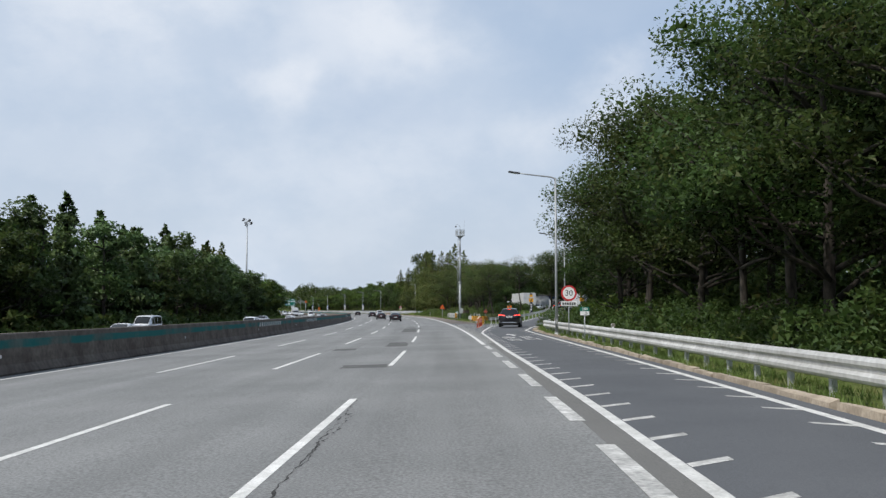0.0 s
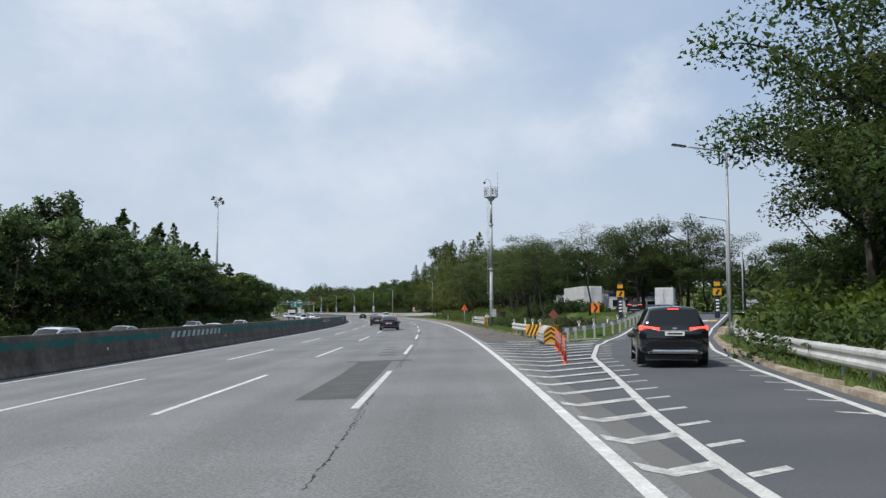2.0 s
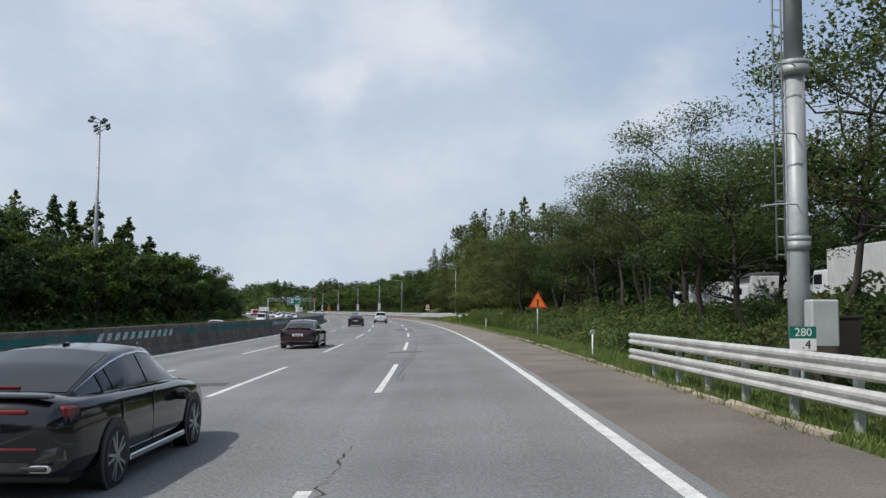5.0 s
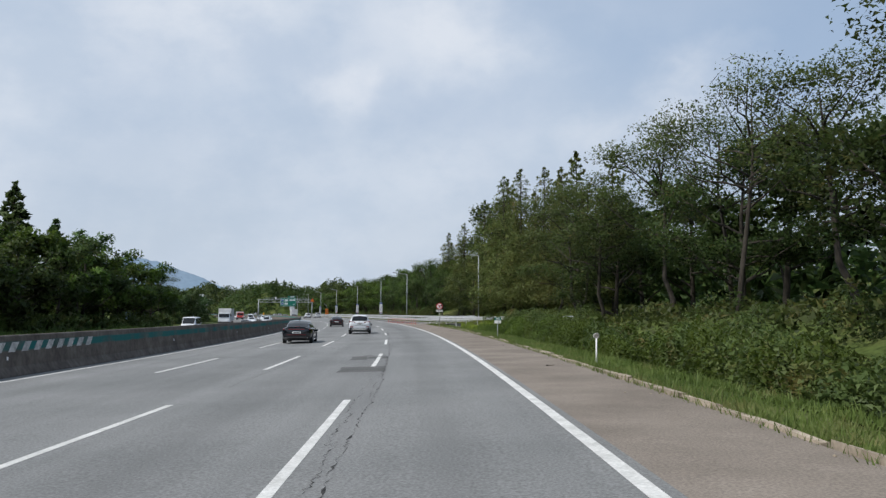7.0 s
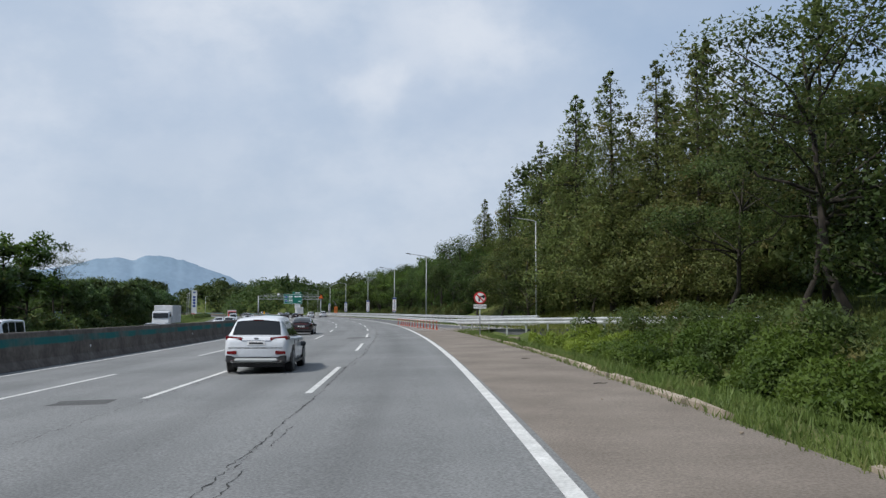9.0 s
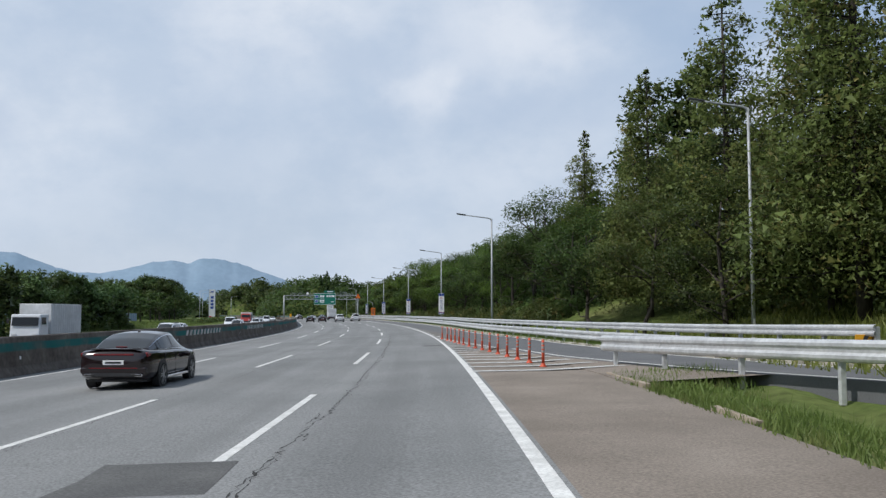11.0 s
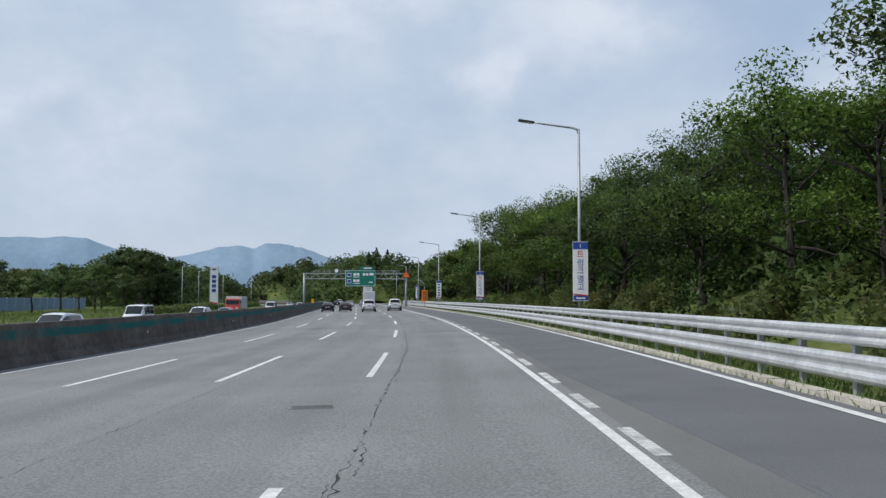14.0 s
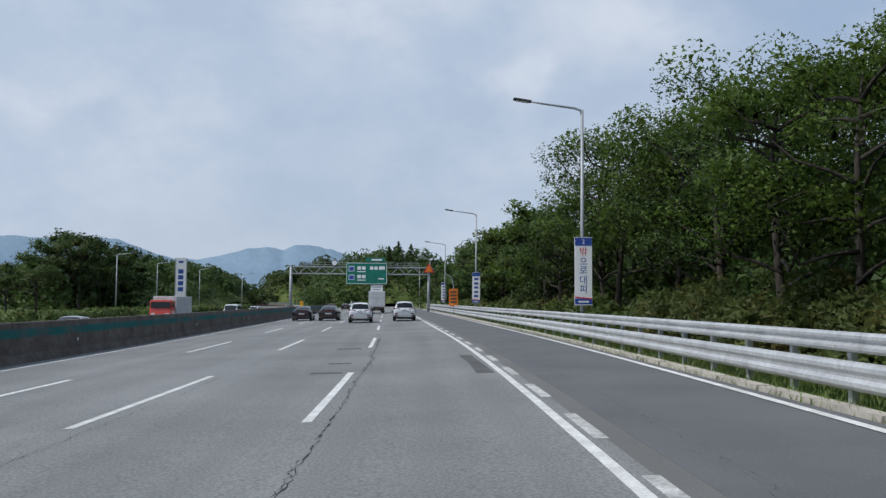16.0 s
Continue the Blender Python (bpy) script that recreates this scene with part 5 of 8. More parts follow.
for i, s in enumerate(np.arange(338, 402, 5.2)):
    set_tree(("round1", "round2")[i % 2], s, -36 + rt.uniform(-1, 1), rt.uniform(0.85, 1.08), "low rounded dark tree behind the opposite lanes", "low trees")
for i, s in enumerate(np.arange(392, 500, 7.5)):
    set_tree(("small1", "small2")[i % 2], s, -41 + rt.uniform(-1, 1), rt.uniform(0.78, 0.95), "slim young tree with a bare trunk in a row", "young trees", wide=1.1)
for s, u, k, sc in ((535, -49, "far3", 1.05), (541, -55, "far3", 1.15), (547, -50, "far1", 1.15), (553, -57, "far3", 1.15), (559, -51, "far3", 1.05), (566, -56, "far1", 1.2), (573, -52, "far3", 1.0)):
    set_tree(k, s, u, sc, "large dark tree of a grove beyond the opposite lanes", "grove trees")


# bushes and weeds: patches of stuff
def round_way(s, d):
    """Ways out of mounds that are given along and across the road, turned into the world."""
    h = heading(s)
    return np.stack([-np.sin(h) * d[:, 0] + np.cos(h) * d[:, 1], np.cos(h) * d[:, 0] + np.sin(h) * d[:, 1], np.abs(d[:, 2]) + 0.1], -1)


def scrub(name, s0, s1, ua, ub, count, hmax, leaf, mat, label, seed, zoff=0.0, bottom=0.0):
    """A thicket: mounds of sprays over a stretch of the plan."""
    r = np.random.default_rng(seed)
    nm = max(6, int((s1 - s0) * (ub - ua) / 3.6))
    ms, mu = r.uniform(s0, s1, nm), r.uniform(ua, ub, nm)
    mh, mr = hmax * r.uniform(0.3, 1.0, nm), r.uniform(0.8, 2.0, nm)
    pick = r.integers(0, nm, count)
    d = r.normal(size=(count, 3))
    d /= np.linalg.norm(d, axis=1)[:, None]
    rad = r.uniform(0.5, 1.0, count) ** 0.4
    s = ms[pick] + d[:, 0] * mr[pick] * rad
    u = np.clip(mu[pick] + d[:, 1] * mr[pick] * rad, ua - 0.3, ub + 0.5)
    z = ground_z(s, u) + zoff + np.maximum(0.02, np.abs(d[:, 2]) * rad * mh[pick])
    o = new(name, leaf_mesh(name, place(s, u, z), leaf, mat, seed + 3, up=0.35, out=round_way(s, d)))
    return tagged(o, label, "bushes", kind="stuff")


def grass(name, s0, s1, ua, ub, count, h, mat, label, seed, zoff=0.0):
    """Blades of grass as narrow bent triangles."""
    r = np.random.default_rng(seed)
    s, u = r.uniform(s0, s1, count), None
    la, lb = (ua(s) if callable(ua) else ua), (ub(s) if callable(ub) else ub)
    u = la + (lb - la) * r.uniform(0, 1, count)
    z = ground_z(s, u) + zoff
    c = place(s, u, z)
    hh = h * r.gamma(3, 0.33, count)
    a = r.uniform(0, 2 * np.pi, count)
    w = np.stack([np.cos(a), np.sin(a), 0 * a], -1) * (0.012 + 0.02 * r.random(count))[:, None] * (h / 0.2)
    lean = np.stack([r.normal(0, 0.35, count), r.normal(0, 0.35, count), np.ones(count)], -1) * hh[:, None]
    v = np.stack([c - w, c + w, c + lean], 1).reshape(-1, 3)
    me = bpy.data.meshes.new(name)
    me.vertices.add(3 * count)
    me.vertices.foreach_set("co", v.astype(np.float32).ravel())
    me.loops.add(3 * count)
    me.loops.foreach_set("vertex_index", np.arange(3 * count, dtype=np.int32))
    me.polygons.add(count)
    me.polygons.foreach_set("loop_start", np.arange(0, 3 * count, 3, dtype=np.int32))
    me.materials.append(mat)
    me.update(calc_edges=True)
    return tagged(new(name, me), label, "grass", kind="stuff")


scrub("undergrowth", -10, 80, 11.2, 20, 48000, 2.4, 0.16, M["leaf_deep"], "dark undergrowth beneath the trees by the ramp", 201)
scrub("undergrowth", -10, 110, 22, 40, 16000, 4.0, 0.5, M["leaf"], "tall dark thicket behind the belt of trees", 213)
scrub("undergrowth", 345, 560, 15, 32, 24000, 3.0, 0.5, M["leaf_deep"], "thicket beneath the trees of the slope", 214)
scrub("bright_bushes", 60, 96, 15.5, 20, 9000, 2.4, 0.24, M["leaf_fresh"], "bright green bushes beside the climbing ramp", 202)
scrub("bushes", 114, 150, 8.6, 11.0, 51000, 1.6, 0.086, M["leaf_deep"], "green bushes on the verge behind the rail", 203)
scrub("thicket", 111.5, 121, 9.6, 12.4, 16000, 1.35, 0.09, M["leaf_dry"], "dull brownish brush behind the guard rail", 231)
scrub("bushes", 150, 215, 9.0, 14.5, 75000, 2.2, 0.109, M["leaf"], "mixed green bushes along the verge", 204)
scrub("bright_bushes", 196, 234, 8.9, 12.5, 69000, 1.9, 0.086, M["leaf_fresh"], "bright green weeds along the verge", 205)
scrub("bright_bushes", 232, 262, 8.9, 13, 69000, 1.8, 0.086, M["leaf_fresh"], "bright green vines and weeds on the verge", 206)
scrub("bright_bushes", 258, 275, 9.0, 12, 33000, 1.2, 0.086, M["leaf_lime"], "bright yellow-green bushes behind the kerb", 215)
scrub("bushes", 240, 276, 11.8, 15, 45000, 2.3, 0.101, M["leaf"], "dull green bushes on the verge", 207)
scrub("hedge", 430, 560, 10.2, 14.0, 18000, 2.0, 0.28, M["leaf"], "tall weeds and vines on the slope above the rail", 218)
scrub("hedge", 342, 430, 10.2, 14.0, 62000, 2.0, 0.14, M["leaf"], "tall weeds and vines on the slope above the rail", 208)
scrub("undergrowth", 10, 300, -37, -33, 18000, 2.2, 0.45, M["leaf"], "dark undergrowth below the tree belt", 209)
scrub("hedge", 300, 400, -36, -32.5, 12000, 2.2, 0.32, M["leaf"], "trimmed dark hedge behind the opposite lanes", 210)
scrub("undergrowth", 150, 258, 14, 24, 18000, 1.3, 0.26, M["leaf"], "undergrowth beneath the verge trees", 211)
scrub("hedge", 470, 620, -34, -31.5, 12000, 1.3, 0.3, M["leaf"], "low clipped hedge behind the opposite lanes", 212)
grass("grass", -20, 100, lambda s: RAMP_R(s) + 0.68, lambda s: RAMP_R(s) + 2.4, 34000, 0.11, M["grass_blade"], "rough grass below the guard rail", 221, 0.1)
grass("grass", 103, 300, lambda s: SHOULDER(s) + 0.2, lambda s: SHOULDER(s) + 2.6, 90000, 0.11, M["grass_blade"], "rough roadside grass behind the broken kerb", 222, 0.06)
grass("weeds", 102, 298, lambda s: SHOULDER(s) - 0.12, lambda s: SHOULDER(s) + 0.5, 22000, 0.13, M["grass_blade"], "weeds growing over the broken kerb", 228, 0.06)
grass("weeds", 305, 450, lambda s: JOIN_R(s) + 0.3, lambda s: JOIN_R(s) + 0.75, 9000, 0.10, M["grass_blade"], "weeds along the kerb of the joining lane", 229, 0.12)
grass("grass", 104, 146, lambda s: np.minimum(10.6 + 0 * s, RAMP_L(s) - 1.6), lambda s: np.minimum(23 + 0 * s, RAMP_L(s) - 1.2), 52000, 0.09, M["lawn"], "short bright meadow grass before the rest area", 223)
grass("grass", 240, 330, 12, 30, 52000, 0.3, M["grass_sunny"], "tall meadow grass on the slope below the redwoods", 224)
grass("grass", 305, 470, lambda s: JOIN_R(s) + 0.62, lambda s: JOIN_R(s) + 2.6, 40000, 0.12, M["grass_blade"], "rough grass below the two-beam rail", 225, 0.1)
grass("grass", 10, 320, -34, -30.2, 14000, 0.3, M["grass_blade"], "grass strip behind the opposite lanes", 226)
grass("grass", 380, 520, -42, -30.2, 14000, 0.3, M["grass_blade"], "mown grass behind the opposite lanes", 227)

# far wooded hills and the hazy mountain
def far_place(s, u, z):
    """Places beyond the bend, on the straight line that leaves the plan at 440 m."""
    s, u, z = np.broadcast_arrays(np.asarray(s, float), np.asarray(u, float), np.asarray(z, float))
    h, o = float(heading(440)), place(440, 0)
    return np.stack([o[0] - np.sin(h) * (s - 440) + np.cos(h) * u, o[1] + np.cos(h) * (s - 440) + np.sin(h) * u, z], -1)


def far_hill(name, s0, s1, u0, height, half_s, half_u, count, mat, label, seed, leaf):
    r = np.random.default_rng(seed)
    a = np.linspace(-1, 1, 33)
    A, B = np.meshgrid(a, a, indexing="ij")
    fall = np.clip(1 - A ** 2 * 0.9 - B ** 2 * 0.9, 0, 1) ** 0.8
    bump = np.array([[noise.noise(Vector((x * 3 + seed, y * 3, 0))) for y in a] for x in a])
    Z = height * np.clip(fall * (0.85 + 0.35 * bump), 0, None) - 1.0
    sm = (s0 + s1) / 2
    root = obj(name, far_place(sm + A * half_s, u0 + B * half_u, Z).reshape(-1, 3), grid_faces(33, 33), M["ground"], smooth_shade=True)
    tagged(root, label, "hill", kind="structure")
    x, y = r.uniform(-0.98, 0.98, count), r.uniform(-0.98, 0.98, count)
    i, j = ((x + 1) * 16).astype(int), ((y + 1) * 16).astype(int)
    z = Z[i, j] * 0.5 + Z[np.minimum(i + 1, 32), np.minimum(j + 1, 32)] * 0.5
    n_t = count // 60
    tx, ty, tr = r.uniform(-0.97, 0.97, n_t), r.uniform(-0.97, 0.97, n_t), r.uniform(2.2, 4.6, n_t)
    pick = r.integers(0, n_t, count)
    d = r.normal(size=(count, 3))
    d /= np.linalg.norm(d, axis=1)[:, None]
    d[:, 2] = np.abs(d[:, 2])
    ii, jj = ((tx + 1) * 16).astype(int), ((ty + 1) * 16).astype(int)
    tz = Z[ii, jj]
    s = sm + tx[pick] * half_s + d[:, 0] * tr[pick]
    u = u0 + ty[pick] * half_u + d[:, 1] * tr[pick]
    zz = tz[pick] + d[:, 2] * tr[pick] * 1.5 + tr[pick] * 0.3
    o = new("far_wood", leaf_mesh("far_wood", far_place(s, u, zz), leaf, mat, seed + 9, out=round_way(440 + 0 * s, d)))
    tagged(o, "distant dense green woods on a hill", "woods", kind="stuff")


far_hill("far_hill", 600, 860, 52, 17, 150, 44, 44000, M["leaf_deep"], "wooded hill rising beyond the joining lane", 301, 1.0)
far_hill("far_hill", 640, 740, 4, 15, 45, 30, 30000, M["leaf_deep"], "wooded hill where the road bends away", 302, 0.8)
far_hill("far_hill", 760, 900, -30, 19, 60, 34, 20000, M["leaf_deep"], "wooded hill behind the bend", 305, 1.1)
far_hill("far_hill", 640, 860, -95, 15, 130, 36, 34000, M["leaf_deep"], "wooded hill beyond the opposite lanes", 303, 1.1)
far_hill("far_hill", 700, 1000, -190, 14, 150, 60, 14000, M["leaf"], "low distant woods", 304, 1.8)


def mountain(name, dist, az0, az1, peaks, base, seed, mat, label):
    """A ridge seen far off: bearing in degrees left of north, heights in degrees of elevation."""
    az = np.linspace(az0, az1, 160)
    el = np.interp(az, [p[0] for p in peaks], [p[1] for p in peaks])
    el = el + np.array([0.10 * noise.noise(Vector((a * 0.9, seed, 0))) + 0.05 * noise.noise(Vector((a * 2.7, seed, 3))) for a in az])
    rows = []
    for k, (dd, ff) in enumerate(((dist, 0.0), (dist * 1.03, 0.55), (dist * 1.07, 1.0), (dist * 1.2, 0.0))):
        x, y = -np.sin(np.radians(az)) * dd, np.cos(np.radians(az)) * dd + 250
        rows.append(np.stack([x, y, np.tan(np.radians(el)) * dd * ff + base], -1))
    v = np.stack(rows, 1)
    tagged(obj(name, v.reshape(-1, 3), grid_faces(160, 4), mat, smooth_shade=True), label, "mountain", kind="structure")


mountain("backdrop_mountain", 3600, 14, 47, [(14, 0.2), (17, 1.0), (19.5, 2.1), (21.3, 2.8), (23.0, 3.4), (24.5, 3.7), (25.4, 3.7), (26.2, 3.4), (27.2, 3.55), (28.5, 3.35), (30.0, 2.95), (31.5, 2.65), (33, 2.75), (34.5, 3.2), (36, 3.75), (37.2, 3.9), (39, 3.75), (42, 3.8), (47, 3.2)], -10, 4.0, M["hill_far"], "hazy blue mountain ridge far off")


def woods(s0, s1, ua, ub, n_t, h, count, leaf, label, seed):
    """Crowns too far behind the first rows to tell apart, over a stretch of the land."""
    r = np.random.default_rng(seed)
    ts, tu, tr = r.uniform(s0, s1, n_t), r.uniform(ua, ub, n_t), r.uniform(2.4, 4.4, n_t)
    pick = r.integers(0, n_t, count)
    d = r.normal(size=(count, 3))
    d /= np.linalg.norm(d, axis=1)[:, None]
    s, u = ts[pick] + d[:, 0] * tr[pick], tu[pick] + d[:, 1] * tr[pick]
    z = ground_z(s, u) + h * (0.5 + 0.5 * d[:, 2]) * r.uniform(0.75, 1.0, n_t)[pick]
    tagged(new("woods", leaf_mesh("woods", place(s, u, z), leaf, M["leaf_deep"], seed + 1, out=round_way(s, d))), label, "woods", kind="stuff")


woods(225, 345, 32, 60, 90, 9.0, 14000, 0.9, "dense woods behind the redwoods", 401)
scrub("hedge", 342, 430, 13.0, 18.5, 30000, 2.4, 0.2, M["leaf_deep"], "dark brushwood between the slope trees", 219)
woods(300, 350, 30, 62, 70, 9.0, 9000, 0.9, "dense woods beside the redwoods", 405)
woods(345, 570, 36, 80, 260, 8.0, 30000, 1.1, "dense woods on the upper slope", 402)
scrub("thicket", 146, 159, 14.5, 21.5, 6000, 1.9, 0.24, M["leaf_deep"], "dark tall thicket before the parked lorries", 216)
scrub("thicket", 124, 160, 10.6, 14.2, 36000, 1.35, 0.12, M["leaf_dry"], "dull olive shrubs beyond the short rail", 217)
woods(110, 235, 62, 95, 120, 10.0, 20000, 0.9, "woods behind the rest area", 404)
woods(525, 585, -66, -46, 40, 8.0, 6000, 0.8, "dark thicket of the grove", 403)
for s, u, z, k, sc in ((668, 8, 12.5, "pine2", 0.62), (672, 4, 12.5, "pine1", 0.66), (664, 1, 12.0, "pine3", 0.5), (676, 13, 11.5, "far1", 0.6)):
    v = far_place(s, u, z)
    t = empty("pine_tree", pose(float(v[0]), float(v[1]), float(v[2]), 0, 0, s * 7) @ Matrix.Diagonal((sc * 1.2, sc * 1.2, sc, 1)), "pine standing above the far wooded hill", "tree", "hilltop pines")
    for nm, me in zip(("trunk", "crown"), STORE[k]):
        o = new(nm, me)
        o.parent = t

# ---- vehicles: local x right, y ahead, origin on the road below the middle ----
SHAPES = {
    "sedan": dict(body=[(-2.43, .66, .44, .84, .86), (-2.38, .82, .34, .94, 1.0), (-2.15, .90, .26, .98, 1.04), (-1.3, .925, .2, .97, 1.0), (0, .93, .2, .95, .98), (.9, .925, .2, .93, .97), (1.6, .915, .2, .87, .94), (2.1, .86, .22, .76, .83), (2.36, .72, .28, .64, .69), (2.43, .52, .36, .56, .58)],
                  cabin=[(-1.95, .70, .66, .98, 1.01), (-1.35, .80, .66, .97, 1.26), (-.75, .84, .63, .96, 1.42), (-.1, .85, .62, .95, 1.455), (.35, .85, .60, .94, 1.42), (.85, .83, .60, .93, 1.19), (1.3, .78, .66, .92, .955)],
                  side=[(-1.4, -1.2), (-1.16, -.26), (-.2, .8)], rear=(-1.9, -.82), front=(.42, 1.22), wheels=(-1.38, 1.42), r=.335, lamp=(.80, .93), plate=.70, bar=True),
    "suv": dict(body=[(-2.41, .74, .56, .90, .92), (-2.38, .86, .44, 1.02, 1.04), (-2.28, .915, .36, 1.10, 1.12), (-2.0, .94, .30, 1.10, 1.12), (-1.2, .95, .24, 1.06, 1.08), (0, .95, .24, 1.04, 1.06), (.9, .945, .24, 1.03, 1.06), (1.55, .935, .24, .99, 1.06), (2.0, .89, .26, .9, .98), (2.28, .78, .3, .78, .84), (2.36, .6, .38, .68, .7)],
                cabin=[(-2.33, 0.830, 0.745, 1.07, 1.10), (-2.18, 0.860, 0.705, 1.07, 1.36), (-2.0, 0.865, 0.645, 1.07, 1.60), (-1.86, 0.870, 0.625, 1.07, 1.64), (-1.2, 0.870, 0.605, 1.05, 1.68), (-.2, 0.870, 0.595, 1.04, 1.70), (.3, 0.865, 0.575, 1.03, 1.63), (.85, 0.850, 0.585, 1.03, 1.33), (1.3, 0.790, 0.625, 1.02, 1.07)],
                side=[(-1.72, -1.08), (-1.05, -.2), (-.15, .8)], rear=(-2.31, -2.03), front=(.36, 1.24), wheels=(-1.4, 1.38), r=.385, lamp=(.95, 1.10), plate=.90, bar=False),
    "van": dict(body=[(-2.3, .70, .45, 1.0, 1.02), (-2.26, .84, .35, 1.06, 1.09), (-1.9, .87, .28, 1.08, 1.1), (-.6, .87, .25, 1.08, 1.1), (.9, .87, .25, 1.06, 1.09), (1.7, .86, .27, 1.0, 1.04), (2.15, .82, .3, .9, .94), (2.28, .66, .4, .8, .82)],
                cabin=[(-2.25, .82, .78, 1.08, 1.10), (-2.2, .84, .74, 1.08, 1.8), (-2.0, .84, .74, 1.08, 1.92), (0, .85, .75, 1.08, 1.95), (.9, .85, .72, 1.07, 1.9), (1.45, .84, .70, 1.05, 1.45), (1.85, .8, .70, 1.0, 1.05)],
                side=[(-1.9, -.7), (-.6, .3), (.38, 1.1)], rear=(-2.24, -2.18), front=(1.0, 1.75), wheels=(-1.3, 1.3), r=.32, lamp=(.8, 1.0), plate=.66, bar=False),
}


def cabin_point(cab, y, a, side, out=0.0):
    """A point of the cabin's skin: a 0 at the belt, 0.72 at the roof's edge, 1 on the roof's middle."""
    ys = [c[0] for c in cab]
    wb, wt, zb, zt = (np.interp(y, ys, [c[k] for c in cab]) for k in (1, 2, 3, 4))
    if a <= 0.72:
        f = a / 0.72
        x = wb + (wt - wb) * (f ** 1.15)
        z = zb + (zt - 0.05 * (zt - zb) / 0.4 - zb) * f if zt - zb < 0.4 else zb + (zt - 0.05 - zb) * f
        nx, nz = 0.93, 0.36
    else:
        f = (a - 0.72) / 0.28
        x = wt * (1 - f)
        z = zt - (0.05 if zt - zb >= 0.4 else 0.05 * (zt - zb) / 0.4) * (1 - f) ** 2
        nx, nz = 0.15 * (1 - f), 1.0
    return np.array([side * (x + out * nx), y, z + out * nz])


def loft(rings):
    k = len(rings[0])
    v = np.concatenate(rings)
    f = grid_faces(len(rings), k, close=True) + [tuple(range(k))[::-1], tuple((len(rings) - 1) * k + j for j in range(k))]
    return v, f


def build_car(key, shape, paint, bumper=False, rails=False, lit=False):
    """A car as a thing with its parts, kept as a list of (name, mesh, label, parent index, pose)."""
    c = SHAPES[shape]
    parts = []
    rings = []
    for y, w, zb, zs, zc in c["body"]:
        half = [(0.0, zb), (.80 * w, zb), (.95 * w, zb + .07), (w, zb + .22), (w * 1.004, zb + .55 * (zs - zb)), (.985 * w, zs - .09), (.955 * w, zs - .02), (.90 * w, zs + .004), (.5 * w, zc), (0, zc + .012)]
        ring = half + [(-x, z) for x, z in half[-2:0:-1]]
        rings.append(np.array([(x, y, z) for x, z in ring]))
    v, f = loft(rings)
    me = mesh_of("body", v, f, paint, True)
    parts.append(("body", me, "", None, None))
    rings = []
    A = [0, .12, .3, .5, .66, .72, .78, .86, 1.0]
    ys = np.linspace(c["cabin"][0][0], c["cabin"][-1][0], 26)
    for y in ys:
        right = [cabin_point(c["cabin"], y, a, 1) for a in A]
        left = [cabin_point(c["cabin"], y, a, -1) for a in A[-2::-1]]
        rings.append(np.array(right + left))
    v, f = loft(rings)
    parts.append(("cabin", mesh_of("cabin", v, f, paint, True), "", None, None))

    def panel(name, y0, y1, a0, a1, sides, mat, label, out=0.008, taper=0.0):
        for sd in sides:
            rows = []
            n = 6
            for i in range(n + 1):
                row = []
                for j in range(5):
                    a = a0 + (a1 - a0) * j / 4
                    y = y0 + (y1 - y0) * i / n
                    row.append(cabin_point(c["cabin"], y, a, sd, out))
                rows.append(np.array(row))
            v = np.concatenate(rows)
            parts.append((name, mesh_of(name, v, grid_faces(n + 1, 5), mat, True), label, None, None))

    panel("window_trim", c["side"][0][0] - (.45 if shape == "sedan" else .02), c["side"][-1][1], 0.615, 0.645, (1, -1), M["chrome"], "thin chrome window trim", 0.010)
    panel("window_trim", c["side"][0][0], c["side"][-1][1], 0.025, 0.05, (1, -1), M["chrome"], "thin chrome window trim", 0.010)
    for y0, y1 in c["side"]:
        panel("side_window", y0, y1, 0.06, 0.60, (1, -1), M["glass"], "tinted side window")

    def screen(name, y0, y1, lab):
        rows = []
        for y in np.linspace(y0, y1, 9):
            rows.append(np.array([cabin_point(c["cabin"], y, a, 1, 0.009) for a in (.735, .80, .9, 1.0)] + [cabin_point(c["cabin"], y, a, -1, 0.009) for a in (.9, .80, .735)]))
        parts.append((name, mesh_of(name, np.concatenate(rows), grid_faces(9, 7), M["glass"], True), lab, None, None))

    screen("rear_window", *c["rear"], "tinted rear window")
    screen("windscreen", *c["front"], "dark windscreen")
    yr = c["body"][0][0]
    yf = c["body"][-1][0]
    W = max(b[1] for b in c["body"])
    # wheels
    r = c["r"]
    bm = bmesh.new()
    bmesh.ops.create_cone(bm, cap_ends=False, segments=28, radius1=r, radius2=r, depth=.2)
    bmesh.ops.create_cone(bm, cap_ends=True, segments=28, radius1=r - .03, radius2=r - .03, depth=.225)
    bmesh.ops.rotate(bm, verts=bm.verts, cent=(0, 0, 0), matrix=Matrix.Rotation(math.pi / 2, 3, "Y"))
    tyre = bpy.data.meshes.new("tyre")
    bm.to_mesh(tyre)
    bm.free()
    tyre.materials.append(M["black"])
    bm = bmesh.new()
    bmesh.ops.create_cone(bm, cap_ends=False, segments=28, radius1=r * .76, radius2=r * .76, depth=.245)
    for k in range(10):
        a = 2 * math.pi * k / 10 + (0.12 if k % 2 else -0.12)
        bmesh.ops.create_cube(bm, size=1, matrix=Matrix.Rotation(a, 4, "Z") @ Matrix.Translation((r * .39, 0, 0)) @ Matrix.Diagonal((r * .72, .03, .235, 1)))
    bmesh.ops.create_cone(bm, cap_ends=True, segments=14, radius1=.06, radius2=.06, depth=.25)
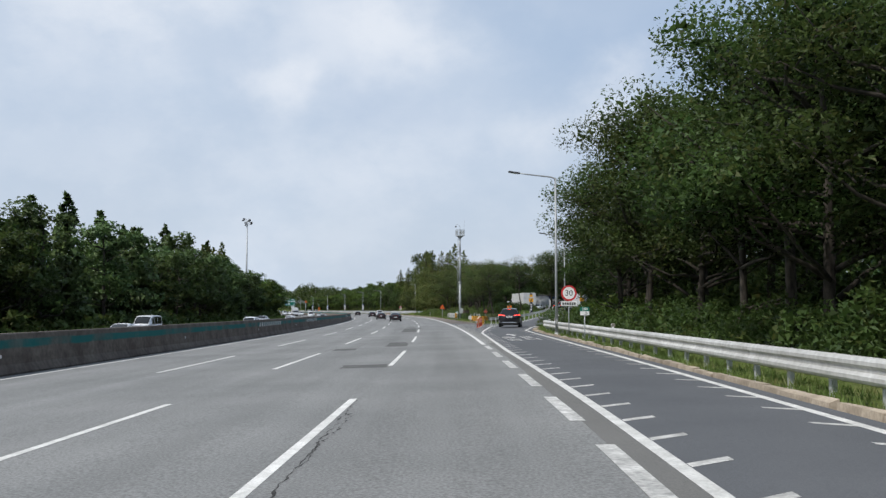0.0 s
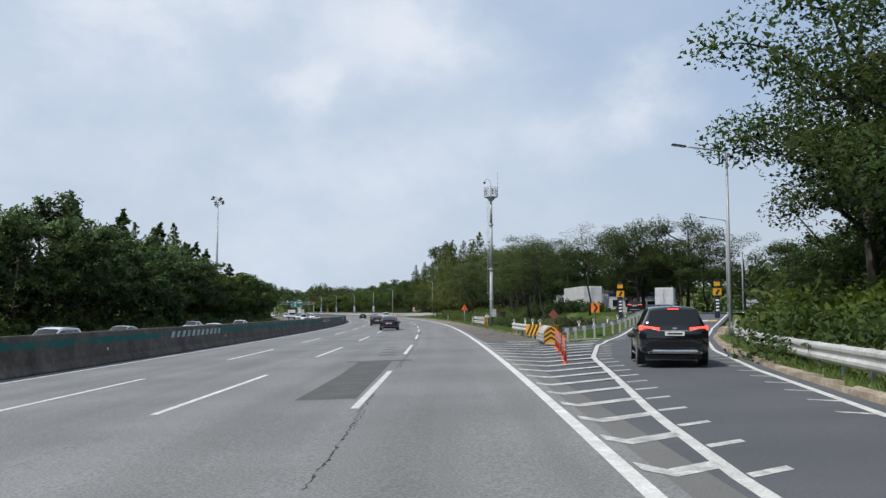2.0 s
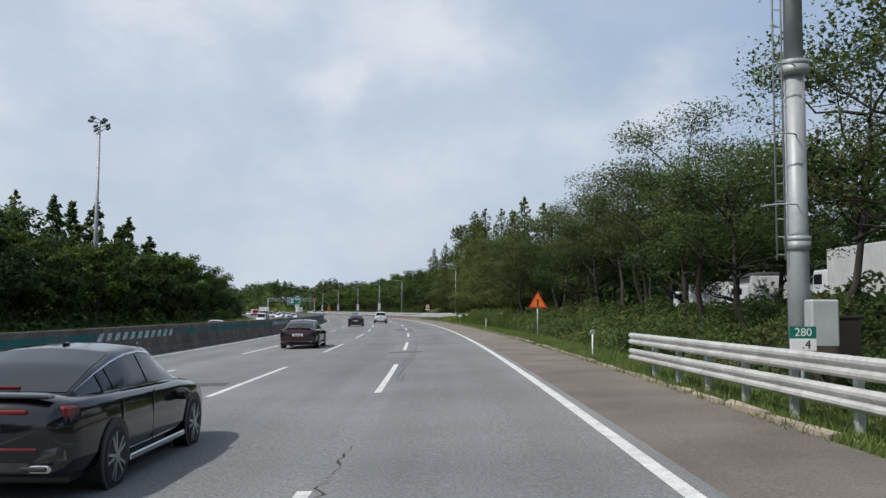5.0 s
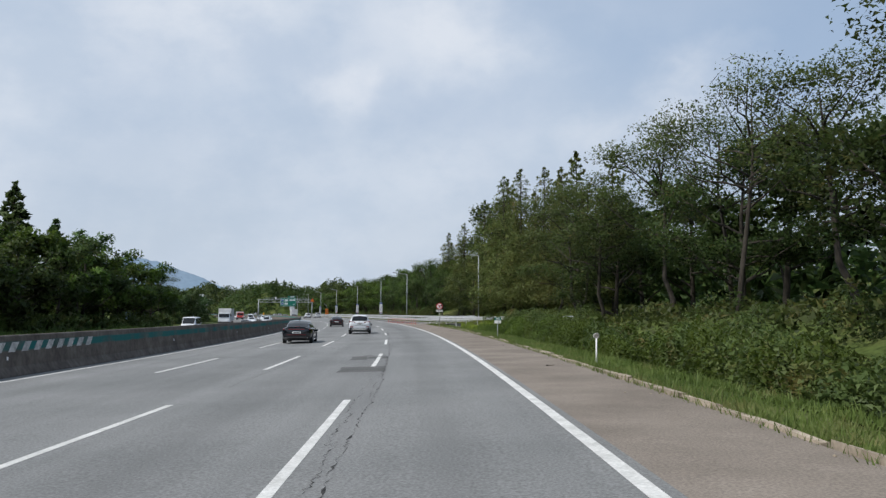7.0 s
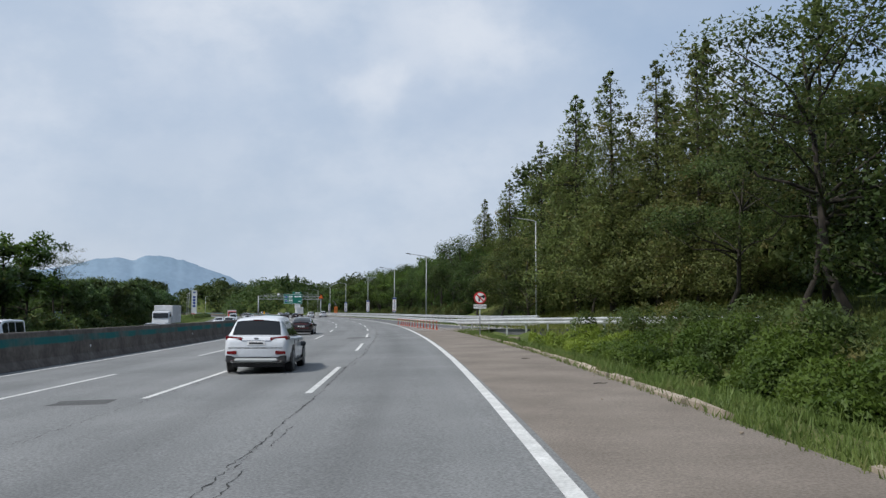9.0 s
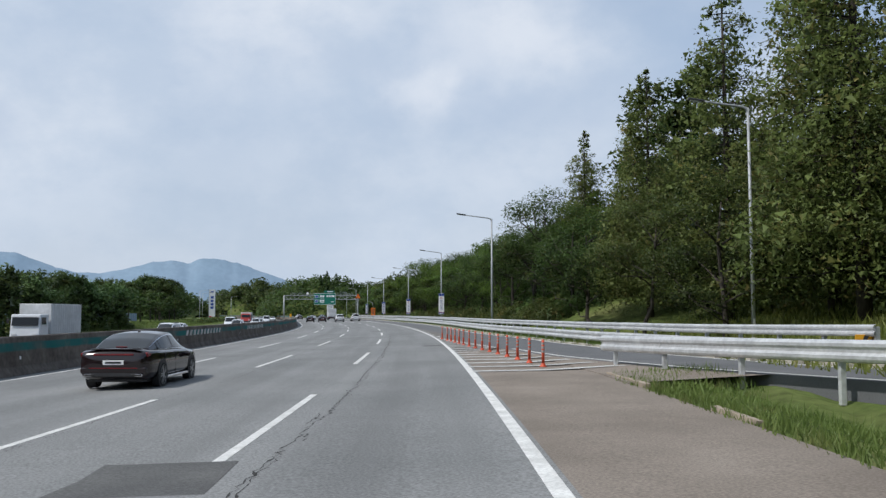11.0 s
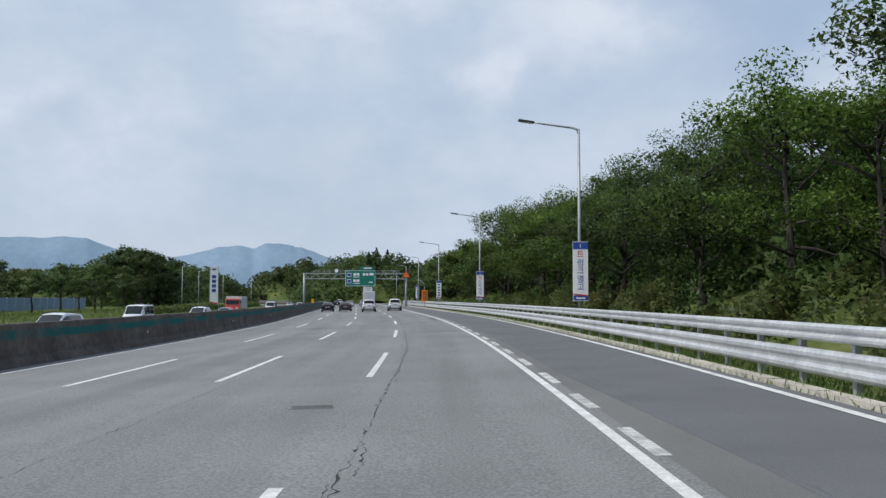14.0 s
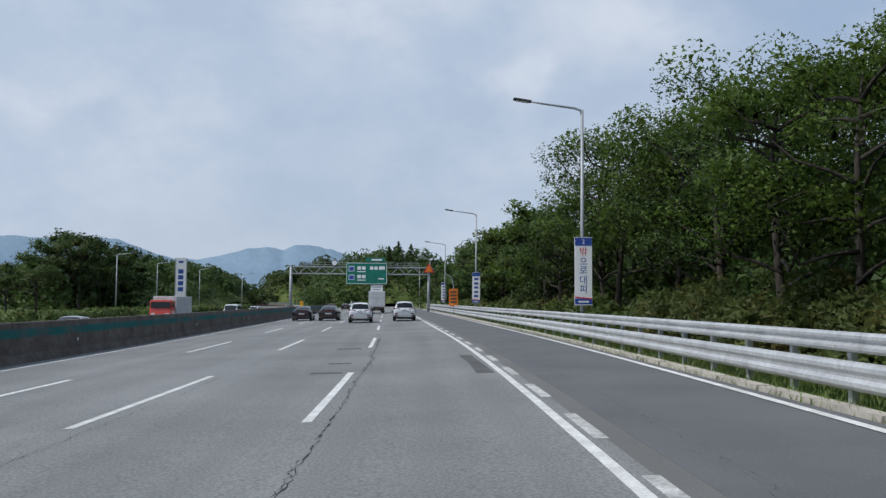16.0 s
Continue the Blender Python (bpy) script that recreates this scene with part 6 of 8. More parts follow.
    bmesh.ops.rotate(bm, verts=bm.verts, cent=(0, 0, 0), matrix=Matrix.Rotation(math.pi / 2, 3, "Y"))
    rim = bpy.data.meshes.new("rim")
    bm.to_mesh(rim)
    bm.free()
    rim.materials.append(M["rim"])
    bm = bmesh.new()
    bmesh.ops.create_cone(bm, cap_ends=True, segments=28, radius1=r + .045, radius2=r + .045, depth=.02)
    bmesh.ops.rotate(bm, verts=bm.verts, cent=(0, 0, 0), matrix=Matrix.Rotation(math.pi / 2, 3, "Y"))
    arch = bpy.data.meshes.new("wheel_arch")
    bm.to_mesh(arch)
    bm.free()
    arch.materials.append(M["trim_black"])
    for y in c["wheels"]:
        for sd in (1, -1):
            parts.append(("wheel_arch", arch, "black wheel arch", None, Matrix.Translation((sd * (W + .0), y, r + .02))))
            parts.append(("wheel", None, "", None, Matrix.Translation((sd * (W - .095), y, r))))
            k = len(parts) - 1
            parts.append(("tyre", tyre, "black rubber tyre", k, None))
            parts.append(("rim", rim, "spoked alloy rim", k, None))

    def boxed(name, size, pos, mat, label="", bev=0.012, rot=None):
        bm = box_bm(size, (0, 0, 0), bev)
        me = bpy.data.meshes.new(name)
        bm.to_mesh(me)
        bm.free()
        me.materials.append(mat)
        parts.append((name, me, label, None, Matrix.Translation(pos) @ (rot or Matrix())))

    z0, z1 = c["lamp"]
    lamp = M["brake_glow"] if lit else M["tail_red"]
    wr = np.interp(yr + .06, [b[0] for b in c["body"]], [b[1] for b in c["body"]])
    for sd in (1, -1):
        boxed("tail_lamp", (.50, .09, (z1 - z0) * .85), (sd * (wr - .24), yr + .085, (z0 + z1) / 2), lamp, "slim red tail lamp", .025, Matrix.Rotation(sd * .13, 4, "Z") @ Matrix.Rotation(sd * -.10, 4, "Y"))
        boxed("tail_lamp", (.10, .30, (z1 - z0) * .9), (sd * (wr - .012), yr + .21, (z0 + z1) / 2 + .025), lamp, "slim red tail lamp", .025, Matrix.Rotation(sd * -.16, 4, "Z"))
        boxed("lamp_insert", (.22, .02, .025), (sd * (wr - .26), yr + .036, (z0 + z1) / 2 - .01), M["head_lamp"], "clear lamp insert", .008, Matrix.Rotation(sd * .13, 4, "Z"))
        boxed("head_lamp", (.36, .14, .14), (sd * .62, yf - .2, np.interp(yf - .2, [b[0] for b in c["body"]], [b[3] for b in c["body"]]) - .11), M["head_lamp"], "clear head lamp", .04, Matrix.Rotation(sd * .45, 4, "Z"))
        boxed("mirror", (.2, .12, .14), (sd * (W + .06), c["front"][0] + .25, c["cabin"][3][2] + .16), paint if shape == "sedan" else M["trim_black"], "", .045)
        for q in c["side"][-2:]:
            boxed("door_handle", (.02, .16, .03), (sd * (W * .985), q[0] + .12, c["cabin"][3][2] - .12), M["chrome"], "chrome door handle", .008)
        boxed("sill", (.04, c["wheels"][1] - c["wheels"][0] - .85, .07), (sd * (W - .005), 0.02, c["body"][4][2] + .05), M["trim_black"] if bumper else M["chrome"], "", .012)
        if bumper:
            boxed("rear_reflector", (.30, .09, .11), (sd * .70, yr + .035, .63), M["tail_red"], "low red reflector", .02, Matrix.Rotation(sd * .2, 4, "Z"))
            boxed("wheel_cladding", (.03, .24, .26), (sd * (W - .01), c["wheels"][0] - .47, .47), M["trim_black"], "black lower cladding", .012)
        boxed("exhaust", (.30, .07, .075), (sd * .58, yr + .035, .385), M["chrome"], "chrome exhaust trim", .02)
        boxed("exhaust_mouth", (.25, .08, .045), (sd * .58, yr + .026, .385), M["black"], "dark exhaust mouth", .012)
        for q in c["side"][-2:]:
            boxed("door_seam", (.012, .010, .60), (sd * (W - .003), q[0] - .02, c["body"][5][2] + .42), M["trim_black"], "dark door gap", 0)
        if rails:
            boxed("roof_rail", (.045, 1.9, .05), (sd * .60, -.75, 1.715), M["trim_black"], "black roof rail", .012)
    if c["bar"]:
        boxed("lamp_bar", (1.0, .05, .045), (0, yr + .02, z1 - .035), M["tail_red"], "red lamp bar", .012)
        boxed("deck_edge", (1.36, .16, .03), (0, yr + .10, 1.03), paint, "", .012)
        boxed("rear_insert", (1.1, .06, .12), (0, yr + .03, .40), M["trim_black"], "black lower insert", .02)
        boxed("reflector_strip", (1.2, .05, .025), (0, yr + .02, .56), M["tail_red"], "thin red reflector strip", .006)
    boxed("bumper", (1.74, .14, .26) if bumper else (1.66, .16, .20), (0, yr + .085, .46 if bumper else .50), M["trim_black"] if bumper else paint, "lower rear bumper", .05)
    if shape == "suv":
        boxed("skid_plate", (1.25, .10, .11), (0, yr + .02, .41), M["grey_box"] if bumper else M["chrome"], "silver skid plate", .04)
        boxed("tailgate_strip", (.86, .03, .022), (0, yr + .005, .975), M["chrome"], "thin chrome tailgate strip", .006)
        boxed("badge", (.13, .03, .06), (0, yr + .02, 1.035), M["chrome"], "round chrome badge", .012)
        boxed("tailgate_seam", (1.2, .012, .010), (0, yr + .006, .70), M["trim_black"], "dark tailgate gap", 0)
        boxed("rear_wiper", (.5, .02, .022), (0, -2.29, 1.155), M["trim_black"], "black rear wiper", .006)
    boxed("bumper", (1.5, .2, .16), (0, yf - .16, .40), M["trim_black"], "lower front bumper", .05)
    boxed("number_plate", (.52, .012, .11), (0, yr - (.0 if shape != "suv" else .006), c["plate"]), M["white"], "white number plate", .004)
    boxed("plate_bar", (.40, .014, .05), (0, yr - .004 - (0 if shape != "suv" else .006), c["plate"]), M["ink"], "dark bar", 0)
    boxed("high_brake_lamp", (.3, .03, .025), (0, c["rear"][1] - .02 if shape == "suv" else c["rear"][0] + .05, (c["cabin"][2][4] - .03) if shape == "suv" else 1.07), lamp, "high brake lamp", .006)
    boxed("roof_aerial", (.04, .14, .07), (0, (c["cabin"][2][0] + .25), c["cabin"][3][4] - .02), paint, "roof aerial", .015)
    boxed("underbody", (1.5, yf - yr - .7, .12), (0, 0, .25), M["trim_black"], "", .02)
    STORE[key] = parts


def set_car(key, s, u, z, label, turn=0.0, name="car", category="car", group="cars"):
    t = empty(name, at(s, u, z, turn), label, category, group)
    made = []
    for nm, me, lab, par, m in STORE[key]:
        o = new(nm, me)
        o.parent = made[par] if par is not None else t
        if m is not None:
            o.matrix_basis = m
        if lab:
            o["label"] = lab
        made.append(o)
    return t


def truck_parts(key, cab_mat, box_mat, length=6.2, height=3.2, width=2.3, tilt_cab=False):
    """A box truck: ribbed cargo box with rear doors, chassis, cab, wheels and lamps."""
    parts = []

    def boxed(name, size, pos, mat, label="", bev=0.02, par=None, rot=None):
        bm = box_bm(size, (0, 0, 0), bev)
        me = bpy.data.meshes.new(name)
        bm.to_mesh(me)
        bm.free()
        me.materials.append(mat)
        parts.append((name, me, label, par, Matrix.Translation(pos) @ (rot or Matrix())))
        return len(parts) - 1

    w = width
    b = boxed("cargo_box", (w, length, height - .95), (0, -.6, .95 + (height - .95) / 2), box_mat, "pale ribbed cargo box", .03)
    yr = -.6 - length / 2
    hz = (height - .95) / 2
    for sd in (1, -1):
        k = boxed("rear_door", (w / 2 - .06, .04, height - 1.1), (sd * (w / 4 - .005), yr - .022, .95 + hz), box_mat, "pale rear cargo door", .01)
        for q in range(5):
            boxed("door_rib", (.05, .03, height - 1.2), ((q - 2) * (w / 2 - .16) / 5, -.03, 0), box_mat, "", .008, k)
        boxed("lock_rod", (.03, .03, height - 1.15), (sd * .12, yr - .075, .95 + hz), M["steel"], "steel lock rod", .006)
        boxed("tail_lamp", (.34, .08, .14), (sd * (w / 2 - .25), yr + .02, .72), M["tail_red"], "red tail lamp", .02)
        for q in range(int(length / .45)):
            boxed("side_rib", (.02, .06, height - 1.1), (sd * (w / 2 + .008), -.6 - length / 2 + .25 + .45 * q, .95 + hz), box_mat, "", .004)
        boxed("mud_flap", (.5, .02, .45), (sd * (w / 2 - .35), yr + .6, .42), M["black"], "black mud flap", 0)
    boxed("chassis", (1.0, length + 1.5, .22), (0, .1, .75), M["dark_steel"], "dark steel chassis", .02)
    boxed("underrun_bar", (w - .2, .1, .12), (0, yr + .12, .5), M["dark_steel"], "", .02)
    boxed("number_plate", (.44, .02, .2), (0, yr + .03, .68), M["yellow"], "yellow number plate", .004)
    boxed("plate_bar", (.32, .024, .08), (0, yr + .026, .68), M["ink"], "dark bar", 0)
    yc = -.6 + length / 2 + .15
    bm = box_bm((w - .2, 1.7, 1.75), (0, 0, 0), .09, 2)
    for vv in bm.verts:
        if vv.co.y > .5 and vv.co.z > .2:
            vv.co.y -= .22
    me = bpy.data.meshes.new("cab")
    bm.to_mesh(me)
    bm.free()
    me.materials.append(cab_mat)
    parts.append(("cab", me, "", None, Matrix.Translation((0, yc + .85, 1.55))))
    boxed("windscreen", (w - .45, .03, .62), (0, yc + 1.6, 1.92), M["glass"], "dark windscreen", .01, None, Matrix.Rotation(.24, 4, "X"))
    boxed("front_bumper", (w - .2, .2, .34), (0, yc + 1.72, .62), M["trim_black"], "", .05)
    for sd in (1, -1):
        boxed("side_window", (.03, .8, .5), (sd * (w / 2 - .09), yc + .95, 1.95), M["glass"], "tinted side window", .01)
        boxed("head_lamp", (.34, .1, .18), (sd * .72, yc + 1.7, .98), M["head_lamp"], "clear head lamp", .03)
        boxed("mirror", (.16, .1, .34), (sd * (w / 2 + .08), yc + 1.55, 1.95), M["trim_black"], "", .03)
        for y in (yr + 1.2, yc + .75):
            bm = cyl_bm(.42, .42, -.13, .13, 24)
            bmesh.ops.rotate(bm, verts=bm.verts, cent=(0, 0, 0), matrix=Matrix.Rotation(math.pi / 2, 3, "Y"))
            me = bpy.data.meshes.new("tyre")
            bm.to_mesh(me)
            bm.free()
            me.materials.append(M["black"])
            parts.append(("wheel", None, "", None, Matrix.Translation((sd * (w / 2 - .22), y, .42))))
            k = len(parts) - 1
            parts.append(("tyre", me, "black rubber tyre", k, None))
            bm = cyl_bm(.22, .18, -.14, .14, 16)
            bmesh.ops.rotate(bm, verts=bm.verts, cent=(0, 0, 0), matrix=Matrix.Rotation(math.pi / 2, 3, "Y"))
            me = bpy.data.meshes.new("rim")
            bm.to_mesh(me)
            bm.free()
            me.materials.append(M["rim"])
            parts.append(("rim", me, "", k, None))
    STORE[key] = parts


build_car("sedan_black", "sedan", M["car_black"])
build_car("sedan_red", "sedan", M["car_dark_red"])
build_car("sedan_white", "sedan", M["car_white"])
build_car("sedan_silver", "sedan", M["car_silver"])
build_car("suv_white", "suv", M["car_white"], True, True)
build_car("suv_black", "suv", M["car_black"], False, False, True)
build_car("van_white", "van", M["car_white"])
truck_parts("truck_white", M["car_white"], M["box_white"])
truck_parts("truck_red", M["car_red"], M["box_white"], 7.0, 2.8, 2.4)
truck_parts("trailer_white", M["car_white"], M["box_white"], 11.0, 3.4, 2.4)


def zc(u):
    return float(road_z(u))


set_car("sedan_black", 139.4, -2.97, zc(-2.97), "glossy black saloon car in the lane beside", 0.0)
set_car("suv_white", 256.9, -2.25, zc(-2.25), "white sport utility car with black lower bumper")
set_car("sedan_red", 174.0, -5.35, zc(-5.35), "dark saloon car in the second lane")
set_car("sedan_black", 236.0, -5.6, zc(-5.6), "glossy black saloon car in the second lane")
set_car("sedan_red", 302, -5.4, zc(-5.4), "dark saloon car in the second lane ahead")
set_car("suv_black", 77.8, 8.3, float(ramp_z(77.8)), "black sport utility car braking on the exit ramp", -9.0)
set_car("sedan_black", 480, -7.7, zc(-7.7), "black saloon car in the fourth lane ahead")
set_car("sedan_red", 478, -5.0, zc(-5.0), "dark saloon car in the third lane ahead")
set_car("suv_white", 467, -1.65, zc(-1.65), "white sport utility car ahead in the next lane")
set_car("suv_white", 470, 2.05, zc(2.05), "white crossover car ahead beside the edge line")
set_car("truck_white", 519, -0.9, zc(-0.9), "white box truck with ribbed rear doors", name="box_truck", category="truck", group="trucks")
for s, u, k, lab in ((560, -5.0, "sedan_white", "white saloon car far ahead"), (575, -1.6, "sedan_silver", "silver saloon car far ahead"), (590, -8.6, "sedan_red", "dark saloon car far ahead"), (640, -5.0, "suv_white", "white car far ahead")):
    set_car(k, s, u, zc(u), lab)
# oncoming traffic
for s, u, k, lab in ((58, -18.6, "sedan_silver", "silver saloon car on the opposite carriageway"), (66, -22.4, "sedan_white", "white saloon car on the opposite carriageway"), (84, -26.2, "van_white", "white van on the opposite carriageway"), (97, -18.8, "suv_white", "white sport utility car on the opposite carriageway"),
                     (118, -22.6, "sedan_silver", "silver saloon car on the opposite carriageway"), (131, -18.8, "sedan_white", "white saloon car on the opposite carriageway"), (152, -26.0, "sedan_silver", "silver saloon car on the opposite carriageway"), (161, -22.3, "sedan_white", "white saloon car on the opposite carriageway"),
                     (214, -18.6, "sedan_white", "white saloon car on the opposite carriageway"), (283, -22.2, "van_white", "silver-white van on the opposite carriageway"), (305, -18.4, "sedan_silver", "silver saloon car on the opposite carriageway"), (352, -18.2, "suv_white", "white car on the opposite carriageway"),
                     (374, -21.9, "sedan_white", "white saloon car on the opposite carriageway"), (395, -18.2, "suv_white", "white car on the opposite carriageway"), (424, -22.0, "van_white", "white van on the opposite carriageway"), (431, -18.2, "suv_white", "white car on the opposite carriageway"),
                     (447, -18.2, "sedan_silver", "silver saloon car on the opposite carriageway"), (500, -18.3, "van_white", "white van on the opposite carriageway"), (540, -21.8, "sedan_white", "white saloon car on the opposite carriageway"), (575, -18.2, "sedan_white", "white saloon car on the opposite carriageway"), (600, -22, "sedan_silver", "silver car on the opposite carriageway")):
    set_car(k, s, u, OPP_Z, lab, 180, group="oncoming cars")
set_car("truck_white", 345, -25.4, OPP_Z, "white box truck on the opposite carriageway", 180, "box_truck", "truck", "trucks")
set_car("truck_red", 488, -22.6, OPP_Z, "red-cabbed lorry on the opposite carriageway", 180, "lorry", "truck", "trucks")
# parked at the rest area
set_car("truck_white", 163, 32.8, 1.54, "white box truck parked at the rest area", -20, "box_truck", "truck", "trucks")
set_car("suv_black", 164, 28.9, 1.54, "dark sport utility car parked at the rest area", -15, group="parked cars")
set_car("trailer_white", 166, 22.2, 1.52, "long white lorry parked behind the verge trees", 2, "lorry", "truck", "trucks")
set_car("trailer_white", 214, 34, 1.5, "white lorry parked at the back of the rest area", 60, "lorry", "truck", "trucks")
set_car("truck_white", 196, 30, 1.5, "white box truck parked at the rest area", 70, "box_truck", "truck", "trucks")
set_car("sedan_white", 178, 27.5, 1.53, "white saloon car at the rest area", 160, group="parked cars")
set_car("van_white", 184, 36, 1.53, "white van parked at the rest area", 20, group="parked cars")

# ---- roadside things ----
def slab(name, w, h, mat, parent, label="", y=0.0, z=0.0, x=0.0, t=0.02, bev=0.006, rot=0.0):
    """A thin board in the local xz plane."""
    o = part(name, box_bm((w, t, h), (0, 0, 0), bev), mat, parent, label)
    o.matrix_basis = pose(x, y, z, 0, rot, 0)
    return o


def disc(name, r, mat, parent, label="", y=0.0, z=0.0, t=0.02, seg=36, x=0.0):
    o = part(name, cyl_bm(r, r, -t / 2, t / 2, seg), mat, parent, label)
    o.matrix_basis = pose(x, y, z, 90)
    return o


def pole_part(name, r1, r2, z0, z1, mat, parent, label="", seg=12, x=0.0, y=0.0):
    o = part(name, cyl_bm(r1, r2, z0, z1, seg), mat, parent, label, True)
    o.matrix_basis = Matrix.Translation((x, y, 0))
    return o


def street_lamp(s, u, z, height, reach, label, group="street lamps", side=-1):
    t = empty("street_lamp", at(s, u, z), label, "street lamp", group)
    pole_part("pole", .095, .06, -.2, height, M["steel_pole"], t)
    pole_part("base_collar", .15, .14, 0, .12, M["steel"], t)
    v, f = tube([(0, 0, height - .25), (side * .05, 0, height - .03), (side * .3, 0, height + .06), (side * reach * .6, 0, height + .22), (side * reach * .8, 0, height + .3)], [.055, .055, .05, .042, .038], 8)
    obj("arm", v, f, M["steel_pole"], t, smooth_shade=True)
    bm = box_bm((.75, .26, .1), (0, 0, 0), .04, 2)
    o = part("lamp_head", bm, M["dark_steel"], t, "dark flat lamp head")
    o.matrix_basis = pose(side * (reach * .8 + .3), 0, height + .34, 0, side * -8, 0)
    g = part("lens", box_bm((.5, .2, .02), (0, 0, 0), .008), M["head_lamp"], o, "clear lens")
    g.matrix_basis = Matrix.Translation((0, 0, -.055))
    slab("service_hatch", .09, .3, M["steel"], t, "", -.09, .8, 0, .02)
    return t


GZ8 = float(road_z(8))
street_lamp(53.3, 8.75, GZ8, 9.75, 2.85, "grey steel street lamp behind the ramp rail")
street_lamp(95.7, 16.35, float(ramp_z(95.7)), 9.75, 2.7, "grey steel street lamp beside the climbing ramp")
street_lamp(139, 31.8, 1.5, 9.6, 2.6, "grey steel street lamp at the rest area")
street_lamp(148, 37, 1.5, 8.0, 2.4, "grey steel street lamp at the rest area")
street_lamp(315.5, 17.2, float(ground_z(315.5, 17.2)), 10.5, 2.6, "grey steel street lamp at the joining ramp")
lamps = [344.6, 386.9, 428.2, 469.2, 509.4, 550.6, 591.8]
for i, s in enumerate(lamps):
    street_lamp(s, (8.65, 8.42, 8.35)[min(i, 2)], GZ8, (9.0, 9.3, 9.25)[min(i, 2)], 2.65, "grey steel street lamp behind the two-beam rail")
for s, u in ((512, -36), (540, -38), (568, -37), (600, -33)):
    street_lamp(s, u, -.3, 8.0, 2.6, "grey street lamp beyond the opposite lanes", "opposite street lamps", 1)


def banner(s, u, z0, z1, w, number, word, first_red, label, bars=False):
    """An upright banner on a lamp pole: blue head and foot, stacked letters."""
    t = empty("banner", at(s - .16, u, z0), label, "banner", "pole banners")
    h = z1 - z0
    slab("panel", w, h, M["white"], t, "white panel", 0, h / 2, 0, .03)
    slab("panel_frame", w + .05, .03, M["steel"], t, "", 0, h + .01, 0, .05)
    slab("panel_frame", w + .05, .03, M["steel"], t, "", 0, -.01, 0, .05)
    slab("blue_head", w - .02, h * .115, M["blue"], t, "blue head", -.018, h * .935, 0, .006, 0)
    slab("blue_foot", w - .02, h * .085, M["blue"], t, "blue foot", -.018, h * .05, 0, .006, 0)
    slab("red_foot_stripe", w - .02, h * .02, M["red"], t, "red stripe", -.019, h * .1, 0, .006, 0, 6)
    slab("foot_bar", w * .6, h * .025, M["white"], t, "", -.022, h * .045, 0, .006, 0)
    for zz in (.2, .8):
        slab("bracket", .3, .05, M["steel"], t, "", .06, h * zz, 0, .12)
    if not bars:
        lettering("number", number, h * .095, M["white"], pose(0, -.023, h * .935), t)
    n = len(word)
    for i, ch in enumerate(word):
        zc_ = h * (.785, .635, .505, .36, .225)[i]
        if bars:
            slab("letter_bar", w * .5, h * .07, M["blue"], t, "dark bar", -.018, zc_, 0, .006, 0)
        else:
            lettering("letter", ch, h * .138, M["red"] if i < first_red else M["blue"], pose(0, -.018, zc_), t)


banner(386.9, 8.42, 1.62, 4.28, .70, "1", "트렁크열고", 1, "white and blue pole banner with red first letter")
banner(428.2, 8.35, 1.62, 4.28, .70, "2", "밖으로대피", 1, "white and blue pole banner with dark lettering")
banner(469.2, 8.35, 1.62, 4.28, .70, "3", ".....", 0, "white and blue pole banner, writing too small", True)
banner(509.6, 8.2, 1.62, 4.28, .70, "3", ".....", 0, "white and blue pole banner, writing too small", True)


def km_post(s, u, ztop, digit, label):
    t = empty("kilometre_post", at(s, u, GZ8 - .1), label, "road sign", "kilometre posts")
    zt = ztop - (GZ8 - .1)
    pole_part("post", .03, .03, -.2, zt - .05, M["steel_pole"], t)
    slab("green_plate", .44, .2, M["green"], t, "green upper plate", -.045, zt - .1, 0, .02)
    slab("white_plate", .44, .2, M["white"], t, "white lower plate", -.045, zt - .3, 0, .02)
    lettering("figures", "280", .19, M["white"], pose(0, -.058, zt - .1), t)
    lettering("figures", digit, .2, M["ink"], pose(.05, -.058, zt - .3), t)


km_post(42.1, 8.55, 1.85, ".5", "green and white kilometre post behind the rail")
km_post(143.2, 7.3, 1.5, ".4", "green and white kilometre post by the mast")
km_post(237.2, 7.5, 1.45, ".3", "green and white kilometre post in the grass")


def round_sign(s, u, z, r, kind, plate_text, label):
    t = empty("road_sign", at(s, u, float(ground_z(s, u))), label, "road sign", "round signs")
    zz = z - float(ground_z(s, u))
    pole_part("post", .035, .035, -.2, zz + r * .8, M["steel_pole"], t)
    disc("face", r, M["red"], t, "red rim", -.05, zz)
    disc("white_face", r * .78, M["white"], t, "white face", -.063, zz, .008)
    if kind == "30":
        lettering("figures", "30", r * 1.02, M["ink"], pose(0, -.07, zz - .01), t)
    else:
        o = slab("arrow_stem", .1, r * .75, M["ink"], t, "", -.07, zz - .08, -.05, .006, 0)
        slab("arrow_arm", r * .6, .1, M["ink"], t, "", -.07, zz + .07, .07, .006, 0)
        slab("arrow_head", .17, .17, M["ink"], t, "", -.07, zz + .07, .22, .006, 0, 45)
        slab("slash", r * 1.6, .08, M["red"], t, "red slash", -.078, zz, 0, .006, 0, 45)
    slab("lower_plate", r * 2.05, .26, M["white"], t, "white lower plate", -.05, zz - r - .16, 0, .02)
    for i in range(len(plate_text)):
        lettering("letter", plate_text[i], .19, M["ink"], pose((i - (len(plate_text) - 1) / 2) * .155, -.063, zz - r - .16), t)


